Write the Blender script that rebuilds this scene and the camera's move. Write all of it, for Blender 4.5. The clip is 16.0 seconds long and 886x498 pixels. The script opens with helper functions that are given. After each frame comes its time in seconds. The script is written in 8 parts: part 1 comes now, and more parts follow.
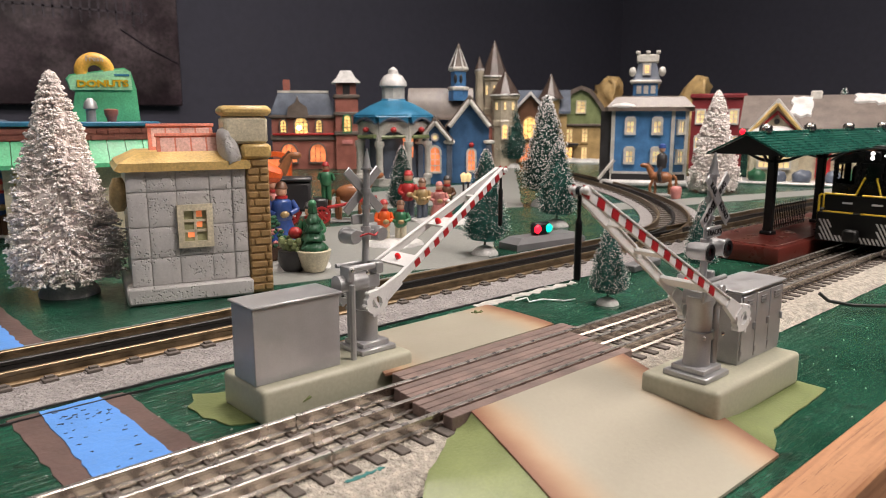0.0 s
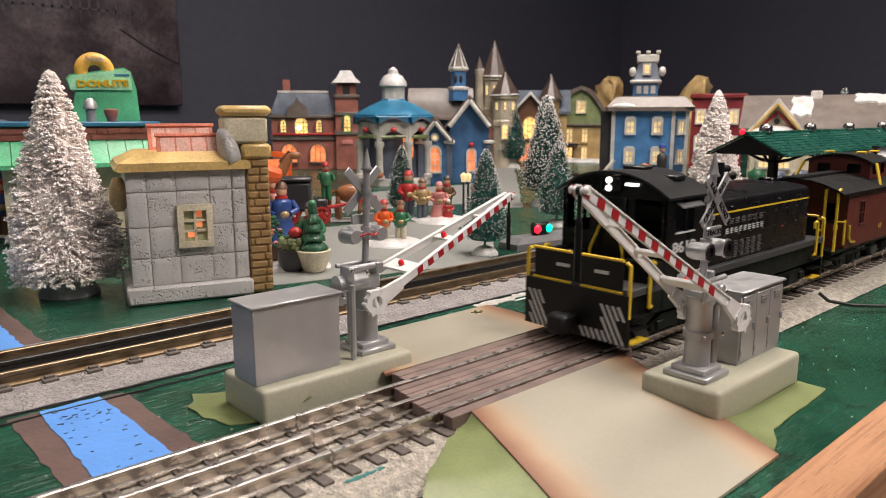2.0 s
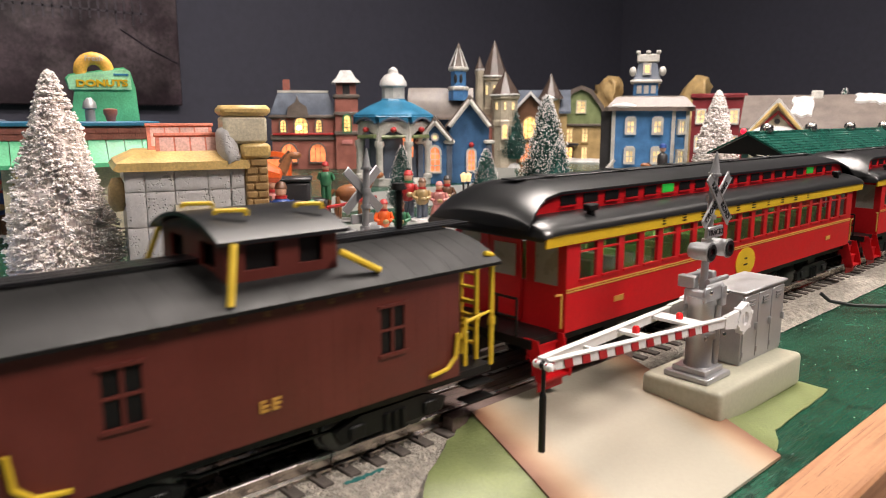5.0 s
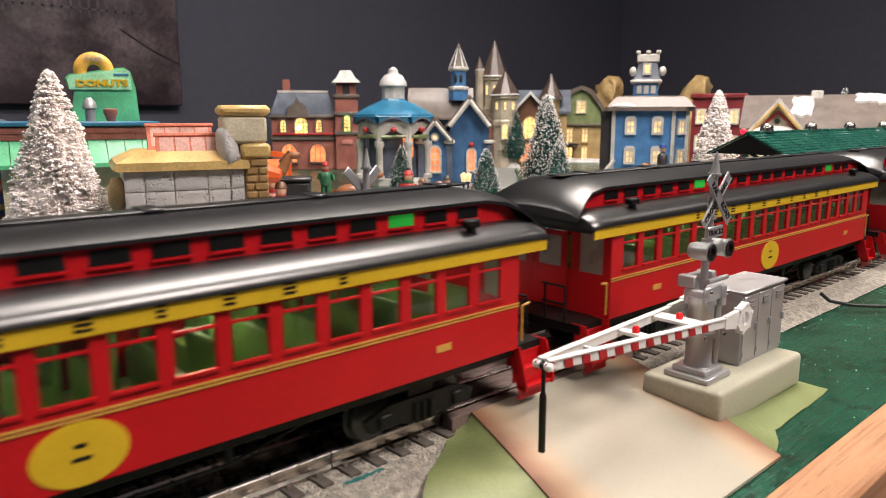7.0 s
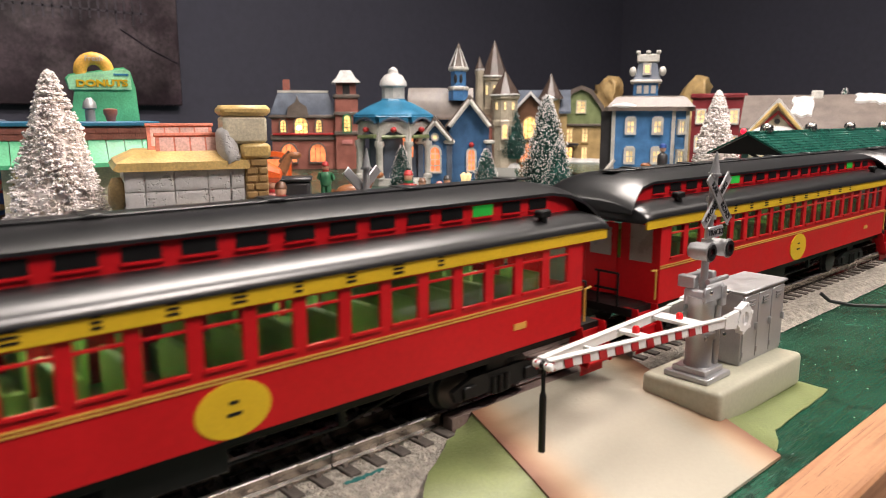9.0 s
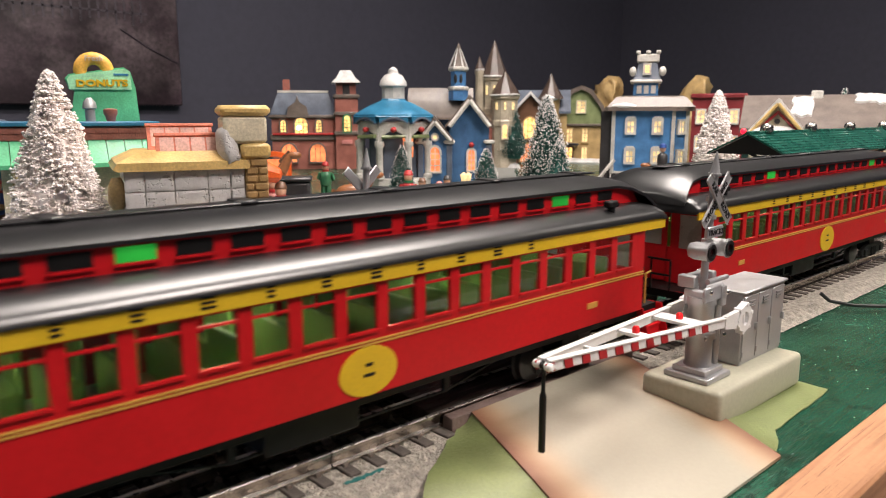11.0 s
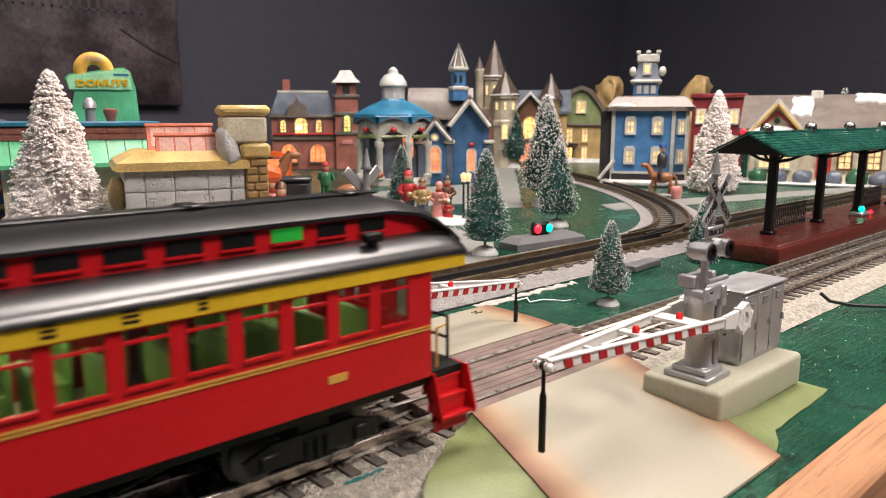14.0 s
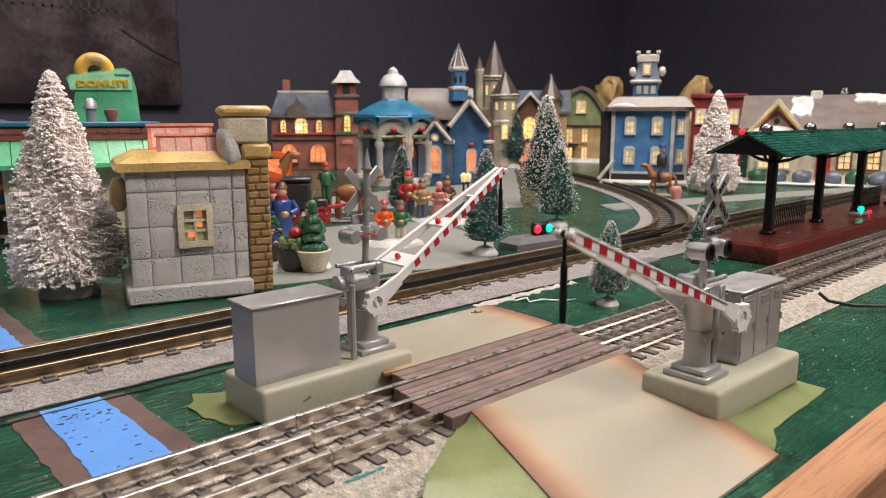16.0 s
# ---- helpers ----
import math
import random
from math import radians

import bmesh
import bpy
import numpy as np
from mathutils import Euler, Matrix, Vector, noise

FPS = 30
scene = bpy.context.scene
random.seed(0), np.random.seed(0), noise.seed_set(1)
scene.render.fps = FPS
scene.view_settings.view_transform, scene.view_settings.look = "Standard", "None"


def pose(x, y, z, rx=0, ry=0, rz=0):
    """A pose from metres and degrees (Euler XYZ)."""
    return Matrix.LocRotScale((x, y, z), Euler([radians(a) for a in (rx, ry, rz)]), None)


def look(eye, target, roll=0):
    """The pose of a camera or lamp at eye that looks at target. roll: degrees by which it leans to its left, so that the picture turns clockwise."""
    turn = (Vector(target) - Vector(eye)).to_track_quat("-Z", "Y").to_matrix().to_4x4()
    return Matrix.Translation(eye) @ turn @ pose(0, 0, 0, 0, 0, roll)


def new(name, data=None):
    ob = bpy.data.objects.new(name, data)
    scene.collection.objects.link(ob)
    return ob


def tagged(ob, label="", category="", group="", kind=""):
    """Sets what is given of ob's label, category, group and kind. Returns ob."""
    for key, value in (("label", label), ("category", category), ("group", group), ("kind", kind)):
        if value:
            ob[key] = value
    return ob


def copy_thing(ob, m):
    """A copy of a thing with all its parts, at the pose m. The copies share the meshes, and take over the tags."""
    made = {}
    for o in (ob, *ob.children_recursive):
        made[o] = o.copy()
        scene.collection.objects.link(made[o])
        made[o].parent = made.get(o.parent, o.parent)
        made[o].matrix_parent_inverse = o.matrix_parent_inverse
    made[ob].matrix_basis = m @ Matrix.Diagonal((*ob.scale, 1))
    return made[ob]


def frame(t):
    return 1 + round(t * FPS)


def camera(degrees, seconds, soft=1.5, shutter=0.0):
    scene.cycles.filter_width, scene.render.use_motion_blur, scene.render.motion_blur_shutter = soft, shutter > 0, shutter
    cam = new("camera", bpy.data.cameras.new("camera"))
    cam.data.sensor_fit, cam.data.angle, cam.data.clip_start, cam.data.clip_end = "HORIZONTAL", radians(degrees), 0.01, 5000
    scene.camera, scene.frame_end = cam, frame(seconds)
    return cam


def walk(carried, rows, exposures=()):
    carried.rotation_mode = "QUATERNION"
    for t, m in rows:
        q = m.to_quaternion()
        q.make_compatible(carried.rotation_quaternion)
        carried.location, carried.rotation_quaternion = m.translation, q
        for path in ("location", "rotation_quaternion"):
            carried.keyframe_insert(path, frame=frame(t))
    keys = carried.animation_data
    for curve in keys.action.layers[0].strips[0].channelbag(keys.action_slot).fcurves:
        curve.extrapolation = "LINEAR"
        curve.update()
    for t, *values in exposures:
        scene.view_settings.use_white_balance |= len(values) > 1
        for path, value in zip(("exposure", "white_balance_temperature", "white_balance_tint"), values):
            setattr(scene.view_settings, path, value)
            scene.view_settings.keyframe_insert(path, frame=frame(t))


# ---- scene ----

# ---- camera and its way ----
EYE = Vector((0.0, -0.2125, 0.1119))
AHEAD = Vector((0.6618, 0.7275, -0.1812))
cam = camera(62.95, 16.0, soft=0.9, shutter=0.3)
cam.data.dof.use_dof = True
cam.data.dof.focus_distance = 0.42
cam.data.dof.aperture_fstop = 24.0


def seat_at(forward):
    e = EYE + AHEAD.normalized() * forward
    return look(e, e + AHEAD)


walk(cam, [(0.0, seat_at(0)), (2.6, seat_at(0)), (3.5, seat_at(0.0016)), (14.1, seat_at(0.0016)), (14.9, seat_at(0)), (16.0, seat_at(0))],
     exposures=[(0.0, -0.10), (1.5, -0.10), (3.0, 0.10), (4.0, 0.27), (13.0, 0.27), (14.3, 0.14), (15.0, -0.10), (16.0, -0.10)])

# ---- exposure and light ----
world = bpy.data.worlds.new("room_air")
world.use_nodes = True
world.node_tree.nodes["Background"].inputs[0].default_value = (0.9, 0.95, 1.0, 1)
world.node_tree.nodes["Background"].inputs[1].default_value = 0.03
scene.world = world

TABLE = -0.011          # top of the layout board; the rails' top is z = 0
CEIL = 1.55
LAMP_SPOTS = [(0.85, 0.30, 32, 1.1), (0.70, -1.05, 40, 0.56), (-0.9, -0.6, 5, 0.56), (-0.7, 1.1, 6, 0.56), (2.3, -0.4, 2, 0.56)]
for lx, ly, watts, long in LAMP_SPOTS:
    lamp = bpy.data.lights.new("ceiling_panel_light", "AREA")
    lamp.shape, lamp.size, lamp.size_y = "RECTANGLE", long, 0.56
    lamp.energy = watts
    lamp.color = (1.0, 0.885, 0.82)
    ob = new("ceiling_panel_light", lamp)
    ob.matrix_world = pose(lx, ly, CEIL - 0.03)

# ---- materials ----


def mat(name, color, rough=0.5, metal=0.0, vary=0.12, scale=60.0, bump=0.0, bump_scale=None, fine=0.06, spec=0.5, coat=0.0, dark=None, blotch=0.0, blotch_scale=25.0, bump_dist=0.001, per_object=0.0, per_island=0.0, gloss=0.07):
    """A procedural surface: broad stains, fine grain, uneven gloss and relief, in metres."""
    m = bpy.data.materials.new(name)
    m.use_nodes = True
    nt = m.node_tree
    n, link = nt.nodes, nt.links
    b = n["Principled BSDF"]
    tc = n.new("ShaderNodeTexCoord")
    big = n.new("ShaderNodeTexNoise")
    big.inputs["Scale"].default_value = scale
    big.inputs["Detail"].default_value = 4
    small = n.new("ShaderNodeTexNoise")
    small.inputs["Scale"].default_value = scale * 14
    small.inputs["Detail"].default_value = 3
    link.new(tc.outputs["Object"], big.inputs["Vector"])
    link.new(tc.outputs["Object"], small.inputs["Vector"])
    c = Vector(color)
    ramp = n.new("ShaderNodeMapRange")
    ramp.inputs["From Min"].default_value, ramp.inputs["From Max"].default_value = 0.3, 0.7
    ramp.inputs["To Min"].default_value, ramp.inputs["To Max"].default_value = 1 - vary, 1 + vary
    link.new(big.outputs["Fac"], ramp.inputs["Value"])
    ramp2 = n.new("ShaderNodeMapRange")
    ramp2.inputs["From Min"].default_value, ramp2.inputs["From Max"].default_value = 0.3, 0.7
    ramp2.inputs["To Min"].default_value, ramp2.inputs["To Max"].default_value = 1 - fine, 1 + fine
    link.new(small.outputs["Fac"], ramp2.inputs["Value"])
    mul = n.new("ShaderNodeMath")
    mul.operation = "MULTIPLY"
    link.new(ramp.outputs[0], mul.inputs[0])
    link.new(ramp2.outputs[0], mul.inputs[1])
    last = mul.outputs[0]
    for amount, node, sock in ((per_object, "ShaderNodeObjectInfo", "Random"), (per_island, "ShaderNodeNewGeometry", "Random Per Island")):
        if amount:
            info = n.new(node)
            r3 = n.new("ShaderNodeMapRange")
            r3.inputs["To Min"].default_value, r3.inputs["To Max"].default_value = 1 - amount, 1 + amount
            link.new(info.outputs[sock], r3.inputs["Value"])
            m2 = n.new("ShaderNodeMath")
            m2.operation = "MULTIPLY"
            link.new(last, m2.inputs[0])
            link.new(r3.outputs[0], m2.inputs[1])
            last = m2.outputs[0]
    vm = n.new("ShaderNodeVectorMath")
    vm.operation = "SCALE"
    link.new(last, vm.inputs["Scale"])
    if dark is not None:
        third = n.new("ShaderNodeTexNoise")
        third.inputs["Scale"].default_value = blotch_scale
        third.inputs["Detail"].default_value = 5
        link.new(tc.outputs["Object"], third.inputs["Vector"])
        st = n.new("ShaderNodeMapRange")
        st.inputs["From Min"].default_value, st.inputs["From Max"].default_value = 0.62 - blotch * 0.25, 0.72 - blotch * 0.2
        link.new(third.outputs["Fac"], st.inputs["Value"])
        mix = n.new("ShaderNodeMix")
        mix.data_type = "RGBA"
        mix.inputs[6].default_value = (*c, 1)
        mix.inputs[7].default_value = (*dark, 1)
        link.new(st.outputs[0], mix.inputs[0])
        link.new(mix.outputs[2], vm.inputs[0])
    else:
        vm.inputs[0].default_value = c
    link.new(vm.outputs[0], b.inputs["Base Color"])
    rr = n.new("ShaderNodeMapRange")
    rr.inputs["From Min"].default_value, rr.inputs["From Max"].default_value = 0.3, 0.7
    rr.inputs["To Min"].default_value, rr.inputs["To Max"].default_value = max(0.03, rough - gloss), min(1, rough + gloss)
    link.new(big.outputs["Fac"], rr.inputs["Value"])
    link.new(rr.outputs[0], b.inputs["Roughness"])
    b.inputs["Metallic"].default_value = metal
    b.inputs["Specular IOR Level"].default_value = spec
    b.inputs["Coat Weight"].default_value = coat
    if bump:
        bn = n.new("ShaderNodeTexNoise")
        bn.inputs["Scale"].default_value = bump_scale or scale * 8
        bn.inputs["Detail"].default_value = 4
        link.new(tc.outputs["Object"], bn.inputs["Vector"])
        bp = n.new("ShaderNodeBump")
        bp.inputs["Strength"].default_value = min(1.0, bump)
        bp.inputs["Distance"].default_value = bump_dist
        link.new(bn.outputs["Fac"], bp.inputs["Height"])
        link.new(bp.outputs[0], b.inputs["Normal"])
    return m


def glow(name, color, strength, speck=0.4, scale=120.0):
    """A lit pane or lamp lens: it gives off uneven light."""
    m = bpy.data.materials.new(name)
    m.use_nodes = True
    nt = m.node_tree
    b = nt.nodes["Principled BSDF"]
    b.inputs["Base Color"].default_value = (*[0.6 * c for c in color], 1)
    b.inputs["Roughness"].default_value = 0.35
    b.inputs["Emission Color"].default_value = (*color, 1)
    tc = nt.nodes.new("ShaderNodeTexCoord")
    no = nt.nodes.new("ShaderNodeTexNoise")
    no.inputs["Scale"].default_value = scale
    mr = nt.nodes.new("ShaderNodeMapRange")
    mr.inputs["From Min"].default_value, mr.inputs["From Max"].default_value = 0.3, 0.7
    mr.inputs["To Min"].default_value, mr.inputs["To Max"].default_value = strength * (1 - speck), strength * (1 + speck)
    nt.links.new(tc.outputs["Object"], no.inputs["Vector"])
    nt.links.new(no.outputs["Fac"], mr.inputs["Value"])
    nt.links.new(mr.outputs[0], b.inputs["Emission Strength"])
    return m


M = {}
M["wall_paint"] = mat("wall_paint", (0.060, 0.060, 0.086), 0.8, scale=3, vary=0.05, bump=0.15, bump_scale=300)
M["ceiling_paint"] = mat("ceiling_paint", (0.34, 0.335, 0.33), 0.9, scale=5, vary=0.03)
M["carpet"] = mat("carpet", (0.16, 0.14, 0.13), 0.95, scale=30, bump=0.3)
M["green"] = mat("green_paint", (0.011, 0.064, 0.038), 0.22, scale=22, vary=0.3, bump=0.5, bump_scale=160, fine=0.14, dark=(0.008, 0.030, 0.019), blotch=0.25, blotch_scale=90)


def brush_strokes(m):
    """Ridges left by a stiff brush, in two directions, over the soft unevenness."""
    nt = m.node_tree
    n, link = nt.nodes, nt.links
    tc = n.new("ShaderNodeTexCoord")
    last = n["Principled BSDF"].inputs["Normal"].links[0].from_socket
    for turn, sx, sy, power in ((0.5, 45, 420, 0.55), (-0.7, 60, 520, 0.35)):
        mp = n.new("ShaderNodeMapping")
        mp.inputs["Rotation"].default_value = (0, 0, turn)
        mp.inputs["Scale"].default_value = (sx, sy, 1)
        no = n.new("ShaderNodeTexNoise")
        no.inputs["Scale"].default_value = 1.0
        no.inputs["Detail"].default_value = 3
        no.inputs["Distortion"].default_value = 0.6
        bp = n.new("ShaderNodeBump")
        bp.inputs["Strength"].default_value = power
        bp.inputs["Distance"].default_value = 0.0016
        link.new(tc.outputs["Object"], mp.inputs["Vector"])
        link.new(mp.outputs[0], no.inputs["Vector"])
        link.new(no.outputs["Fac"], bp.inputs["Height"])
        link.new(last, bp.inputs["Normal"])
        last = bp.outputs[0]
    link.new(last, n["Principled BSDF"].inputs["Normal"])


brush_strokes(M["green"])


def oak_grain(m):
    """Long pores and growth lines along the strip."""
    nt = m.node_tree
    n, link = nt.nodes, nt.links
    b = n["Principled BSDF"]
    old = b.inputs["Base Color"].links[0].from_socket
    tc = n.new("ShaderNodeTexCoord")
    cur = old
    for sx, syz, tone, low, high in ((14, 420, (0.22, 0.095, 0.045, 1), 0.50, 0.66), (45, 1500, (0.15, 0.06, 0.03, 1), 0.60, 0.70)):
        mp = n.new("ShaderNodeMapping")
        mp.inputs["Scale"].default_value = (sx, syz, syz)
        no = n.new("ShaderNodeTexNoise")
        no.inputs["Scale"].default_value = 1.0
        no.inputs["Detail"].default_value = 3
        no.inputs["Distortion"].default_value = 0.4
        mr = n.new("ShaderNodeMapRange")
        mr.inputs["From Min"].default_value, mr.inputs["From Max"].default_value = low, high
        mr.inputs["To Max"].default_value = 0.75
        mix = n.new("ShaderNodeMix")
        mix.data_type = "RGBA"
        mix.inputs[7].default_value = tone
        link.new(tc.outputs["Object"], mp.inputs["Vector"])
        link.new(mp.outputs[0], no.inputs["Vector"])
        link.new(no.outputs["Fac"], mr.inputs["Value"])
        link.new(mr.outputs[0], mix.inputs[0])
        link.new(cur, mix.inputs[6])
        cur = mix.outputs[2]
    link.new(cur, b.inputs["Base Color"])
M["oak"] = mat("oak_trim", (0.40, 0.205, 0.105), 0.45, scale=30, vary=0.12, bump=0.1)
oak_grain(M["oak"])
M["tie"] = mat("dark_ties", (0.095, 0.080, 0.070), 0.75, scale=150, vary=0.25, bump=0.4, per_island=0.3)
M["rail"] = mat("nickel_rail", (0.66, 0.62, 0.59), 0.30, metal=0.9, scale=180, vary=0.12)
M["rail_web"] = mat("rail_web", (0.58, 0.52, 0.47), 0.22, metal=1.0, scale=120, vary=0.2)
M["rail_side"] = mat("rail_side", (0.36, 0.31, 0.27), 0.5, metal=0.8, scale=180, vary=0.3)
M["brass"] = mat("bronze_rail", (0.24, 0.18, 0.115), 0.42, metal=1.0, scale=120, vary=0.3)
M["black_rail"] = mat("black_rail", (0.012, 0.011, 0.011), 0.4, scale=120)
M["ballast"] = mat("ballast", (0.46, 0.42, 0.36), 0.95, scale=300, vary=0.35, bump=1.0, bump_scale=800, fine=0.3, bump_dist=0.003)
M["cork"] = mat("grey_roadbed", (0.30, 0.28, 0.275), 0.48, scale=150, vary=0.2, bump=1.0, bump_scale=420, fine=0.25, bump_dist=0.004)
M["black"] = mat("black_plastic", (0.006, 0.006, 0.007), 0.38, scale=90, vary=0.15, spec=0.35)
M["loco_black"] = mat("loco_black", (0.004, 0.004, 0.0045), 0.30, scale=60, vary=0.15, spec=0.3)
M["silver"] = mat("silver_plastic", (0.42, 0.42, 0.43), 0.38, metal=0.55, scale=150, vary=0.07, bump=0.05)
M["tan_plastic"] = mat("tan_plastic", (0.40, 0.39, 0.30), 0.45, scale=40, vary=0.05)
M["road"] = mat("road_plastic", (0.33, 0.31, 0.25), 0.5, scale=40, vary=0.06, bump=0.1, bump_scale=500)
M["red_car"] = mat("coach_red", (0.46, 0.008, 0.012), 0.40, scale=40, vary=0.08, spec=0.25)
M["yellow"] = mat("coach_yellow", (0.62, 0.40, 0.015), 0.45, scale=60, vary=0.08)
M["white"] = mat("white_plastic", (0.72, 0.72, 0.72), 0.4, scale=100, vary=0.05)
M["maroon"] = mat("caboose_brown", (0.105, 0.020, 0.014), 0.45, scale=60, vary=0.12)

# ---- mesh helpers ----


def bm_new():
    return bmesh.new()


def add_box(bm, x0, x1, y0, y1, z0, z1, bevel=0.0, m=None, segments=1):
    """A box between two corners, with rounded edges where bevel is given."""
    t = bmesh.new()
    bmesh.ops.create_cube(t, size=1)
    bmesh.ops.scale(t, vec=(abs(x1 - x0), abs(y1 - y0), abs(z1 - z0)), verts=t.verts)
    bmesh.ops.translate(t, vec=((x0 + x1) / 2, (y0 + y1) / 2, (z0 + z1) / 2), verts=t.verts)
    if bevel:
        bmesh.ops.bevel(t, geom=t.edges[:], offset=bevel, segments=segments, affect="EDGES", profile=0.5)
    return merge(bm, t, m)


def merge(bm, t, m=None):
    if m is not None:
        bmesh.ops.transform(t, matrix=m, verts=t.verts)
    me = bpy.data.meshes.new("tmp")
    t.to_mesh(me)
    t.free()
    bm.from_mesh(me)
    bpy.data.meshes.remove(me)
    return bm


def add_tube(bm, p, q, r, r2=None, seg=10, cap=True):
    """A rod from p to q."""
    p, q = Vector(p), Vector(q)
    d = q - p
    t = bmesh.new()
    bmesh.ops.create_cone(t, cap_ends=cap, segments=seg, radius1=r, radius2=r if r2 is None else r2, depth=d.length)
    m = Matrix.Translation((p + q) / 2) @ d.to_track_quat("Z", "Y").to_matrix().to_4x4()
    return merge(bm, t, m)


def add_path(bm, pts, r, seg=6):
    for a, b in zip(pts[:-1], pts[1:]):
        add_tube(bm, a, b, r, seg=seg)
    return bm


def add_ball(bm, c, r, sx=1, sy=1, sz=1, u=10, v=7):
    t = bmesh.new()
    bmesh.ops.create_uvsphere(t, u_segments=u, v_segments=v, radius=r)
    bmesh.ops.scale(t, vec=(sx, sy, sz), verts=t.verts)
    return merge(bm, t, Matrix.Translation(c))


def add_prism(bm, outline, y0, y1, axis="y", m=None):
    """An outline of (a, b) pairs pushed from y0 to y1 along an axis: x gives (y, z) pairs, y (x, z), z (x, y)."""
    def put(a, b, c):
        return {"x": (c, a, b), "y": (a, c, b), "z": (a, b, c)}[axis]
    t = bmesh.new()
    lo = [t.verts.new(put(a, b, y0)) for a, b in outline]
    hi = [t.verts.new(put(a, b, y1)) for a, b in outline]
    k = len(outline)
    t.faces.new(lo)
    t.faces.new(hi[::-1])
    for i in range(k):
        t.faces.new((lo[i], hi[i], hi[(i + 1) % k], lo[(i + 1) % k]))
    bmesh.ops.recalc_face_normals(t, faces=t.faces)
    return merge(bm, t, m)


def add_lathe(bm, profile, c=(0, 0, 0), seg=14, m=None, turn=0.0):
    """A profile of (radius, z) turned about the z axis."""
    t = bmesh.new()
    rings = []
    for r, z in profile:
        rings.append([t.verts.new((max(r, 1e-5) * math.cos(turn + 2 * math.pi * i / seg), max(r, 1e-5) * math.sin(turn + 2 * math.pi * i / seg), z)) for i in range(seg)])
    for a, b in zip(rings[:-1], rings[1:]):
        for i in range(seg):
            t.faces.new((a[i], a[(i + 1) % seg], b[(i + 1) % seg], b[i]))
    t.faces.new(rings[0][::-1])
    t.faces.new(rings[-1])
    bmesh.ops.recalc_face_normals(t, faces=t.faces)
    return merge(bm, t, Matrix.Translation(c) @ (m or Matrix()))


def finish(name, bm, material, smooth=40):
    me = bpy.data.meshes.new(name)
    bm.to_mesh(me)
    bm.free()
    me.materials.append(M[material] if isinstance(material, str) else material)
    if smooth:
        me.polygons.foreach_set("use_smooth", [True] * len(me.polygons))
        me.set_sharp_from_angle(angle=radians(smooth))
    return me


def part(name, bm, material, parent, label="", smooth=40):
    """One mesh under a thing or under a part."""
    ob = new(name, finish(name, bm, material, smooth))
    ob.parent = parent
    if label:
        ob["label"] = label
    return ob


def thing(name, label, category, m=None, group="", kind=""):
    ob = new(name)
    ob.empty_display_size = 0.01
    if m is not None:
        ob.matrix_basis = m
    return tagged(ob, label, category, group, kind)


def solid(name, bm, material, label, category="", kind="", m=None, group="", smooth=40):
    ob = new(name, finish(name, bm, material, smooth))
    if m is not None:
        ob.matrix_basis = m
    return tagged(ob, label, category, group, kind)


def box(*a, **k):
    return add_box(bm_new(), *a, **k)


# ---- the room ----
X0, X1, Y0, Y1, FLOOR = -2.8, 3.36, -2.4, 2.08, -0.93


def build_room():
    solid("floor", box(X0 - 0.1, X1 + 0.1, Y0 - 0.1, Y1 + 0.1, FLOOR - 0.1, FLOOR), "carpet", "dark worn carpet floor of the train room", "floor", "structure")
    solid("ceiling", box(X0 - 0.1, X1 + 0.1, Y0 - 0.1, Y1 + 0.1, CEIL, CEIL + 0.1), "ceiling_paint", "plain white ceiling of the train room", "ceiling", "structure")
    for name, b in (("wall_north", (X0, X1, Y1, Y1 + 0.1)), ("wall_south", (X0, X1, Y0 - 0.1, Y0)), ("wall_east", (X1, X1 + 0.1, Y0 - 0.1, Y1 + 0.1)), ("wall_west", (X0 - 0.1, X0, Y0 - 0.1, Y1 + 0.1))):
        solid(name, box(*b, FLOOR, CEIL), "wall_paint", "dark slate grey painted wall with soft sheen", "wall", "structure")


build_room()
TX0, TX1, TY0, TY1 = -2.7, 3.3, -0.121, 2.0

# ---- the layout board, roads and tracks ----
M["skirt"] = mat("board_skirt", (0.03, 0.03, 0.032), 0.8, scale=12)
M["blue_water"] = mat("blue_paint", (0.10, 0.27, 0.66), 0.45, scale=70, vary=0.08, bump=0.25, bump_scale=400, fine=0.05, dark=(0.03, 0.07, 0.12), blotch=-0.42, blotch_scale=160)
M["bank"] = mat("brown_bank_paint", (0.105, 0.066, 0.058), 0.6, scale=60, vary=0.25, bump=0.35, bump_scale=300)
M["wood_deck"] = mat("crossing_planks", (0.165, 0.115, 0.10), 0.6, scale=90, vary=0.3, bump=0.5, bump_scale=500, per_object=0.14)
M["olive"] = mat("olive_plastic", (0.18, 0.215, 0.085), 0.4, scale=60, vary=0.14, bump=0.25, bump_scale=700)
M["grey_road"] = mat("grey_road_paint", (0.22, 0.225, 0.21), 0.55, scale=30, vary=0.1, bump=0.15, bump_scale=300)
M["bent_metal"] = mat("dark_wire", (0.02, 0.02, 0.02), 0.5, scale=100)


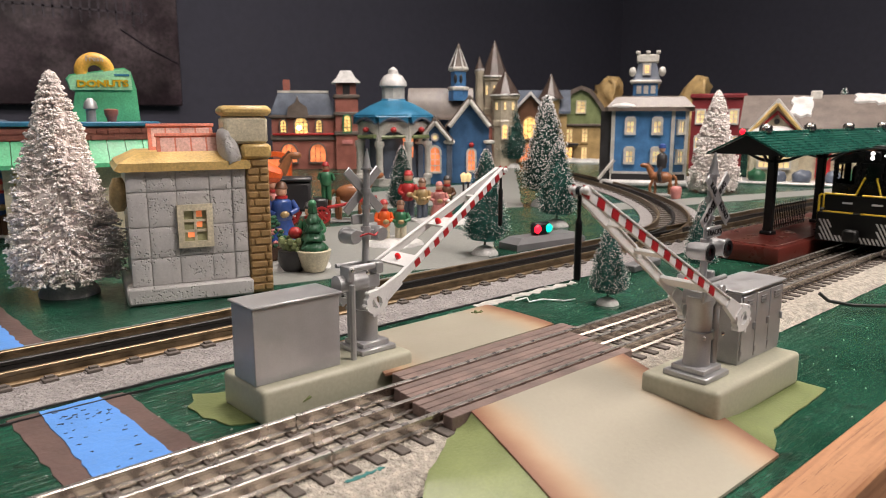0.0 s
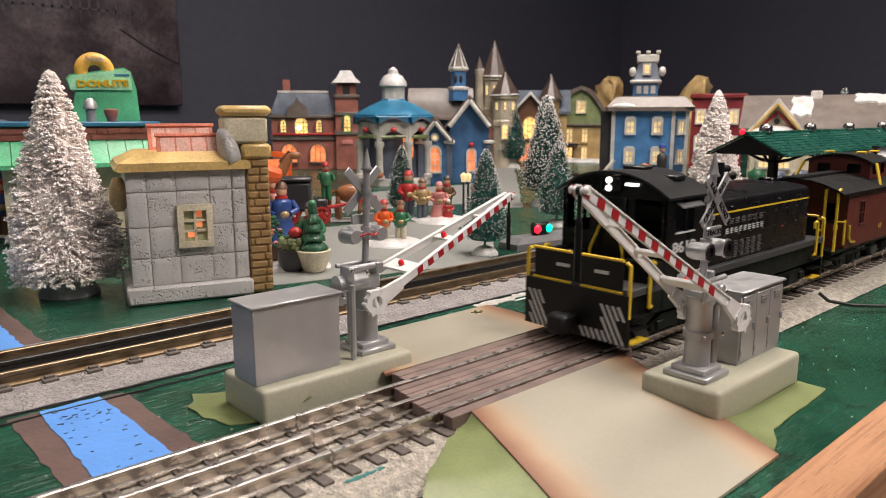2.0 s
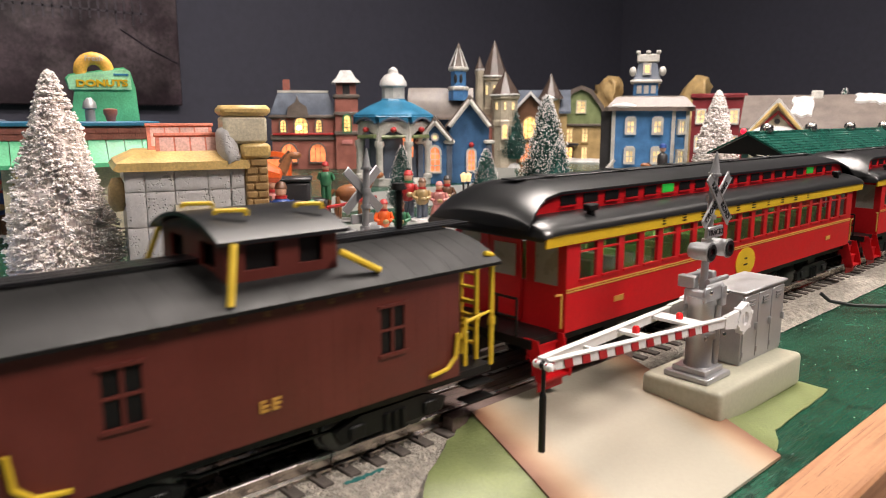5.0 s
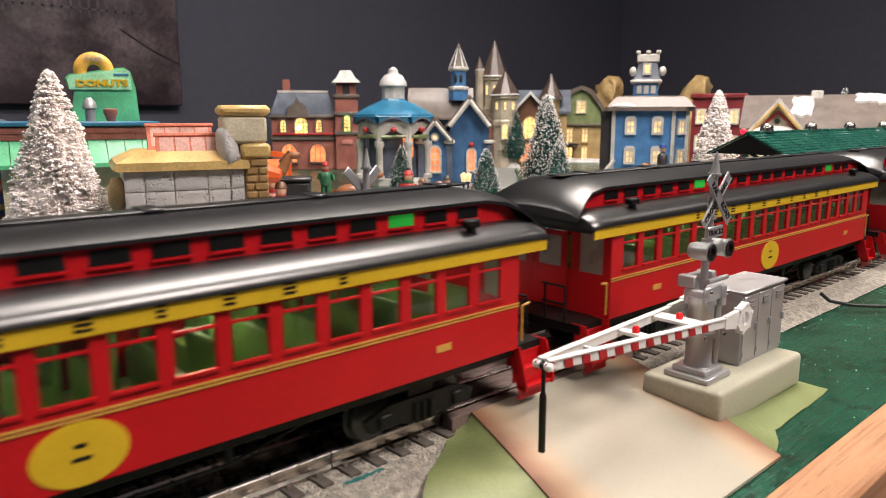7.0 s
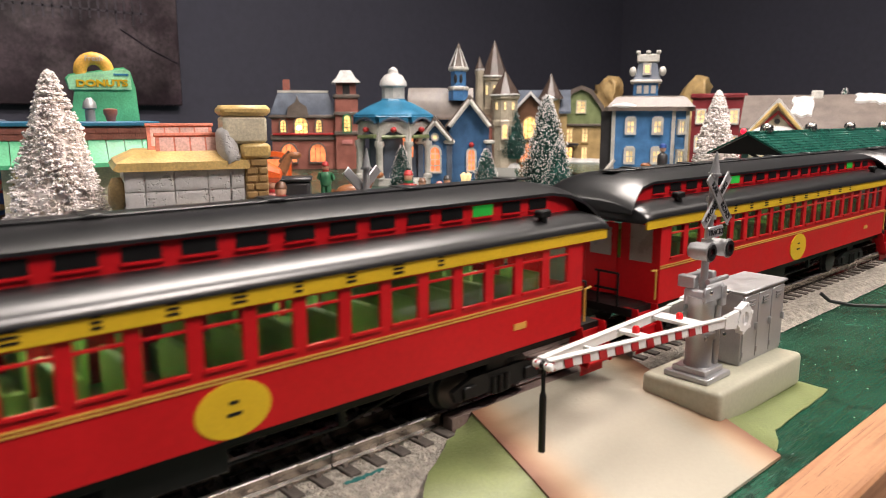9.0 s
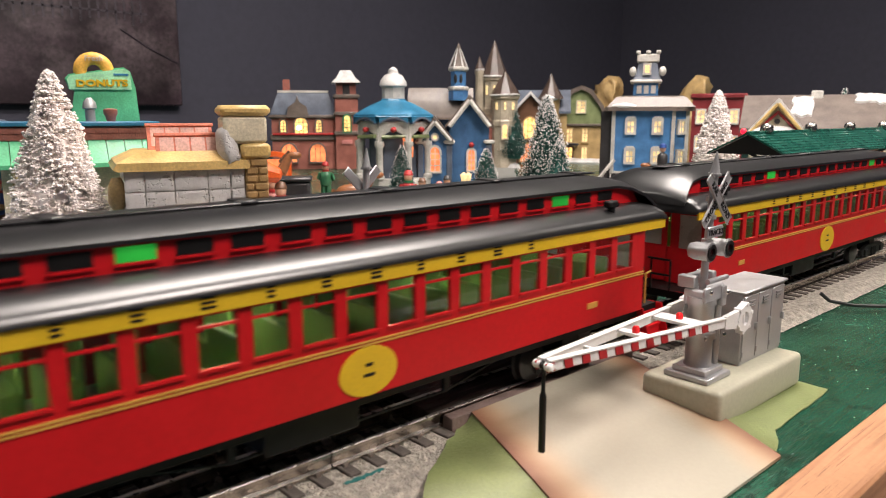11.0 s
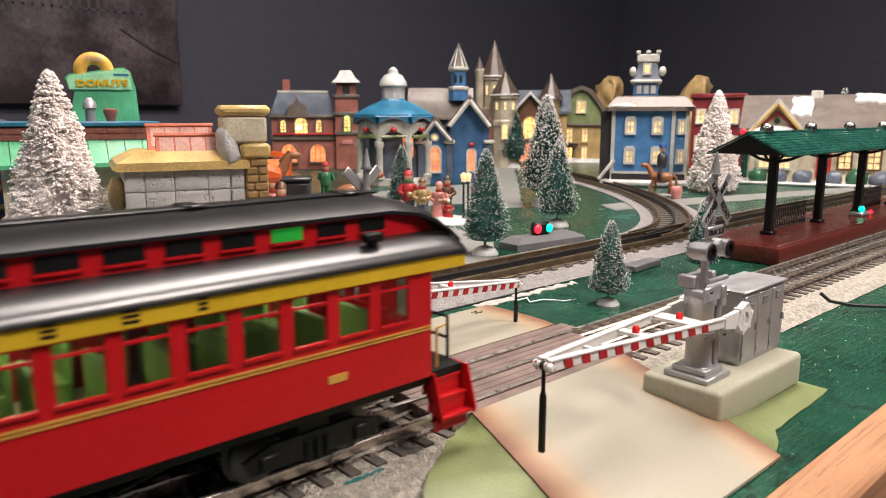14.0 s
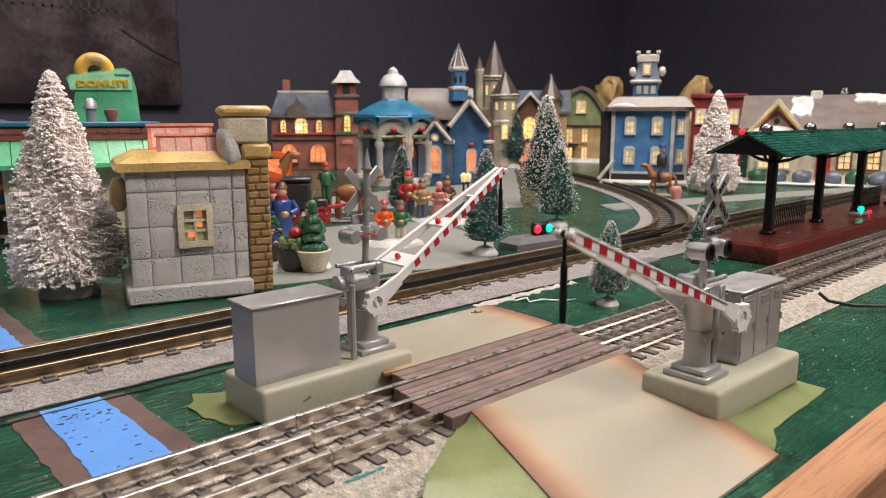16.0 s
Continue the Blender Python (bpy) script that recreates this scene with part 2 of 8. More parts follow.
def road_skin():
    """Tan road plastic, sprayed rust brown along its edges (u across, v up the slope)."""
    m = mat("weathered_road", (0.34, 0.315, 0.25), 0.45, scale=40, vary=0.025, fine=0.02, bump=0.12, bump_scale=500)
    nt = m.node_tree
    n, link = nt.nodes, nt.links
    b = n["Principled BSDF"]
    old = b.inputs["Base Color"].links[0].from_socket
    uv = n.new("ShaderNodeUVMap")
    uv.uv_map = "spray"
    sep = n.new("ShaderNodeSeparateXYZ")
    link.new(uv.outputs[0], sep.inputs[0])
    no = n.new("ShaderNodeTexNoise")
    no.inputs["Scale"].default_value = 60
    tc = n.new("ShaderNodeTexCoord")
    link.new(tc.outputs["Object"], no.inputs["Vector"])
    cur = None
    for width, tone, mx in ((0.29, (0.50, 0.25, 0.09), 0.65), (0.165, (0.170, 0.066, 0.045), 0.9)):
        side = n.new("ShaderNodeMapRange")
        side.interpolation_type = "SMOOTHSTEP"
        side.inputs["From Min"].default_value, side.inputs["From Max"].default_value = width, 0.0
        side.inputs["To Max"].default_value = mx
        wob = n.new("ShaderNodeMath")
        wob.operation = "MULTIPLY_ADD"
        link.new(no.outputs["Fac"], wob.inputs[0])
        wob.inputs[1].default_value = 0.06
        link.new(sep.outputs["X"], wob.inputs[2])
        link.new(wob.outputs[0], side.inputs["Value"])
        mix = n.new("ShaderNodeMix")
        mix.data_type = "RGBA"
        mix.inputs[7].default_value = (*tone, 1)
        link.new(side.outputs[0], mix.inputs[0])
        link.new(cur or old, mix.inputs[6])
        cur = mix.outputs[2]
    link.new(cur, b.inputs["Base Color"])
    return m


M["road_skin"] = road_skin()


def wavy(outline, step=0.006, amount=0.0022, seed=3):
    """The same closed outline with wobbling edges."""
    rnd = random.Random(seed)
    res = []
    for (x0, y0), (x1, y1) in zip(outline, outline[1:] + outline[:1]):
        k = max(1, int(math.hypot(x1 - x0, y1 - y0) / step))
        for i in range(k):
            f = i / k
            res.append((x0 + (x1 - x0) * f + rnd.uniform(-amount, amount), y0 + (y1 - y0) * f + rnd.uniform(-amount, amount)))
    return res


def sheet(name, outline, z0, z1, material, label, category, kind=""):
    return solid(name, add_prism(bm_new(), outline, z0, z1, "z"), material, label, category, kind, smooth=0)


def build_board():
    """The board is a fine, brush-rippled sheet near the camera."""
    solid("ground", box(TX0, TX1, TY0, TY1, TABLE - 0.03, TABLE), "green", "glossy dark green brush-painted plywood layout board", "layout board", "structure")
    solid("trim", box(TX0, TX1, TY0 - 0.021, TY0 - 0.0004, TABLE - 0.034, TABLE + 0.0015, bevel=0.0012), "oak", "varnished oak edge strip along the layout board", "trim", "structure")
    solid("table_skirt", box(TX0 + 0.02, TX1 - 0.02, TY0 + 0.02, TY1, FLOOR, TABLE - 0.0305), "skirt", "black panel skirt below the layout board", "skirt", "structure")
    # the painted river and its banks
    for y0, y1, sd, dx in ((0.026, 0.1135, 1, 0.0), (0.204, 0.74, 5, -0.010)):
        sheet("river_bank", wavy([(0.0570 + dx, y0), (0.1050 + dx, y0), (0.1015 + dx, y1), (0.0555 + dx, y1)], 0.006, 0.0008, seed=sd), TABLE, TABLE + 0.0004, "bank", "matt brown painted river bank", "river bank", "structure")
        sheet("river", wavy([(0.0665 + dx, y0), (0.0945 + dx, y0), (0.0915 + dx, y1), (0.0665 + dx, y1)], 0.004, 0.0007, sd + 1), TABLE, TABLE + 0.0008, "blue_water", "bright blue painted river on the board", "river", "structure")
    # painted grey streets of the village
    for k, ol in enumerate(([(0.20, 0.27), (0.43, 0.205), (0.53, 0.29), (0.56, 0.47), (0.30, 0.46), (0.21, 0.38)], [(0.56, 0.56), (0.8, 0.5), (1.0, 0.72), (0.78, 0.74), (0.6, 0.72), (0.36, 0.78), (0.34, 0.56)],
                             [(0.80, 0.335), (1.5, 0.15), (1.5, 0.205), (0.84, 0.385)], [(0.66, 0.47), (0.74, 0.44), (1.5, 1.15), (1.4, 1.2)])):
        sheet("street", wavy(ol, 0.03, 0.003, 20 + k), TABLE, TABLE + 0.0005 + 0.0001 * k, "grey_road", "flat grey painted village street", "street", "structure")


def rail_profile(y, top, height, head, base):
    h = height
    return [(y - base / 2, top - h), (y + base / 2, top - h), (y + base / 2, top - h * 0.86), (y + head * 0.25, top - h * 0.72), (y + head * 0.25, top - h * 0.36),
            (y + head / 2, top - h * 0.28), (y + head / 2, top - h * 0.06), (y + head * 0.38, top), (y - head * 0.38, top), (y - head / 2, top - h * 0.06), (y - head / 2, top - h * 0.28),
            (y - head * 0.25, top - h * 0.36), (y - head * 0.25, top - h * 0.72), (y - base / 2, top - h * 0.86)]


def ballast_bed(name, x0, x1, y0, y1, nx, ny, top, amp, grain, material, label):
    """A strip of glued grit with a lumpy top and sloping shoulders."""
    xs, ys = np.linspace(x0, x1, nx), np.linspace(y0, y1, ny)
    verts = []
    for x in xs:
        for y in ys:
            d = min(y - y0, y1 - y)
            z = TABLE + 0.0004 + (top - TABLE) * min(1.0, d / 0.009)
            z += amp * (noise.noise(Vector((x, y, 0.3)) * grain) + 0.5 * noise.noise(Vector((x, y, 4.3)) * grain * 2.3))
            verts.append((x, y, z))
    faces = [(i * ny + j, (i + 1) * ny + j, (i + 1) * ny + j + 1, i * ny + j + 1) for i in range(nx - 1) for j in range(ny - 1)]
    me = bpy.data.meshes.new(name)
    me.from_pydata(verts, [], faces)
    me.materials.append(M[material])
    me.polygons.foreach_set("use_smooth", [True] * len(me.polygons))
    return tagged(new(name, me), label, "ballast", kind="stuff")


def build_front_track():
    ballast_bed("ballast", 0.04, 0.50, -0.0465, 0.0285, 440, 84, -0.0071, 0.0005, 760, "ballast", "cream grit ballast glued round the ties")
    ballast_bed("ballast", 0.50, 3.25, -0.0465, 0.0285, 500, 24, -0.0071, 0.0005, 300, "ballast", "cream grit ballast glued round the ties")
    ballast_bed("ballast", -2.65, 0.04, -0.0465, 0.0285, 300, 24, -0.0071, 0.0005, 300, "ballast", "cream grit ballast glued round the ties")
    track = thing("front_track", "three-rail nickel silver track on dark ties in cream ballast", "railway track")
    joints = (0.1327, 0.1295, 0.1262)
    for y, j in zip((0.0169, 0.0, -0.0169), joints):
        for a, b in ((TX0 + 0.03, j - 0.0003), (j + 0.0003, TX1 - 0.03)):
            r = part("rail", add_prism(bm_new(), rail_profile(y, 0.0, 0.0058, 0.0020, 0.0032), a, b, "x"), "rail", track, smooth=0)
            r.data.materials.append(M["rail_web"])
            for f in r.data.polygons:
                if abs(f.normal.z) < 0.93 and f.center.z < -0.0003:
                    f.material_index = 1
    tie = finish("tie", box(-0.0023, 0.0023, -0.0262, 0.0262, -0.0096, -0.0057, bevel=0.0003), "tie", 0)
    lug = bm_new()
    for y in (0.0169, 0.0, -0.0169):
        for s in (-1, 1):
            add_box(lug, -0.0008, 0.0008, y + s * 0.0029 - 0.0007, y + s * 0.0029 + 0.0007, -0.0058, -0.0046)
    lug = finish("rail_clip", lug, "rail_side", 0)
    rest = bm_new()
    x, k = TX0 + 0.04, 0
    while x < TX1 - 0.04:
        if -0.25 < x < 1.15:
            o = new("tie", tie)
            o.parent, o.location = track, (x, 0, 0)
            if 0.0 < x < 0.172 or 0.312 < x < 0.7:
                c = new("rail_clip", lug)
                c.parent, c.location = track, (x, 0, 0)
        else:
            add_box(rest, x - 0.0023, x + 0.0023, -0.0262, 0.0262, -0.0096, -0.0057)
        x += 0.0109
    tagged(part("tie_rows", rest, "tie", track, "rows of dark ties further along", 0), kind="stuff")


def build_crossing():
    """Plank decks between and beside the rails, and the road up to them."""
    deck = thing("crossing_deck", "weathered brown plank deck between the crossing rails", "grade crossing")
    rows = [(0.0181, 0.0302, 0.1890, 0.3090, 2), (0.0012, 0.0157, 0.178, 0.299, 3), (-0.0157, -0.0012, 0.174, 0.294, 3), (-0.0240, -0.0181, 0.1765, 0.2970, 1)]
    for y0, y1, a, b, k in rows:
        w = (y1 - y0) / k
        for i in range(k):
            part("plank", box(a + 0.0006 * i, b, y0 + i * w + 0.00025, y0 + (i + 1) * w - 0.00025, -0.0095, -0.0009, bevel=0.0003), "wood_deck", deck)
    for s, pts, name in ((1, [(0.1860, -0.0243), (0.2885, -0.0243), (0.2560, -0.1131), (0.1535, -0.1131)], "near"), (-1, [(0.1865, 0.0305), (0.3035, 0.0305), (0.330, 0.107), (0.214, 0.107)], "far")):
        road = thing("road_ramp", "tan plastic road ramp with rust brown sprayed edges", "road ramp", group="road ramps", kind="")
        bm = bmesh.new()
        nu, nv = 24, 14
        uvl = bm.loops.layers.uv.new("spray")
        grid = []
        (ax, ay), (bx, by), (cx, cy), (dx, dy) = pts
        for j in range(nv + 1):
            v = j / nv
            row = []
            for i in range(nu + 1):
                u = i / nu
                x = (ax + (bx - ax) * u) * (1 - v) + (dx + (cx - dx) * u) * v
                y = (ay + (by - ay) * u) * (1 - v) + (dy + (cy - dy) * u) * v
                z = -0.0006 + (TABLE + 0.0016 + 0.0006) * (v ** 1.25)
                row.append((bm.verts.new((x, y, z)), u, v))
            grid.append(row)
        for j in range(nv):
            for i in range(nu):
                q = [grid[j][i], grid[j][i + 1], grid[j + 1][i + 1], grid[j + 1][i]]
                f = bm.faces.new([p[0] for p in q])
                for loop, p in zip(f.loops, q):
                    e = min(p[1], 1 - p[1])
                    loop[uvl].uv = (e, p[2])
        bmesh.ops.recalc_face_normals(bm, faces=bm.faces)
        if bm.faces[0].normal.z < 0:
            bmesh.ops.reverse_faces(bm, faces=bm.faces)
        ret = bmesh.ops.extrude_face_region(bm, geom=bm.faces[:])
        bmesh.ops.translate(bm, vec=(0, 0, -0.0012), verts=[g for g in ret["geom"] if isinstance(g, bmesh.types.BMVert)])
        bmesh.ops.recalc_face_normals(bm, faces=bm.faces)
        part("road_surface", bm, "road_skin", road)
        # olive banks falling from the ramp to the board
        if s == 1:
            banks = [([(0.1862, -0.0246, -0.0009), (0.1537, -0.1131, -0.0095)], [(0.1800, -0.0243), (0.1660, -0.0310), (0.1520, -0.0390), (0.1430, -0.0460), (0.1360, -0.0530), (0.1260, -0.0800), (0.1240, -0.1140)])]
            banks += [([(0.2780, -0.052, -0.0035), (0.2562, -0.1125, -0.0092)], [(0.342, -0.072), (0.3385, -0.0985), (0.305, -0.0995), (0.2780, -0.1005), (0.2605, -0.1110)])]
        else:
            banks = [([(0.150, 0.033, -0.002), (0.150, 0.070, -0.004)], [(0.121, 0.046), (0.1165, 0.060), (0.1165, 0.078), (0.124, 0.088)])]
        for top, foot in banks:
            b2 = bmesh.new()
            n1, n2 = 16, 6
            rnd = random.Random(8)
            prof = []
            for i in range(n1 + 1):
                f = i / n1
                p = Vector(top[0]).lerp(Vector(top[1]), f)
                g = f * (len(foot) - 1)
                k = min(int(g), len(foot) - 2)
                q = Vector((*foot[k], 0)).lerp(Vector((*foot[k + 1], 0)), g - k)
                q += Vector((rnd.uniform(-0.0012, 0.0012), rnd.uniform(-0.0012, 0.0012), 0))
                q.z = TABLE + 0.0006 + (0.0046 * min(1.0, max(0.0, (q.y + 0.056) / 0.010)) if q.y < 0 else 0.0)
                prof.append([b2.verts.new(p.lerp(q, j / n2) + Vector((0, 0, -(p.z - q.z) * 0.35 * math.sin(math.pi * j / n2) + rnd.uniform(0, 0.0003)))) for j in range(n2 + 1)])
            for i in range(n1):
                for j in range(n2):
                    b2.faces.new((prof[i][j], prof[i + 1][j], prof[i + 1][j + 1], prof[i][j + 1]))
            bmesh.ops.recalc_face_normals(b2, faces=b2.faces)
            if b2.faces[0].normal.z < 0:
                bmesh.ops.reverse_faces(b2, faces=b2.faces)
            ret = bmesh.ops.extrude_face_region(b2, geom=b2.faces[:])
            bmesh.ops.translate(b2, vec=(0, 0, -0.0006), verts=[g for g in ret["geom"] if isinstance(g, bmesh.types.BMVert)])
            bmesh.ops.recalc_face_normals(b2, faces=b2.faces)
            part("bank", b2, "olive", road, "crumpled olive green moulded bank", 60)


BACK_Y, BACK_Z = 0.1685, -0.0020


def build_back_track():
    """Bronze rails with a black middle rail on grey textured roadbed."""
    bed = ballast_bed("roadbed", -0.3, 1.4, 0.1185, 0.2185, 700, 40, -0.0097, 0.00035, 520, "cork", "grey pebbled roadbed strip under the rear track")
    ballast_bed("roadbed", 1.4, 3.2, 0.1185, 0.2185, 100, 12, -0.0097, 0.0003, 300, "cork", "grey pebbled roadbed strip under the rear track")
    track = thing("rear_track", "bronze three-rail track with black middle rail on grey roadbed", "railway track")
    for y, m in ((-0.0169, "brass"), (0.0, "black_rail"), (0.0169, "brass")):
        part("rail", add_prism(bm_new(), rail_profile(BACK_Y + y, BACK_Z, 0.0072, 0.0024, 0.0052), -0.6, 3.2, "x"), m, track, smooth=0)
    tie = finish("tie", box(-0.0042, 0.0042, BACK_Y - 0.0235, BACK_Y + 0.0235, -0.0104, BACK_Z - 0.0068, bevel=0.0004), "grey_tie", 0)
    for i in range(95):
        o = new("tie", tie)
        o.parent, o.location = track, (-0.4 + 0.0192 * i, 0, 0)
        for s in (-1, 1):
            c = new("tie_plate", PLATE)
            c.parent, c.location = track, (-0.4 + 0.0192 * i, BACK_Y + s * 0.0213, BACK_Z - 0.0062)
    # white glue edge and a loose white thread beside the roadbed
    rnd = random.Random(4)
    sheet("plaster_edge", wavy([(0.325, 0.1075), (0.43, 0.1105), (0.43, 0.1150), (0.325, 0.1165)], 0.004, 0.0026, 9), TABLE, TABLE + 0.0005, "white_grit", "rough white plaster edge beside the roadbed", "plaster", "structure")
    pts = [(0.352, 0.103, TABLE + 0.001), (0.360, 0.0995, TABLE + 0.0025), (0.357, 0.0945, TABLE + 0.001), (0.366, 0.0905, TABLE + 0.002), (0.373, 0.087, TABLE + 0.001), (0.376, 0.081, TABLE + 0.001), (0.3855, 0.0785, TABLE + 0.001)]
    solid("thread", add_path(bm_new(), pts, 0.0005), "white", "loose white thread lying on the board", "thread")
    pts = [(0.478, -0.0425, 0.001), (0.482, -0.047, -0.004), (0.492, -0.058, -0.0065), (0.505, -0.070, -0.007), (0.545, -0.088, TABLE + 0.0012)]
    solid("wire", add_path(bm_new(), pts, 0.0011), "bent_metal", "black bent wire end lying beside ballast", "wire")


PLATE = finish("tie_plate", add_box(box(-0.0034, 0.0034, -0.0032, 0.0032, -0.0012, 0.0004, bevel=0.0003), -0.0018, 0.0018, -0.0012, 0.0016, 0.0004, 0.0014), "tie", 0)
M["grey_tie"] = mat("grey_ties", (0.23, 0.21, 0.20), 0.8, scale=120, vary=0.2)
M["white_grit"] = mat("white_grit", (0.40, 0.385, 0.36), 0.9, scale=200, vary=0.2, bump=0.8, bump_scale=800)
M["teal_mark"] = mat("teal_mark", (0.02, 0.16, 0.15), 0.6, scale=200)
sheet("paint_mark", wavy([(0.1245, -0.0274), (0.1300, -0.0277), (0.1350, -0.0276), (0.1402, -0.0279), (0.1402, -0.0290), (0.1350, -0.0296), (0.1300, -0.0291), (0.1245, -0.0297)], 0.0012, 0.0006, 31), -0.0085, -0.0064, "teal_mark", "teal paint smear on the ballast", "paint mark")
build_board()
build_front_track()
build_crossing()
build_back_track()


def curved_track():
    """The branch that turns away behind the rear track, on grey bed."""
    t = thing("branch_track", "dark curved three-rail track on grey roadbed", "railway track")
    pts = []
    for i in range(41):
        a = i / 40
        pts.append(Vector((0.62 + 0.60 * a, 0.174 + 0.035 * a + 0.576 * a ** 1.8, 0)))
    def offset(d):
        res = []
        for i, p in enumerate(pts):
            t0 = (pts[min(i + 1, 40)] - pts[max(i - 1, 0)]).normalized()
            res.append(p + Vector((-t0.y, t0.x, 0)) * d)
        return res
    def strip(w0, w1, z0, z1):
        bm = bmesh.new()
        a, b = offset(w0), offset(w1)
        rows = [[bm.verts.new((p.x, p.y, z0)), bm.verts.new((p.x, p.y, z1)), bm.verts.new((q.x, q.y, z1)), bm.verts.new((q.x, q.y, z0))] for p, q in zip(a, b)]
        for r, s in zip(rows[:-1], rows[1:]):
            for k in range(4):
                bm.faces.new((r[k], s[k], s[(k + 1) % 4], r[(k + 1) % 4]))
        bm.faces.new(rows[0])
        bm.faces.new(rows[-1][::-1])
        bmesh.ops.recalc_face_normals(bm, faces=bm.faces)
        return bm
    part("roadbed", strip(-0.038, 0.038, TABLE, -0.0092), "cork", t, smooth=30)
    for d in (-0.0169, 0, 0.0169):
        part("rail", strip(d - 0.0013, d + 0.0013, -0.0078, BACK_Z), "brass" if d else "black_rail", t, smooth=30)
    mids = offset(0)
    for i in range(0, 40):
        d = pts[i + 1] - pts[i]
        o = new("tie", TIE_SHORT)
        o.parent = t
        o.matrix_basis = Matrix.Translation((mids[i].x, mids[i].y, -0.0086)) @ pose(0, 0, 0, 0, 0, math.degrees(math.atan2(d.y, d.x)))


TIE_SHORT = finish("tie", box(-0.0035, 0.0035, -0.0235, 0.0235, -0.001, 0.001), "tie", 0)
curved_track()

# ---- lettering ----


def letters(text, size, parent, m, material, name="lettering", depth=0.0002, label="", wide=1.0, thick=0.0):
    """Words in the built-in font as a flat raised mesh; m maps its x, y plane to the surface."""
    cu = bpy.data.curves.new(name, "FONT")
    cu.body, cu.size, cu.align_x, cu.align_y, cu.extrude, cu.resolution_u, cu.offset = text, size, "CENTER", "CENTER", depth, 3, thick
    tmp = new("tmp_text", cu)
    me = bpy.data.meshes.new_from_object(tmp)
    bpy.data.objects.remove(tmp)
    bpy.data.curves.remove(cu)
    me.materials.clear()
    me.materials.append(M[material])
    me.transform(Matrix.Diagonal((wide, 1, 1, 1)))
    me.transform(m)
    ob = new(name, me)
    ob.parent = parent
    if label:
        ob["label"] = label
    return ob


FACE_NEAR = pose(0, 0, 0, 90, 0, 0)          # a plane seen from -y, x to the right

M["red_paint"] = mat("red_paint", (0.36, 0.015, 0.02), 0.4, scale=200, vary=0.1)
M["red_lens"] = mat("red_lens", (0.030, 0.003, 0.004), 0.10, scale=200, vary=0.1, coat=0.5)
M["red_bulb"] = mat("red_bulb", (0.75, 0.02, 0.025), 0.2, scale=200, vary=0.05, coat=0.5)
M["screw"] = mat("screw_steel", (0.5, 0.48, 0.46), 0.25, metal=1.0, scale=400)

# ---- the crossing gates ----


def ring(bm, c, r0, r1, y0, y1, seg=18):
    """A flat ring about the y axis."""
    t = bmesh.new()
    rows = []
    for i in range(seg):
        a = 2 * math.pi * i / seg
        rows.append([t.verts.new((c[0] + r * math.cos(a), y, c[1] + r * math.sin(a))) for r, y in ((r0, y0), (r1, y0), (r1, y1), (r0, y1))])
    for i in range(seg):
        p, q = rows[i], rows[(i + 1) % seg]
        for k in range(4):
            t.faces.new((p[k], q[k], q[(k + 1) % 4], p[(k + 1) % 4]))
    bmesh.ops.recalc_face_normals(t, faces=t.faces)
    return merge(bm, t)


ARMS = []


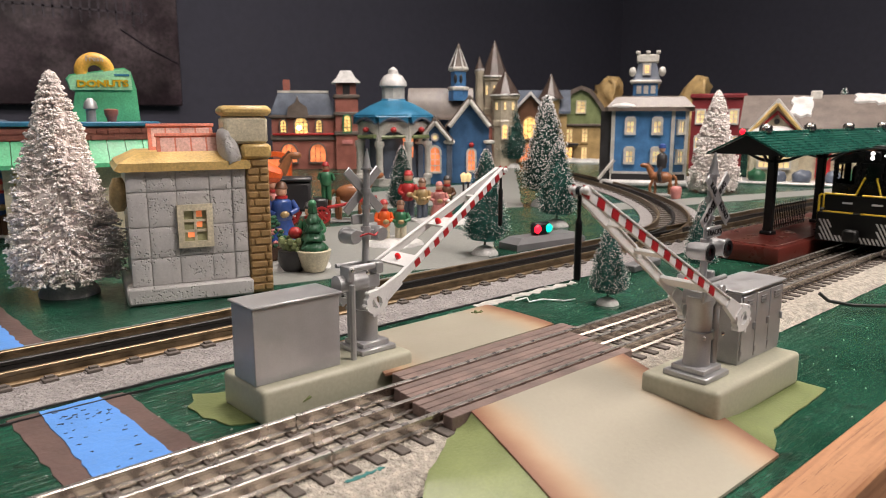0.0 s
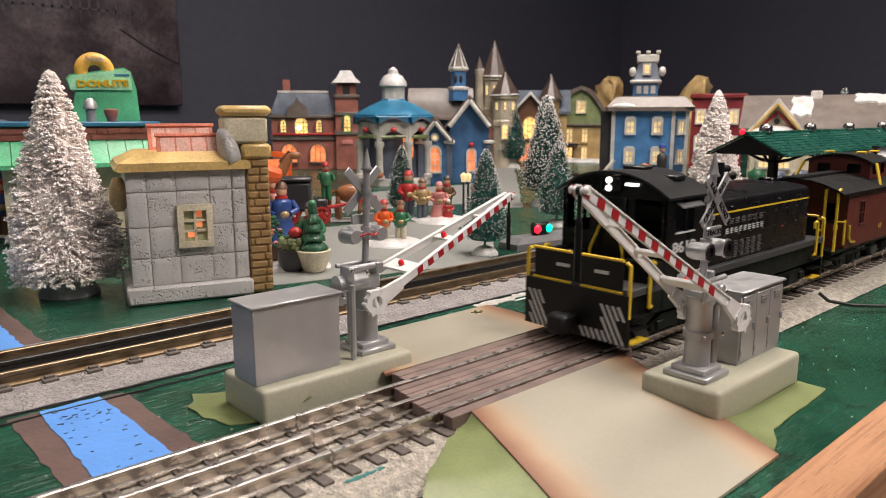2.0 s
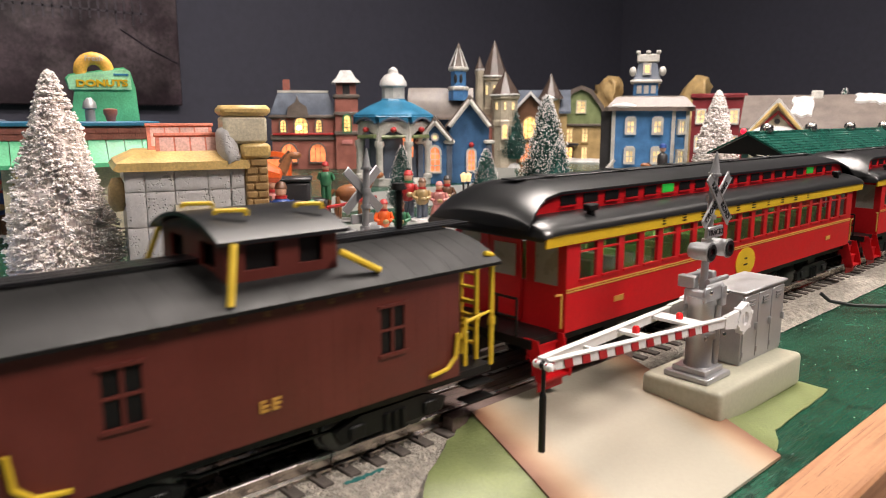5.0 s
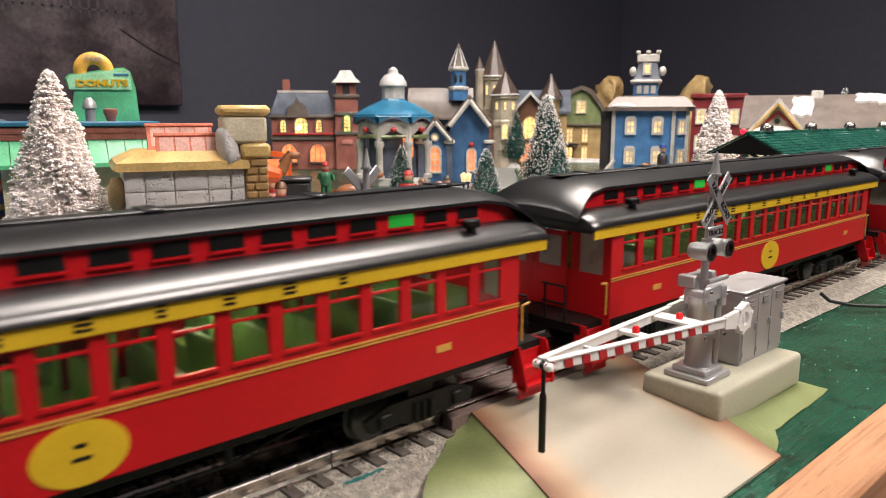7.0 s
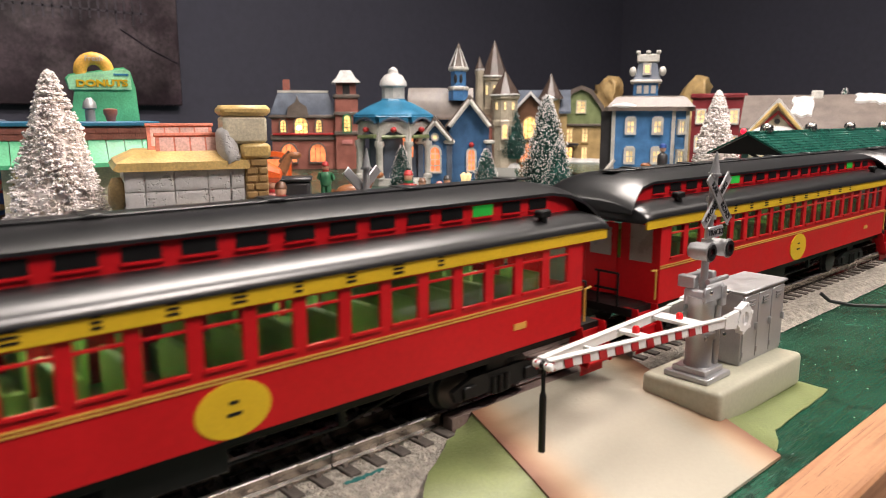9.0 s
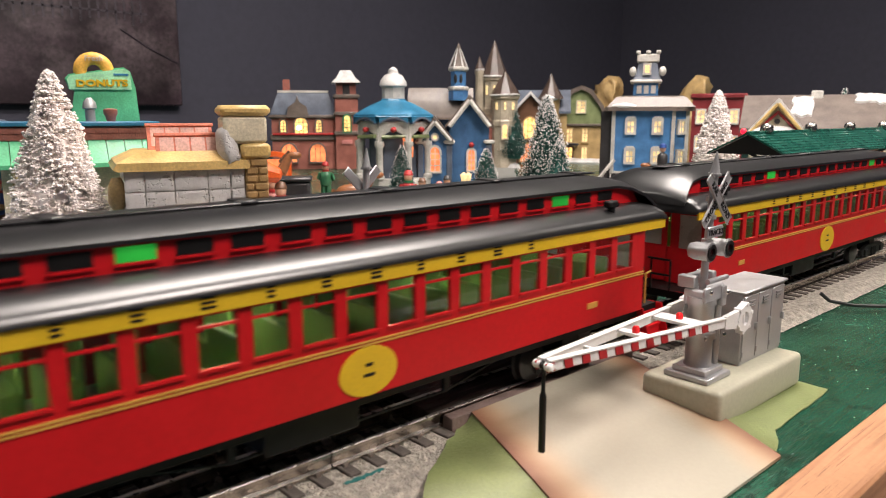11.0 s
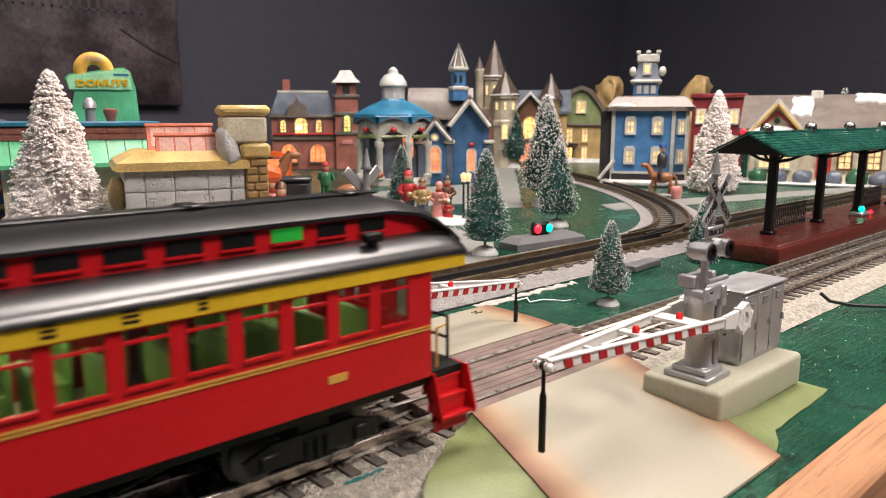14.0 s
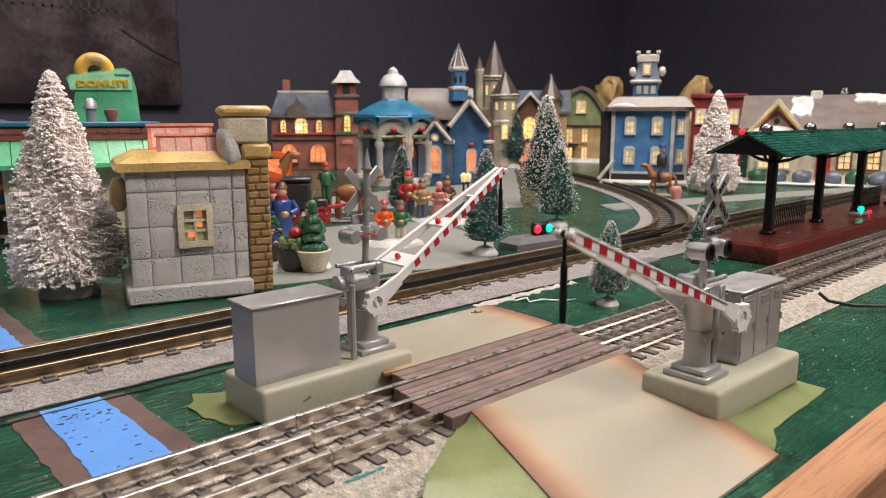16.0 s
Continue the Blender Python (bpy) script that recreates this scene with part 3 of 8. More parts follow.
def build_gate(m, lean, arm_back, arm_len, label):
    """Local space: the mast stands at the origin on the base's top; the arm reaches to -x, the cabinet stands at +x."""
    g = thing("crossing_gate", label, "crossing gate", m, group="crossing gates")
    bm = box(-0.0138, 0.0635, -0.0177, 0.0177, -0.0155, 0.0, bevel=0.0022, segments=3)
    part("base", bm, "tan_plastic", g, "pale tan moulded plastic base")
    cab = part("cabinet", box(0.0225, 0.0632, -0.007, 0.0115, 0.0, 0.0318, bevel=0.0003), "silver", g)
    part("cabinet_roof", box(0.0215, 0.0642, -0.0083, 0.0128, 0.0319, 0.0331, bevel=0.0004), "silver", cab)
    for i in range(3):
        x0 = 0.0235 + i * 0.0132
        door = part("door", box(x0, x0 + 0.0124, -0.0076, -0.0069, 0.0018, 0.0305, bevel=0.0002), "silver", cab)
        for k in range(3):
            add = box(x0 + 0.0035, x0 + 0.009, -0.0081, -0.0075, 0.0255 + k * 0.0012, 0.0261 + k * 0.0012)
            part("louvre", add, "silver", door)
        part("handle", box(x0 + 0.0102, x0 + 0.0109, -0.0090, -0.0075, 0.0145, 0.0178, bevel=0.0002), "silver", door)
        part("hinge", add_tube(bm_new(), (x0, -0.0077, 0.004), (x0, -0.0077, 0.0065), 0.0005, seg=6), "silver", door)
    foot = box(-0.0098, 0.0098, -0.0098, 0.0098, 0.0, 0.0024, bevel=0.0004)
    add_box(foot, -0.0074, 0.0074, -0.0074, 0.0074, 0.0024, 0.0048, bevel=0.0003)
    part("foot", foot, "silver", g, "stepped silver foot plate")
    col = add_lathe(bm_new(), [(0.0058, 0.0048), (0.0054, 0.006), (0.0052, 0.030), (0.0058, 0.031), (0.0058, 0.034)], seg=16)
    add_tube(col, (0.0062, -0.004, 0.0048), (0.0062, -0.004, 0.031), 0.0015)
    add_lathe(col, [(0.0062, 0.0165), (0.0062, 0.0195)], seg=16)
    part("column", col, "silver", g)
    head = box(-0.0040, 0.0060, -0.0045, 0.0062, 0.0300, 0.0368, bevel=0.0006)
    add_box(head, -0.0085, 0.0045, -0.0060, -0.0046, 0.0330, 0.0392, bevel=0.0005)
    add_box(head, 0.0040, 0.0078, -0.0068, -0.0045, 0.0300, 0.0385, bevel=0.0004)
    add_tube(head, (0.0035, 0.0035, 0.0335), (0.0185, 0.0035, 0.0335), 0.0042, seg=16)
    add_tube(head, (-0.002, 0.0072, 0.0405), (0.014, 0.0072, 0.0405), 0.0016, seg=10)
    add_tube(head, (-0.002, -0.003, 0.0405), (0.014, -0.003, 0.0405), 0.0011, seg=10)
    add_box(head, -0.0035, 0.0005, 0.002, 0.0095, 0.0370, 0.0420, bevel=0.0004)
    add_box(head, 0.0125, 0.0155, 0.002, 0.0095, 0.0350, 0.0420, bevel=0.0005)
    add_tube(head, (0.0145, 0.010, 0.0), (0.0145, 0.010, 0.034), 0.0014, seg=8)
    part("motor_head", head, "silver", g, "silver motor housing with bolted brackets")
    for x, y, z in ((-0.0062, -0.0072, 0.0375), (0.0058, -0.0080, 0.036), (0.0050, -0.0082, 0.0185), (-0.006, -0.0060, 0.0182), (0.0140, 0.0100, 0.0405), (0.0060, 0.0102, 0.0385)):
        part("screw", add_ball(bm_new(), (x, y, z), 0.0011, sy=0.6, u=8, v=5), "screw", g)
    tip = Vector((lean, 0, 0.0925))
    foot_z = 0.036
    def on_mast(z):
        return Vector((lean * (z - foot_z) / (0.0925 - foot_z), 0, z))
    part("mast", add_tube(bm_new(), on_mast(foot_z), on_mast(0.0842), 0.00155, seg=10), "silver", g)
    fin = add_tube(bm_new(), on_mast(0.0838), on_mast(0.0925), 0.0021, 0.0003, seg=12)
    add_tube(fin, on_mast(0.0830), on_mast(0.0840), 0.0026, seg=12)
    part("finial", fin, "silver", g, "pointed silver finial")
    c = on_mast(0.0735)
    buck = part("crossbuck", bm_new_cross(c), "silver", g, "silver crossbuck boards with raised black lettering")
    for ang, words in ((45, ("CROSS", "ING")), (-45, ("RAIL", "ROAD"))):
        for k, w in enumerate(words):
            off = (-1 if k == 0 else 1) * 0.0066
            letters(w, 0.0034, buck, Matrix.Translation(c + Vector((0, -0.0023 if ang > 0 else -0.0034, 0))) @ FACE_NEAR @ pose(0, 0, 0, 0, 0, ang) @ pose(off, 0, 0), "black")
    add = on_mast(0.0605)
    sg = part("track_sign", box(add.x - 0.0062, add.x + 0.0062, -0.0030, -0.0018, add.z - 0.0021, add.z + 0.0024, bevel=0.0003), "silver", g, "small silver plate lettered TRACKS")
    letters("TRACKS", 0.0033, sg, Matrix.Translation(add + Vector((0, -0.0031, 0))) @ FACE_NEAR, "black")
    lz = on_mast(0.0535)
    brk = box(lz.x - 0.0072, lz.x + 0.0072, -0.0014, 0.0006, lz.z - 0.0007, lz.z + 0.0022, bevel=0.0004)
    add_tube(brk, lz + Vector((0, 0, -0.002)), lz + Vector((0, 0, 0.004)), 0.0024, seg=10)
    add_tube(brk, on_mast(0.0655), on_mast(0.0672), 0.0024, seg=10)
    add_tube(brk, on_mast(0.0725), on_mast(0.0745), 0.0024, seg=10)
    part("lamp_bracket", brk, "silver", g)
    for s in (-1, 1):
        lc = lz + Vector((s * 0.0073, 0, 0))
        hood = add_lathe(bm_new(), [(0.0030, -0.002), (0.0036, 0.0), (0.0036, 0.0058), (0.0040, 0.0060), (0.0040, 0.0068), (0.0031, 0.0068), (0.0029, 0.0042)], seg=18, c=lc, m=pose(0, 0.001, 0, 90, 0, 0))
        lamp = part("signal_lamp", hood, "silver", g, "round silver lamp hood with red lens")
        part("lens_rim", ring(bm_new(), (lc.x, lc.z), 0.0020, 0.0033, lc.y - 0.0064, lc.y - 0.0050), "black", lamp)
        part("lens", add_ball(bm_new(), lc + Vector((0, -0.0046, 0)), 0.0023, sy=0.6), "red_lens", lamp)
    wire = add_path(bm_new(), [lz + Vector((-0.005, 0.0025, 0.001)), lz + Vector((-0.002, 0.0042, 0.0)), lz + Vector((0.0015, 0.0040, 0.0012)), lz + Vector((0.0055, 0.0026, 0.0002))], 0.0005, 5)
    part("lamp_wire", wire, "red_paint", g, "red and white lamp wires")
    # the swinging arm, about its pivot
    arm = new("arm")
    arm.parent = g
    pivot = Vector((arm_back, 0, 0.025))
    ratio = arm_len / 0.111
    frame_bm = bm_new()
    for s in (-1, 1):
        ring(frame_bm, (0, 0), 0.0030, 0.0060, s * 0.0122 - 0.0014, s * 0.0122 + 0.0014, 8)
        for k in range(6):
            a = math.pi / 3 * k + 0.3
            add_tube(frame_bm, (0.0058 * math.cos(a), s * 0.0122 - 0.0016, 0.0058 * math.sin(a)), (0.0058 * math.cos(a), s * 0.0122 + 0.0016, 0.0058 * math.sin(a)), 0.0009, seg=8)
        add_box(frame_bm, -0.0006, 0.0006, s * 0.0122 - 0.0008, s * 0.0122 + 0.0008, -0.0034, 0.0034)
        add_prism(frame_bm, [(-0.0046, -0.0036), (-0.016, -0.0019), (-0.016, 0.0031), (-0.0046, 0.0040)], s * 0.0122 - 0.0010, s * 0.0122 + 0.0010, "y")
    for x in (-0.0285, -0.059):
        w = 0.0122 * (1 - (-x - 0.02) / (0.111 - 0.02)) if x < -0.02 else 0.0122
        d = 0.0085 if x > -0.04 else 0.0040
        add_box(frame_bm, x * ratio - d / 2, x * ratio + d / 2, -w, w, 0.0005, 0.0019, bevel=0.0002)
    add_box(frame_bm, -0.086 * ratio, -0.0845 * ratio, -0.0036, 0.0036, -0.0003, 0.0013)
    part("arm_frame", frame_bm, "white", arm, "white moulded gate arm frame")
    L = arm_len
    bars = []
    for s in (-1, 1):
        a, b = Vector((-0.015, s * 0.0122, 0.0005)), Vector((-L, s * 0.0016, 0.0007))
        d = b - a
        turn = d.to_track_quat("X", "Z").to_matrix().to_4x4()
        bar = add_box(bm_new(), 0, d.length, -0.0006, 0.0006, -0.0019, 0.0019, bevel=0.0003, m=Matrix.Translation(a) @ turn)
        add_box(bar, 0, d.length, -0.0012, 0.0012, 0.0015, 0.0023, bevel=0.0002, m=Matrix.Translation(a) @ turn)
        bp = part("side_bar", bar, "white", arm)
        for i in range(11):
            f = 0.012 + i * 0.0082 * ratio
            st = add_prism(bm_new(), [(f, -0.0017), (f + 0.0037, -0.0017), (f + 0.0045, 0.0013), (f + 0.0008, 0.0013)], -s * 0.0005, -s * 0.00095, "y", m=Matrix.Translation(a) @ turn)
            part("stripe", st, "red_paint", bp)
    tipb = add_tube(bm_new(), (-L, -0.0036, 0.0007), (-L, 0.0036, 0.0007), 0.0013, seg=10)
    add_ball(tipb, (-L - 0.0006, -0.0026, 0.0007), 0.0014)
    add_ball(tipb, (-L - 0.0006, 0.0026, 0.0007), 0.0014)
    part("tip", tipb, "white", arm)
    for x in (-0.0285, -0.059):
        bulb = add_lathe(bm_new(), [(0.0014, 0.0018), (0.0014, 0.0036), (0.0009, 0.0044), (0.0001, 0.0046)], c=(x * ratio, 0, 0), seg=12)
        part("lamp_bulb", bulb, "red_bulb", arm, "small red bulb")
    rod = new("drop_rod")
    rod.parent = arm
    rb = add_tube(bm_new(), (0, 0, 0), (0, 0, -0.009), 0.0007, seg=8)
    add_tube(rb, (0, 0, -0.009), (0, 0, -0.0105), 0.0007, 0.0012, seg=8)
    add_tube(rb, (0, 0, -0.0105), (0, 0, -0.0296), 0.0012, seg=10)
    ring(rb, (0, 0), 0.0006, 0.0015, -0.0008, 0.0008, 10)
    part("rod", rb, "black", rod, "black hanging rod")
    ARMS.append((arm, rod, pivot, Vector((-L, 0, 0.0007))))
    return g


def bm_new_cross(c):
    bm = bm_new()
    for ang, y in ((45, -0.0018), (-45, -0.0029)):
        mm = Matrix.Translation(c + Vector((0, y, 0))) @ pose(0, 0, 0, 0, -ang, 0)
        add_box(bm, -0.0135, 0.0135, -0.0004, 0.0004, -0.0021, 0.0021, bevel=0.0003, m=mm)
        add_box(bm, -0.0135, 0.0135, -0.0006, -0.0003, 0.0017, 0.0021, m=mm)
        add_box(bm, -0.0135, 0.0135, -0.0006, -0.0003, -0.0021, -0.0017, m=mm)
    return bm


build_gate(pose(0.2737, -0.0695, 0.005), 0.0046, 0.0115, 0.1115, "silver crossing gate with white red-striped arm beside front ramp")
build_gate(pose(0.1925, 0.0522, 0.005, 0, 0, 180), -0.0022, 0.0035, 0.1075, "silver crossing gate with white red-striped arm beside rear road")

# ---- the train ----
M["roof_black"] = mat("roof_black", (0.006, 0.006, 0.007), 0.33, scale=60, vary=0.2, gloss=0.012, spec=0.9)
M["under_black"] = mat("under_black", (0.004, 0.004, 0.004), 0.5, scale=100, vary=0.2, spec=0.3)
M["gold"] = mat("gold_line", (0.55, 0.30, 0.06), 0.4, scale=100, vary=0.1)
M["rail_yellow"] = mat("handrail_yellow", (0.68, 0.47, 0.03), 0.42, scale=100, vary=0.1)
M["seat_green"] = mat("seat_green", (0.14, 0.26, 0.06), 0.55, scale=100, vary=0.15)
M["interior"] = mat("coach_interior", (0.34, 0.36, 0.22), 0.6, scale=100, vary=0.15)
M["letter_white"] = mat("letter_white", (0.52, 0.52, 0.52), 0.5, scale=100, vary=0.1)
# base grey raised to carry the sheen seen along the walkway sill
M["sill_grey"] = mat("walkway_grey", (0.045, 0.045, 0.048), 0.42, scale=90, vary=0.15)
# paler than the black hood: glints on the louvres put into the colour
M["louvre_glint"] = mat("louvre_glint", (0.09, 0.09, 0.092), 0.30, metal=0.3, scale=90)
M["tank_grey"] = mat("tank_grey", (0.16, 0.16, 0.165), 0.35, metal=0.5, scale=90)
M["wheel_steel"] = mat("wheel_steel", (0.10, 0.10, 0.10), 0.4, metal=0.9, scale=90)
M["head_light"] = glow("headlight", (1.0, 0.97, 0.88), 3.0, 0.05)
M["green_lamp"] = glow("green_lamp", (0.03, 0.55, 0.06), 0.20, 0.9, 40)
M["frosted"] = mat("frosted_door_glass", (0.30, 0.29, 0.26), 0.3, scale=100, vary=0.08)


def pane_glass(name, tint=(0.9, 0.95, 0.92), rough=0.04):
    m = bpy.data.materials.new(name)
    m.use_nodes = True
    n, link = m.node_tree.nodes, m.node_tree.links
    b = n["Principled BSDF"]
    b.inputs["Base Color"].default_value = (*tint, 1)
    b.inputs["Roughness"].default_value = rough
    b.inputs["Transmission Weight"].default_value = 1.0
    b.inputs["IOR"].default_value = 1.02
    b.inputs["Coat Weight"].default_value = 0.6
    return m


M["glass"] = pane_glass("window_glass")
M["coach_lamp"] = glow("coach_lamp", (1.0, 0.88, 0.60), 26.0, 0.0)
RAILCARS = []
CL = 0.3150


def arc(half, z0, z1, k=8, flat=0.0):
    """Points across a curved roof from -half to half."""
    return [(-half + 2 * half * i / k, z0 + (z1 - z0) * (1 - abs(-1 + 2 * i / k) ** 2.2)) for i in range(k + 1)]


def loft(bm, sections):
    """Joins rings of equal count, closed into a solid."""
    t = bmesh.new()
    rows = [[t.verts.new(p) for p in s] for s in sections]
    k = len(rows[0])
    for a, b in zip(rows[:-1], rows[1:]):
        for i in range(k):
            t.faces.new((a[i], b[i], b[(i + 1) % k], a[(i + 1) % k]))
    t.faces.new(rows[0])
    t.faces.new(rows[-1][::-1])
    bmesh.ops.recalc_face_normals(t, faces=t.faces)
    return merge(bm, t)


def build_truck(parent, x, axles, wheel_r, base, width=0.026):
    tr = bm_new()
    span = axles / 2
    for s in (-1, 1):
        y = s * width
        add_prism(tr, [(x - span - 0.008, 0.011), (x - span + 0.002, 0.0145), (x + span - 0.002, 0.0145), (x + span + 0.008, 0.011), (x + span + 0.006, 0.0065), (x + 0.005, 0.0065), (x + 0.003, 0.0048), (x - 0.003, 0.0048), (x - 0.005, 0.0065), (x - span - 0.006, 0.0065)], y - 0.0012, y + 0.0012, "y")
        for a in (-span, span):
            add_box(tr, x + a - 0.003, x + a + 0.003, y + s * 0.001, y + s * 0.0025, 0.007, 0.012, bevel=0.0005)
        for a in (-0.0035, 0, 0.0035):
            add_tube(tr, (x + a, y + s * 0.0014, 0.0055), (x + a, y + s * 0.0014, 0.0125), 0.0012, seg=8)
    add_box(tr, x - 0.006, x + 0.006, -width, width, 0.009, base, bevel=0.0005)
    t = part("truck", tr, "under_black", parent, "black sprung truck frame")
    for a in (-span, span):
        for s in (-1, 1):
            w = add_lathe(bm_new(), [(0.003, -0.0022), (wheel_r - 0.0015, -0.002), (wheel_r, -0.0018), (wheel_r, 0.0012), (wheel_r + 0.0012, 0.0014), (wheel_r + 0.0012, 0.0022), (0.003, 0.0022)], seg=20, c=(x + a, s * 0.0172, wheel_r), m=pose(0, 0, 0, 90 * s, 0, 0))
            part("wheel", w, "wheel_steel", t)
    return t


def build_coach():
    """Open-platform coach; x = 0 is the leading corner of its red body."""
    c = thing("passenger_coach", "red clerestory passenger coach with yellow letterboard and black roof", "train car", group="passenger coaches")
    n, pitch, first, half = 19, 0.01582, 0.0146, 0.0058
    zs, zt = 0.0447, 0.0597
    for s in (-1, 1):
        y0, y1 = sorted((s * 0.033, s * 0.0314))
        wall = box(0, CL, y0, y1, 0.0234, zs)
        add_box(wall, 0, CL, y0, y1, zt, 0.0668)
        edges = [0.0] + [v for i in range(n) for v in (first + i * pitch - half, first + i * pitch + half)] + [CL]
        for i in range(0, len(edges), 2):
            add_box(wall, edges[i], edges[i + 1], y0, y1, zs, zt)
        side = part("side_wall", wall, "red_car", c, "glossy red panelled side", 0)
        for i in range(n):
            x = first + i * pitch
            w = part("window", box(x - half, x + half, s * 0.0322 - 0.0002, s * 0.0322 + 0.0002, zs, zt), "glass", side)
            w.visible_shadow = False
            fr = box(x - half, x + half, s * 0.0324 - 0.0006, s * 0.0324 + 0.0006, 0.0562, 0.0569)
            add_box(fr, x - half - 0.0004, x + half + 0.0004, s * 0.033 - 0.0008, s * 0.033 + 0.0008, zs - 0.0006, zs + 0.0003)
            part("window_sash", fr, "red_car", side)
        part("letterboard", box(-0.0145, CL + 0.0145, s * 0.0338 - 0.0005, s * 0.0338 + 0.0005, 0.0606, 0.0664), "yellow", c, "yellow letterboard")
        ln = box(0, CL, s * 0.0331 - 0.0003, s * 0.0331 + 0.0003, 0.0412, 0.0418)
        add_box(ln, 0, CL, s * 0.0331 - 0.0003, s * 0.0331 + 0.0003, 0.0402, 0.0407)
        part("gold_line", ln, "gold", c)
        badge = part("badge", add_lathe(bm_new(), [(0.0001, 0), (0.0114, 0), (0.0114, 0.0004), (0.0001, 0.0004)], seg=28, c=(CL / 2 + 0.0012, s * 0.033, 0.0318), m=pose(0, 0, 0, 90 * (1 if s < 0 else -1)) @ Matrix.Diagonal((1, 0.72, 1, 1))), "yellow", c, "round yellow badge")
        for dz, dx in ((0.0022, 0.0014), (-0.0012, 0.0022)):
            part("badge_mark", box(CL / 2 + 0.0012 - dx, CL / 2 + 0.0012 + dx, s * 0.0334 - 0.0002, s * 0.0334 + 0.0002, 0.0318 + dz - 0.0005, 0.0318 + dz + 0.0005), "black", badge)
        for x in (0.0375, CL - 0.0385):
            pl = box(x - 0.0034, x + 0.0034, s * 0.0331 - 0.0003, s * 0.0331 + 0.0003, 0.0310, 0.0335)
            part("number_bar", pl, "gold", c)
        lt = bm_new()
        for i in range(10):
            x = 0.070 + i * 0.0183
            wv = 0.0013 + 0.0004 * ((i * 7) % 3)
            for dz in (-0.0014, 0.0, 0.0014):
                add_box(lt, x - wv, x + wv, s * 0.0343 - 0.0002, s * 0.0343 + 0.0002, 0.0636 + dz - 0.00035, 0.0636 + dz + 0.00035)
        part("lettering", lt, "black", c, smooth=0)
        # truss rods and boxes below the body
        tr = add_path(bm_new(), [(0.065, s * 0.024, 0.022), (0.115, s * 0.024, 0.0115), (CL - 0.115, s * 0.024, 0.0115), (CL - 0.065, s * 0.024, 0.022)], 0.0006, 6)
        for x in (0.115, CL - 0.115):
            add_box(tr, x - 0.0012, x + 0.0012, s * 0.024 - 0.001, s * 0.024 + 0.001, 0.0115, 0.022)
        part("truss_rod", tr, "under_black", c)
    part("battery_box", box(0.125, 0.160, -0.026, -0.012, 0.010, 0.0225, bevel=0.0006), "under_black", c)
    part("air_tank", add_tube(bm_new(), (0.18, 0.016, 0.016), (0.215, 0.016, 0.016), 0.0055, seg=14), "under_black", c)
    under = box(-0.018, CL + 0.018, -0.030, 0.030, 0.0195, 0.0233)
    add_box(under, -0.026, CL + 0.026, -0.004, 0.004, 0.014, 0.0195)
    part("underframe", under, "under_black", c, smooth=0)
    part("inside_floor", box(0.003, CL - 0.003, -0.031, 0.031, 0.0236, 0.0256), "interior", c)
    for s in (-1, 1):
        for i in range(n):
            x = first + (i + 0.5) * pitch
            if i < n - 1:
                seat = box(x - 0.0010, x + 0.0010, s * 0.0295, s * 0.0085, 0.0256, 0.0505, bevel=0.0006)
                add_box(seat, x - 0.006, x + 0.001, s * 0.0295, s * 0.0085, 0.0256, 0.036, bevel=0.0006)
                part("seat", seat, "seat_green", c, "dark green bench seat")
    for i in range(4):
        part("interior_lamp", box(0.04 + i * 0.078, 0.05 + i * 0.078, -0.004, 0.004, 0.0615, 0.0625), "coach_lamp", c, "warm lamp inside the coach")
    # lower roof with overhanging ends
    secs = []
    for x, d in ((-0.0157, 0.0034), (-0.0150, 0.0020), (-0.010, 0.0005), (-0.004, 0), (CL + 0.004, 0), (CL + 0.010, 0.0005), (CL + 0.0150, 0.0020), (CL + 0.0157, 0.0034)):
        top = [(-0.0352, 0.0655), (-0.0350, 0.0668), (-0.0328, 0.0688), (-0.0290, 0.0706), (-0.0235, 0.0719), (0, 0.0724), (0.0235, 0.0719), (0.0290, 0.0706), (0.0328, 0.0688), (0.0350, 0.0668), (0.0352, 0.0655)]
        secs.append([(x, y * (1 - d * 6), z - d * (0.4 + 0.9 * (1 - abs(y) / 0.0352))) for y, z in top] + [(x, 0.033, 0.0645 - d * 0.4), (x, -0.033, 0.0645 - d * 0.4)])
    part("lower_roof", loft(bm_new(), secs), "roof_black", c, "glossy black lower roof", 50)
    part("clerestory", add_prism(bm_new(), [(-0.0135, 0.0700), (CL + 0.0135, 0.0700), (CL + 0.006, 0.0768), (CL - 0.004, 0.0796), (0.004, 0.0796), (-0.006, 0.0768)], -0.0212, 0.0212, "y"), "red_car", c, "red clerestory wall", 0)
    secs = []
    for x, z in ((-0.0180, 0.0686), (-0.0172, 0.0698), (-0.0142, 0.0728), (-0.0095, 0.0762), (-0.003, 0.0791), (0.008, 0.0807), (CL - 0.008, 0.0807), (CL + 0.003, 0.0791), (CL + 0.0095, 0.0762), (CL + 0.0142, 0.0728), (CL + 0.0172, 0.0698), (CL + 0.0180, 0.0686)):
        hw = 0.0228 if 0 <= x <= CL else 0.0228 + 0.006 * min(1, max(-x, x - CL) / 0.02)
        secs.append([(x, y, z - 0.0014 + (q - 0.0) ) for y, q in [(-hw, 0), (-hw, 0.0012), (-hw * 0.8, 0.0034), (-hw * 0.45, 0.0046), (0, 0.0050), (hw * 0.45, 0.0046), (hw * 0.8, 0.0034), (hw, 0.0012), (hw, 0), (0, 0.0002)]])
    part("upper_roof", loft(bm_new(), secs), "roof_black", c, "black rounded clerestory roof", 50)
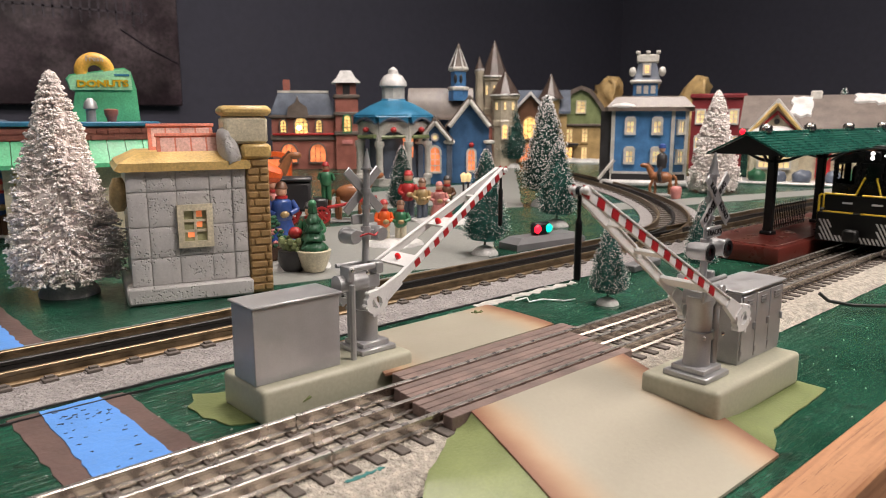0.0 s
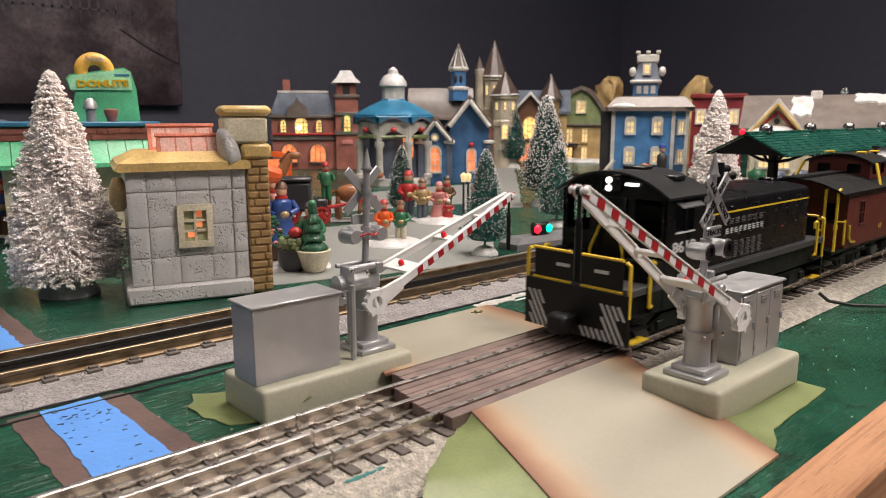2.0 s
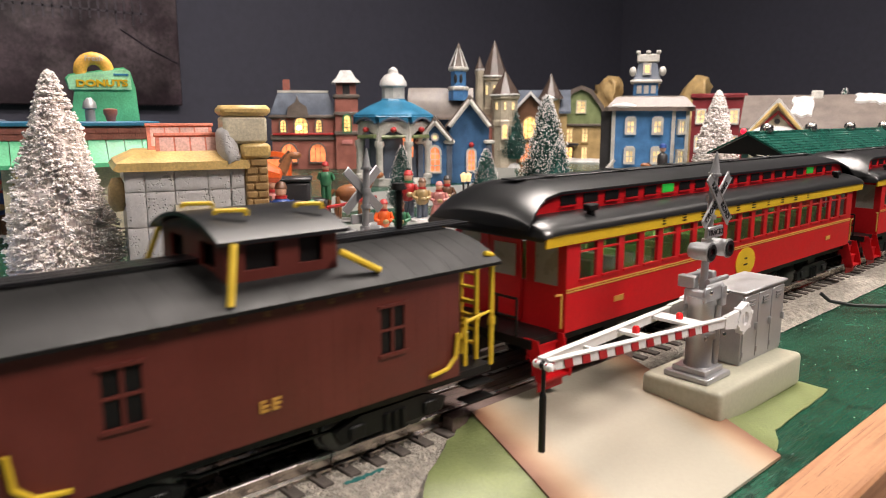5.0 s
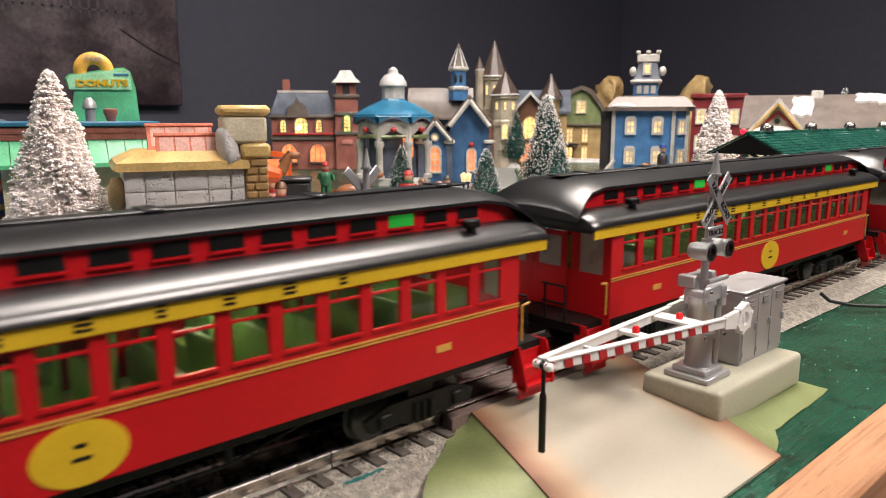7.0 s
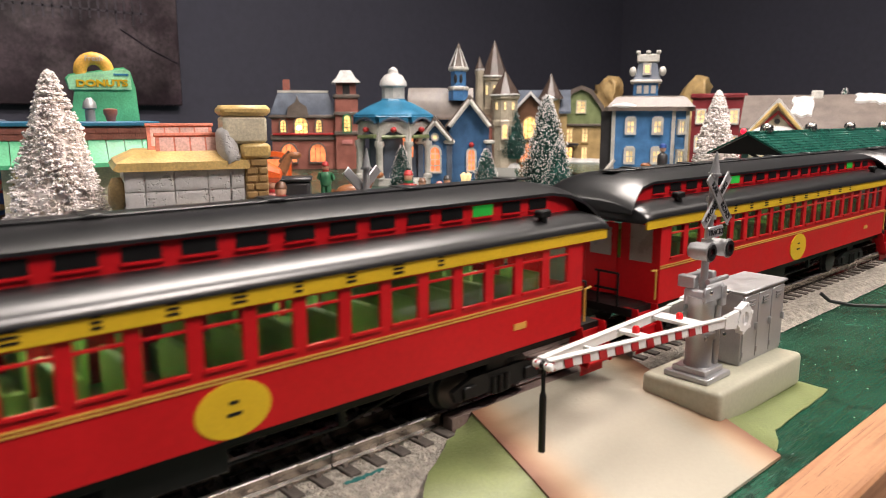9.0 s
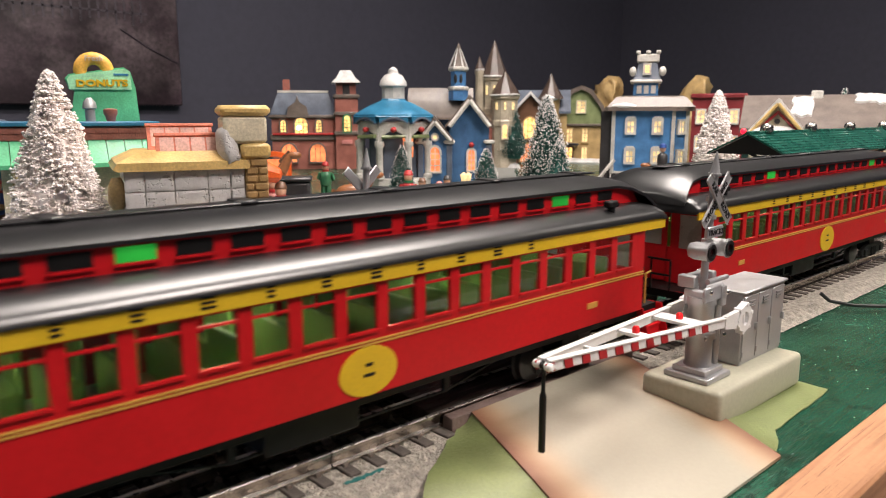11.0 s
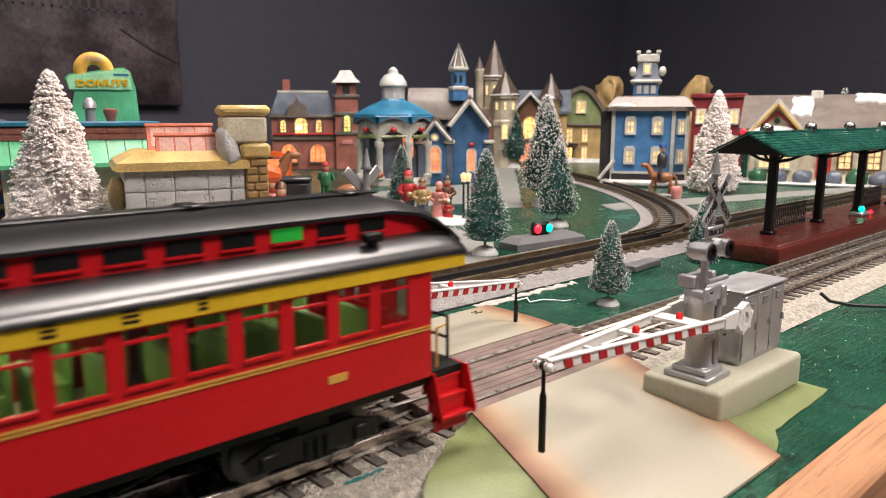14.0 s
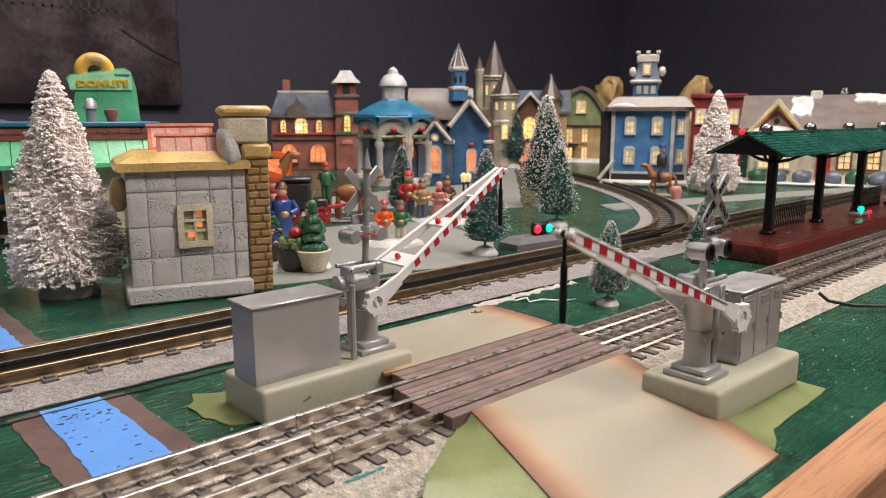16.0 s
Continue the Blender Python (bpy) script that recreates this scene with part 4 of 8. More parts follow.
    for s in (-1, 1):
        for i in range(n):
            x = first + i * pitch
            w = part("clerestory_window", box(x - 0.0052, x + 0.0052, s * 0.0211, s * 0.0215, 0.0744, 0.0785), "green_lamp" if i in (5, 16) else "under_black", c)
            part("clerestory_ledge", box(x - 0.0056, x + 0.0056, s * 0.0212, s * 0.0221, 0.0736, 0.0743), "red_car", w)
    walkway = box(0.0, CL, -0.0042, 0.0042, 0.0843, 0.0850, bevel=0.0002)
    for i in range(6):
        add_box(walkway, 0.02 + i * 0.056, 0.026 + i * 0.056, -0.0055, 0.0055, 0.0846, 0.0856, bevel=0.0003)
    part("roof_walk", walkway, "roof_black", c)
    for x in (0.021, CL - 0.021):
        lamp = add_tube(bm_new(), (x, -0.0285, 0.068), (x, -0.0285, 0.0738), 0.0018, seg=10)
        add_box(lamp, x - 0.0034, x + 0.0034, -0.0305, -0.0265, 0.0722, 0.0752, bevel=0.0006)
        part("roof_vent", lamp, "under_black", c)
    for e in (0, 1):
        def ex(x):
            return x if e == 0 else CL - x
        end = bm_new()
        for y0, y1, z0, z1 in ((-0.0314, -0.0285, 0.0234, 0.0655), (0.0285, 0.0314, 0.0234, 0.0655), (-0.0285, 0.0285, 0.0234, 0.0425), (-0.0285, 0.0285, 0.0605, 0.0655), (-0.016, -0.011, 0.0425, 0.0605), (0.011, 0.016, 0.0425, 0.0605)):
            add_box(end, ex(0.0), ex(0.0016), y0, y1, z0, z1)
        wall = part("end_wall", end, "red_car", c, "red end wall of the vestibule", 0)
        dr = part("end_door", box(ex(-0.0010), ex(0.0), -0.0095, 0.0095, 0.0240, 0.0600, bevel=0.0003), "red_car", wall)
        part("door_glass", box(ex(-0.0014), ex(-0.0009), -0.0062, 0.0062, 0.0435, 0.0575), "frosted", dr)
        for s in (-1, 1):
            part("end_glass", box(ex(0.0004), ex(0.0012), s * 0.016, s * 0.0285, 0.0425, 0.0605), "frosted", wall)
            st = bm_new()
            for k in range(3):
                z = 0.0205 - k * 0.0062
                add_box(st, ex(-0.0165), ex(-0.0010), s * (0.0265 + 0.003 * k), s * (0.0305 + 0.003 * k), z - 0.001, z)
                add_box(st, ex(-0.0165), ex(-0.0010), s * (0.0268 + 0.003 * k), s * (0.0272 + 0.003 * k), z - 0.006, z)
            for x in (-0.0170, -0.0010):
                add_prism(st, [(s * 0.0255, 0.0235), (s * 0.0330, 0.0235), (s * 0.0375, 0.0085), (s * 0.0370, 0.0065), (s * 0.0325, 0.0065)], ex(x), ex(x) + 0.0007, "x")
            add_prism(st, [(s * 0.0262, 0.0228), (s * 0.0300, 0.0205), (s * 0.0300, 0.0143), (s * 0.0330, 0.0143), (s * 0.0330, 0.0081), (s * 0.0362, 0.0079), (s * 0.0358, 0.0068), (s * 0.0325, 0.0068)], min(ex(-0.0163), ex(-0.0012)), max(ex(-0.0163), ex(-0.0012)), "x")
            part("steps", st, "red_car", c, "red boarding steps", 0)
            rail = add_path(bm_new(), [(ex(-0.0025), s * 0.0328, 0.026), (ex(-0.0025), s * 0.0328, 0.040), (ex(-0.0065), s * 0.0328, 0.0405)], 0.0005, 6)
            part("grab_rail", rail, "gold", c)
        gate = bm_new()
        for y in (-0.022, -0.011, 0.011, 0.022):
            add_tube(gate, (ex(-0.0175), y, 0.023), (ex(-0.0175), y, 0.039), 0.0006, seg=6)
        for z in (0.031, 0.039):
            add_tube(gate, (ex(-0.0175), -0.022, z), (ex(-0.0175), -0.009, z), 0.0006, seg=6)
            add_tube(gate, (ex(-0.0175), 0.009, z), (ex(-0.0175), 0.022, z), 0.0006, seg=6)
        part("end_railing", gate, "under_black", c)
        cp = box(ex(-0.0180), ex(-0.0295), -0.0028, 0.0028, 0.012, 0.018, bevel=0.0008)
        part("coupler", cp, "under_black", c)
        build_truck(c, ex(0.043), 0.034, 0.0082, 0.0195)
    RAILCARS.append((c, 0.5870))
    for i in range(1, 4):
        RAILCARS.append((copy_thing(c, pose(0, 0, 0)), 0.5870 + 0.3750 * i))


build_coach()


def bars_text(bm, x0, x1, y, z, h, k, seed=2):
    """Unlettered strokes in the place of a name."""
    rnd = random.Random(seed)
    step = (x1 - x0) / k
    for i in range(k):
        x = x0 + i * step
        w = step * 0.74
        for dz in (-0.42, 0.0, 0.42):
            add_box(bm, x, x + w * rnd.uniform(0.75, 1), y - 0.0002, y + 0.0002, z + dz * h - h * 0.11, z + dz * h + h * 0.11)
        add_box(bm, x, x + w * 0.26, y - 0.0002, y + 0.0002, z - h * 0.5, z + h * 0.5)
    return bm


def build_loco():
    """Black switcher running cab first; x = 0 is the face of its leading pilot."""
    e = thing("locomotive", "black diesel switcher locomotive with yellow handrails and headlights", "locomotive")
    fx, cf, cr, hr, rx = 0.0, 0.0275, 0.0625, 0.2050, 0.2255
    sill = box(fx, rx, -0.0314, 0.0314, 0.0288, 0.0325, bevel=0.0003)
    part("walkway", sill, "sill_grey", e, "grey-black side walkway sill")
    part("frame", box(fx + 0.002, rx - 0.002, -0.0285, 0.0285, 0.0165, 0.0288), "under_black", e)
    # cab with open windows
    cab = bm_new()
    zb, zt = 0.0185, 0.0735
    for s in (-1, 1):
        y0, y1 = sorted((s * 0.0312, s * 0.0300))
        for a, b, z0, z1 in ((cf, cr, zb, 0.0558), (cf, cr, 0.0690, zt), (cf, cf + 0.0085, 0.0558, 0.0690), (cr - 0.0095, cr, 0.0558, 0.0690)):
            add_box(cab, a, b, y0, y1, z0, z1)
        add_box(cab, cf + 0.0175, cf + 0.0190, y0, y1, 0.0558, 0.0690)
    for x0, x1 in ((cf, cf + 0.0012), (cr - 0.0012, cr)):
        for y0, y1, z0, z1 in ((-0.0312, 0.0312, zb, 0.0530), (-0.0312, 0.0312, 0.0715, zt), (-0.0312, -0.0285, 0.0530, 0.0715), (0.0285, 0.0312, 0.0530, 0.0715), (-0.0135, -0.0095, 0.0530, 0.0715), (0.0095, 0.0135, 0.0530, 0.0715)):
            add_box(cab, x0, x1, y0, y1, z0, z1)
        add_prism(cab, [(-0.0312, zt)] + [(y, z - 0.001) for y, z in arc(0.0312, zt + 0.001, 0.0830, 10)] + [(0.0312, zt)], x0, x1, "x")
    cabp = part("cab", cab, "loco_black", e, "black cab with open windows", 0)
    rf = arc(0.0338, 0.0735, 0.0848, 12)
    part("cab_roof", add_prism(bm_new(), rf + [(y, z - 0.0012) for y, z in rf[::-1]], cf - 0.0028, cr + 0.0022, "x"), "roof_black", cabp, "curved satin black cab roof", 50)
    for s in (-1, 1):
        aw = add_prism(bm_new(), [(s * 0.0312, 0.0712), (s * 0.0352, 0.0684), (s * 0.0352, 0.0678), (s * 0.0312, 0.0702)], cf + 0.0075, cr - 0.0065, "x")
        # the lighter grey stands in for light reflected off the awning
        part("awning", aw, "tank_grey", cabp)
        gl = part("side_glass", box(cf + 0.0085, cr - 0.0095, s * 0.0304, s * 0.0307, 0.0558, 0.0690), "glass", cabp)
        gl.visible_shadow = False
        letters("8618", 0.0074, cabp, Matrix.Translation(((cf + cr) / 2 - 0.0005, s * 0.0314, 0.0478)) @ (FACE_NEAR if s < 0 else pose(0, 0, 0, 90, 0, 180)), "letter_white", "number", wide=1.5, thick=0.0002)
        part("sill_ledge", box(cf + 0.0080, cr - 0.0090, s * 0.0312, s * 0.0320, 0.0550, 0.0557), "letter_white", cabp)
    door = part("front_door", box(cf - 0.0006, cf + 0.0004, -0.0085, 0.0085, 0.0292, 0.0715, bevel=0.0003), "loco_black", cabp)
    part("door_glass", box(cf - 0.0009, cf - 0.0005, -0.0050, 0.0050, 0.0540, 0.0690), "glass", door)
    part("control_stand", box(cf + 0.012, cf + 0.022, 0.002, 0.016, 0.0292, 0.052, bevel=0.001), "interior", cabp)
    hl = box(cf - 0.0035, cf + 0.0006, -0.0058, 0.0058, 0.0742, 0.0822, bevel=0.001)
    hp = part("headlight_box", hl, "loco_black", cabp)
    for z in (0.0762, 0.0802):
        part("headlight", add_lathe(bm_new(), [(0.0001, 0), (0.0017, 0), (0.0015, 0.0008), (0.0001, 0.001)], seg=14, c=(cf - 0.0035, 0.0, z), m=pose(0, 0, 0, 0, -90, 0)), "head_light", hp, "lit white headlight")
    part("number_board", box(cf - 0.0022, cf, -0.0150, -0.0085, 0.0778, 0.0792), "head_light", cabp, "small lit white number board")
    # hood
    hy_, hz = 0.0275, 0.0695
    prof = [(-hy_, 0.0292), (-hy_, 0.0640), (-hy_ + 0.0006, 0.0660), (-hy_ + 0.0020, 0.0674), (-hy_ + 0.0045, 0.0681), (-0.012, hz), (0.012, hz), (hy_ - 0.0045, 0.0681), (hy_ - 0.0020, 0.0674), (hy_ - 0.0006, 0.0660), (hy_, 0.0640), (hy_, 0.0292)]
    hood = part("hood", add_prism(bm_new(), prof, cr, hr, "x"), "loco_black", e, "long glossy black engine hood", 30)
    part("hood_slope", loft(bm_new(), [[(cr, y, z) for y, z in ((-hy_ - 0.0004, 0.0640), (-0.017, 0.0735), (0.017, 0.0735), (hy_ + 0.0004, 0.0640))], [(cr + 0.026, y, z) for y, z in ((-hy_ + 0.001, 0.0655), (-0.012, hz + 0.0004), (0.012, hz + 0.0004), (hy_ - 0.001, 0.0655))]]), "loco_black", hood)
    for s in (-1, 1):
        part("stripe", box(cr, hr, s * (hy_ + 0.0001) - 0.0002, s * (hy_ + 0.0001) + 0.0002, 0.0597, 0.0607), "rail_yellow", hood, "thin yellow stripe")
        for k in range(9):
            x0 = 0.0935 + k * 0.0053
            part("name_stroke", bars_text(bm_new(), x0, x0 + 0.0044, s * (hy_ + 0.0008), 0.0498, 0.0028, 1, k), "letter_white", hood, "white painted name stroke", 0)
        for g in range(6):
            x0 = 0.0975 + g * 0.0072
            for k in range(15):
                z = 0.0340 + k * 0.0009 if k < 11 else 0.0534 + (k - 11) * 0.0009
                part("louvre", add_prism(bm_new(), [(s * (hy_ - 0.0001), z + 0.00075), (s * (hy_ + 0.0008), z + 0.0002), (s * (hy_ + 0.0008), z), (s * (hy_ - 0.0001), z)], x0, x0 + 0.0046, "x"), "louvre_glint", hood, smooth=0)
        for g in range(9):
            x0 = 0.0655 + g * 0.0154
            dp = part("hood_door", box(x0, x0 + 0.0148, s * (hy_ - 0.0001), s * (hy_ + 0.00025), 0.0335, 0.0588), "loco_black", hood)
            for z in (0.0375, 0.0470, 0.0560):
                part("latch", box(x0 + 0.0120, x0 + 0.0140, s * hy_, s * (hy_ + 0.0007), z, z + 0.0004), "tank_grey", dp)
        for g in range(4):
            x0 = 0.098 + g * 0.030
            part("lifting_eye", box(x0, x0 + 0.0040, s * (hy_ - 0.0006), s * (hy_ + 0.0012), 0.0622, 0.0634, bevel=0.0003), "loco_black", hood)
        part("red_placard", box(0.1660, 0.1682, s * hy_, s * (hy_ + 0.0006), 0.0452, 0.0460), "red_paint", hood)
        batt = part("battery_box", box(0.0172, cf, s * 0.0150, s * 0.0312, 0.0185, 0.0430, bevel=0.0006), "loco_black", e, "black battery box beside the cab door")
        for k in range(7):
            part("louvre", box(0.0188, 0.0222, s * 0.0311, s * 0.0317, 0.0308 + k * 0.0010, 0.0313 + k * 0.0010), "sill_grey", batt)
        part("air_tank", add_tube(bm_new(), (0.096, s * 0.0275, 0.0170), (0.1315, s * 0.0275, 0.0170), 0.0052, seg=16), "tank_grey", e, "grey air tank")
        part("marker", add_ball(bm_new(), (0.090, s * 0.0318, 0.0225), 0.0013), "red_bulb", e)
    st = add_tube(bm_new(), (0.137, 0, hz - 0.001), (0.137, 0, 0.0840), 0.0034, 0.0031, seg=16)
    part("exhaust_pipe", st, "under_black", hood, "black exhaust stack")
    hn = add_tube(bm_new(), (0.1475, 0, hz - 0.001), (0.1475, 0, 0.0775), 0.0012, seg=8)
    for y in (-0.002, 0.002):
        add_tube(hn, (0.1440, y, 0.0775 + y), (0.1515, y, 0.0775 + y), 0.0014, 0.0026, seg=10)
    part("horn", hn, "under_black", hood)
    ant = box(0.044, 0.054, -0.006, 0.006, 0.0846, 0.0862, bevel=0.0005)
    part("roof_plate", ant, "roof_black", cabp)
    part("bell_box", box(0.046, 0.056, -0.024, -0.014, 0.0798, 0.0826, bevel=0.0006), "roof_black", cabp)
    part("rear_headlight", box(hr - 0.004, hr + 0.002, -0.005, 0.005, 0.0640, 0.0715, bevel=0.001), "loco_black", hood)
    # ends with striped plates, railings and couplers
    for x, d in ((fx, -1), (rx, 1)):
        plate = part("pilot", box(x - d * 0.0002, x + d * 0.0018, -0.0312, 0.0312, 0.0055, 0.0300), "under_black", e)
        for i in range(22):
            y = -0.0365 + i * 0.0032
            for z0, z1 in ((0.0060, 0.0110), (0.0110, 0.0175), (0.0175, 0.0240)):
                q = [y + (z - 0.006) * 0.55 for z in (z0, z1)]
                if min(q) < -0.0305 or max(q) + 0.0016 > 0.0305 or (z0 > 0.01 and min(abs(q[0]), abs(q[1])) < 0.0150) or (z0 < 0.01 and abs(q[0]) < 0.006):
                    continue
                part("warning_stripe", add_prism(bm_new(), [(q[0], z0), (q[0] + 0.0015, z0), (q[1] + 0.0015, z1), (q[1], z1)], x + d * 0.0017, x + d * 0.0021, "x"), "letter_white", plate)
        cpl = box(x, x + d * 0.013, -0.0040, 0.0040, 0.0100, 0.0165, bevel=0.001)
        add_box(cpl, x + d * 0.010, x + d * 0.0180, -0.0065, 0.0045, 0.0085, 0.0185, bevel=0.0015)
        part("coupler", cpl, "under_black", e, "black knuckle coupler")
        for s in (-1, 1):
            h = add_path(bm_new(), [(x + d * 0.0004, s * 0.0270, 0.0185), (x + d * 0.0004, s * 0.0308, 0.0190), (x + d * 0.0004, s * 0.0308, 0.0440), (x + d * 0.0004, s * 0.0285, 0.0455)], 0.0010, 6)
            add_path(h, [(x - d * 0.0165, s * 0.0318, 0.0225), (x - d * 0.0140, s * 0.0322, 0.0225), (x - d * 0.0140, s * 0.0322, 0.0425), (x - d * 0.0155, s * 0.0322, 0.0445), (x - d * 0.0175, s * 0.0318, 0.0435), (x - d * 0.0175, s * 0.0318, 0.0400)], 0.0010, 6)
            part("corner_rail", h, "rail_yellow", e, "yellow corner handrail")
            for k in range(3):
                part("step", box(x - d * 0.0155, x - d * 0.0015, s * 0.0262, s * 0.0318, 0.006 + k * 0.0062, 0.0068 + k * 0.0062), "rail_yellow" if k == 0 else "under_black", e)
        for z in (0.0460, 0.0305):
            part("end_rail", add_tube(bm_new(), (x + d * 0.0004, -0.027, z), (x + d * 0.0004, -0.003, z), 0.0008, seg=6), "rail_yellow", e)
            part("end_rail", add_tube(bm_new(), (x + d * 0.0004, 0.003, z), (x + d * 0.0004, 0.027, z), 0.0008, seg=6), "rail_yellow", e)
        part("end_apron", box(x - d * 0.0006, x + d * 0.0002, -0.0265, 0.0265, 0.0315, 0.0452), "under_black", e)
    for s in (-1, 1):
        g = add_path(bm_new(), [(cf - 0.0008, s * 0.0100, 0.0325), (cf - 0.0040, s * 0.0100, 0.0345), (cf - 0.0040, s * 0.0100, 0.0440), (cf - 0.0020, s * 0.0050, 0.0580), (cf - 0.0008, s * 0.0050, 0.0590)], 0.0008, 6)
        part("grab_iron", g, "rail_yellow", cabp)
    for y in (-0.0150, 0.0080):
        part("number_bar", box(-0.0010, -0.0004, y - 0.0040, y + 0.0040, 0.0382, 0.0398), "letter_white", e)
    part("fuel_tank", box(0.095, 0.140, -0.022, 0.022, 0.006, 0.0165, bevel=0.002), "under_black", e)
    for x in (0.055, 0.180):
        build_truck(e, x, 0.046, 0.0105, 0.0165)
    RAILCARS.append((e, 0.1160))


def build_caboose():
    c = thing("caboose", "brown wooden caboose with cupola, black roof and yellow ladders", "train car")
    bx0, bx1 = 0.0172, 0.1625
    zb, ze = 0.0190, 0.0595
    side = bm_new()
    for s in (-1, 1):
        y0, y1 = sorted((s * 0.0305, s * 0.0292))
        wins = [(bx0 + 0.024, bx0 + 0.034), (bx0 + 0.110, bx0 + 0.120)]
        add_box(side, bx0, bx1, y0, y1, zb, 0.0345)
        add_box(side, bx0, bx1, y0, y1, 0.0505, ze)
        xs = [bx0, wins[0][0], wins[0][1], wins[1][0], wins[1][1], bx1]
        for i in range(0, 6, 2):
            add_box(side, xs[i], xs[i + 1], y0, y1, 0.0345, 0.0505)
    for x in (bx0, bx1 - 0.0012):
        for y0, y1, z0, z1 in ((-0.0292, 0.0292, zb, 0.036), (-0.0292, 0.0292, 0.0505, ze), (-0.0292, -0.024, 0.036, 0.0505), (0.024, 0.0292, 0.036, 0.0505), (-0.014, 0.014, 0.036, 0.0505)):
            add_box(side, x, x + 0.0012, y0, y1, z0, z1)
        add_prism(side, [(-0.0305, ze)] + [(y, z - 0.0008) for y, z in arc(0.0305, ze + 0.0008, 0.0665, 10)] + [(0.0305, ze)], x, x + 0.0012, "x")
    body = part("body", side, "maroon", c, "brown planked body", 0)
    for s in (-1, 1):
        for a, b in ((bx0 + 0.024, bx0 + 0.034), (bx0 + 0.110, bx0 + 0.120)):
            fr = bm_new()
            add_box(fr, a - 0.001, b + 0.001, s * 0.0302, s * 0.0313, 0.0335, 0.0347)
            add_box(fr, a - 0.001, b + 0.001, s * 0.0302, s * 0.0313, 0.0503, 0.0513)
            add_box(fr, (a + b) / 2 - 0.0005, (a + b) / 2 + 0.0005, s * 0.0298, s * 0.0306, 0.0345, 0.0505)
            add_box(fr, a, b, s * 0.0298, s * 0.0306, 0.0422, 0.0430)
            w = part("window", fr, "maroon", body)
            part("pane", box(a, b, s * 0.0296, s * 0.0299, 0.0345, 0.0505), "under_black", w)
        for k in range(30):
            x = bx0 + 0.0048 * k
            if not (bx0 + 0.021 < x < bx0 + 0.036 or bx0 + 0.107 < x < bx0 + 0.122):
                part("batten", box(x + 0.0004, x + 0.0046, s * 0.0304, s * 0.03056, zb, ze - 0.001), "maroon", body)
        for k in range(9):
            x0 = bx0 + 0.026 + k * 0.0107
            part("name_stroke", bars_text(bm_new(), x0, x0 + 0.0030, s * 0.0309, 0.0568, 0.0024, 1, k), "gold_dim", body, smooth=0)
        part("number_mark", bars_text(bm_new(), bx0 + 0.066, bx0 + 0.074, s * 0.0309, 0.0290, 0.0034, 2), "gold", body, smooth=0)
        for x, d in ((bx0, 1), (bx1, -1)):
            h = add_path(bm_new(), [(x + d * 0.002, s * 0.0318, 0.0355), (x + d * 0.003, s * 0.0318, 0.0270), (x + d * 0.007, s * 0.0318, 0.0235), (x + d * 0.0150, s * 0.0318, 0.0225)], 0.0008, 6)
            part("grab_rail", h, "rail_yellow", body, "curved yellow grab rail")
        part("truss_rod", add_path(bm_new(), [(bx0 + 0.03, s * 0.022, 0.018), (bx0 + 0.05, s * 0.022, 0.010), (bx1 - 0.05, s * 0.022, 0.010), (bx1 - 0.03, s * 0.022, 0.018)], 0.0007, 6), "under_black", c)
    rf = arc(0.0335, 0.0592, 0.0682, 12)
    part("roof", add_prism(bm_new(), rf + [(y, z - 0.0012) for y, z in rf[::-1]], -0.002, 0.181, "x"), "under_black", c, "black canvas-ribbed roof", 50)
    for k in range(23):
        part("roof_seam", add_prism(bm_new(), [(y, z + 0.00008) for y, z in rf] + [(y, z - 0.0003) for y, z in rf[::-1]], 0.000 + k * 0.0078, 0.0004 + k * 0.0078, "x"), "under_black", c)
    for y in (-0.0035, 0, 0.0035):
        part("roof_walk", box(-0.0125, 0.080, y - 0.0014, y + 0.0014, 0.0690, 0.0697), "roof_black", c)
        part("roof_walk", box(0.124, 0.1915, y - 0.0014, y + 0.0014, 0.0690, 0.0697), "roof_black", c)
    # cupola
    cu0, cu1 = 0.0790, 0.1165
    cz0, cz1 = 0.0612, 0.0772
    cb = bm_new()
    for s in (-1, 1):
        y0, y1 = sorted((s * 0.0225, s * 0.0212))
        add_box(cb, cu0, cu1, y0, y1, cz0, 0.0675)
        add_box(cb, cu0, cu1, y0, y1, 0.0752, cz1)
        for a, b in ((cu0, cu0 + 0.006), (cu0 + 0.0165, cu0 + 0.024), (cu0 + 0.0320, cu1)):
            add_box(cb, a, b, y0, y1, 0.0675, 0.0752)
    for x in (cu0, cu1 - 0.0012):
        for y0, y1, z0, z1 in ((-0.0212, 0.0212, cz0, 0.0680), (-0.0212, 0.0212, 0.0752, cz1), (-0.0212, -0.016, 0.068, 0.0752), (0.016, 0.0212, 0.068, 0.0752), (-0.006, 0.006, 0.068, 0.0752)):
            add_box(cb, x, x + 0.0012, y0, y1, z0, z1)
        add_prism(cb, [(-0.0225, cz1)] + [(y, z - 0.0008) for y, z in arc(0.0225, cz1 + 0.0008, 0.0818, 8)] + [(0.0225, cz1)], x, x + 0.0012, "x")
    cup = part("cupola", cb, "maroon", c, "brown windowed cupola", 0)
    part("cupola_pane", box(cu0 + 0.003, cu1 - 0.003, -0.0208, 0.0208, 0.0670, 0.0755), "under_black", cup)
    cr_ = arc(0.0250, 0.0770, 0.0832, 10)
    part("cupola_roof", add_prism(bm_new(), cr_ + [(y, z - 0.0011) for y, z in cr_[::-1]], cu0 - 0.003, cu1 + 0.003, "x"), "roof_black", cup, "", 50)
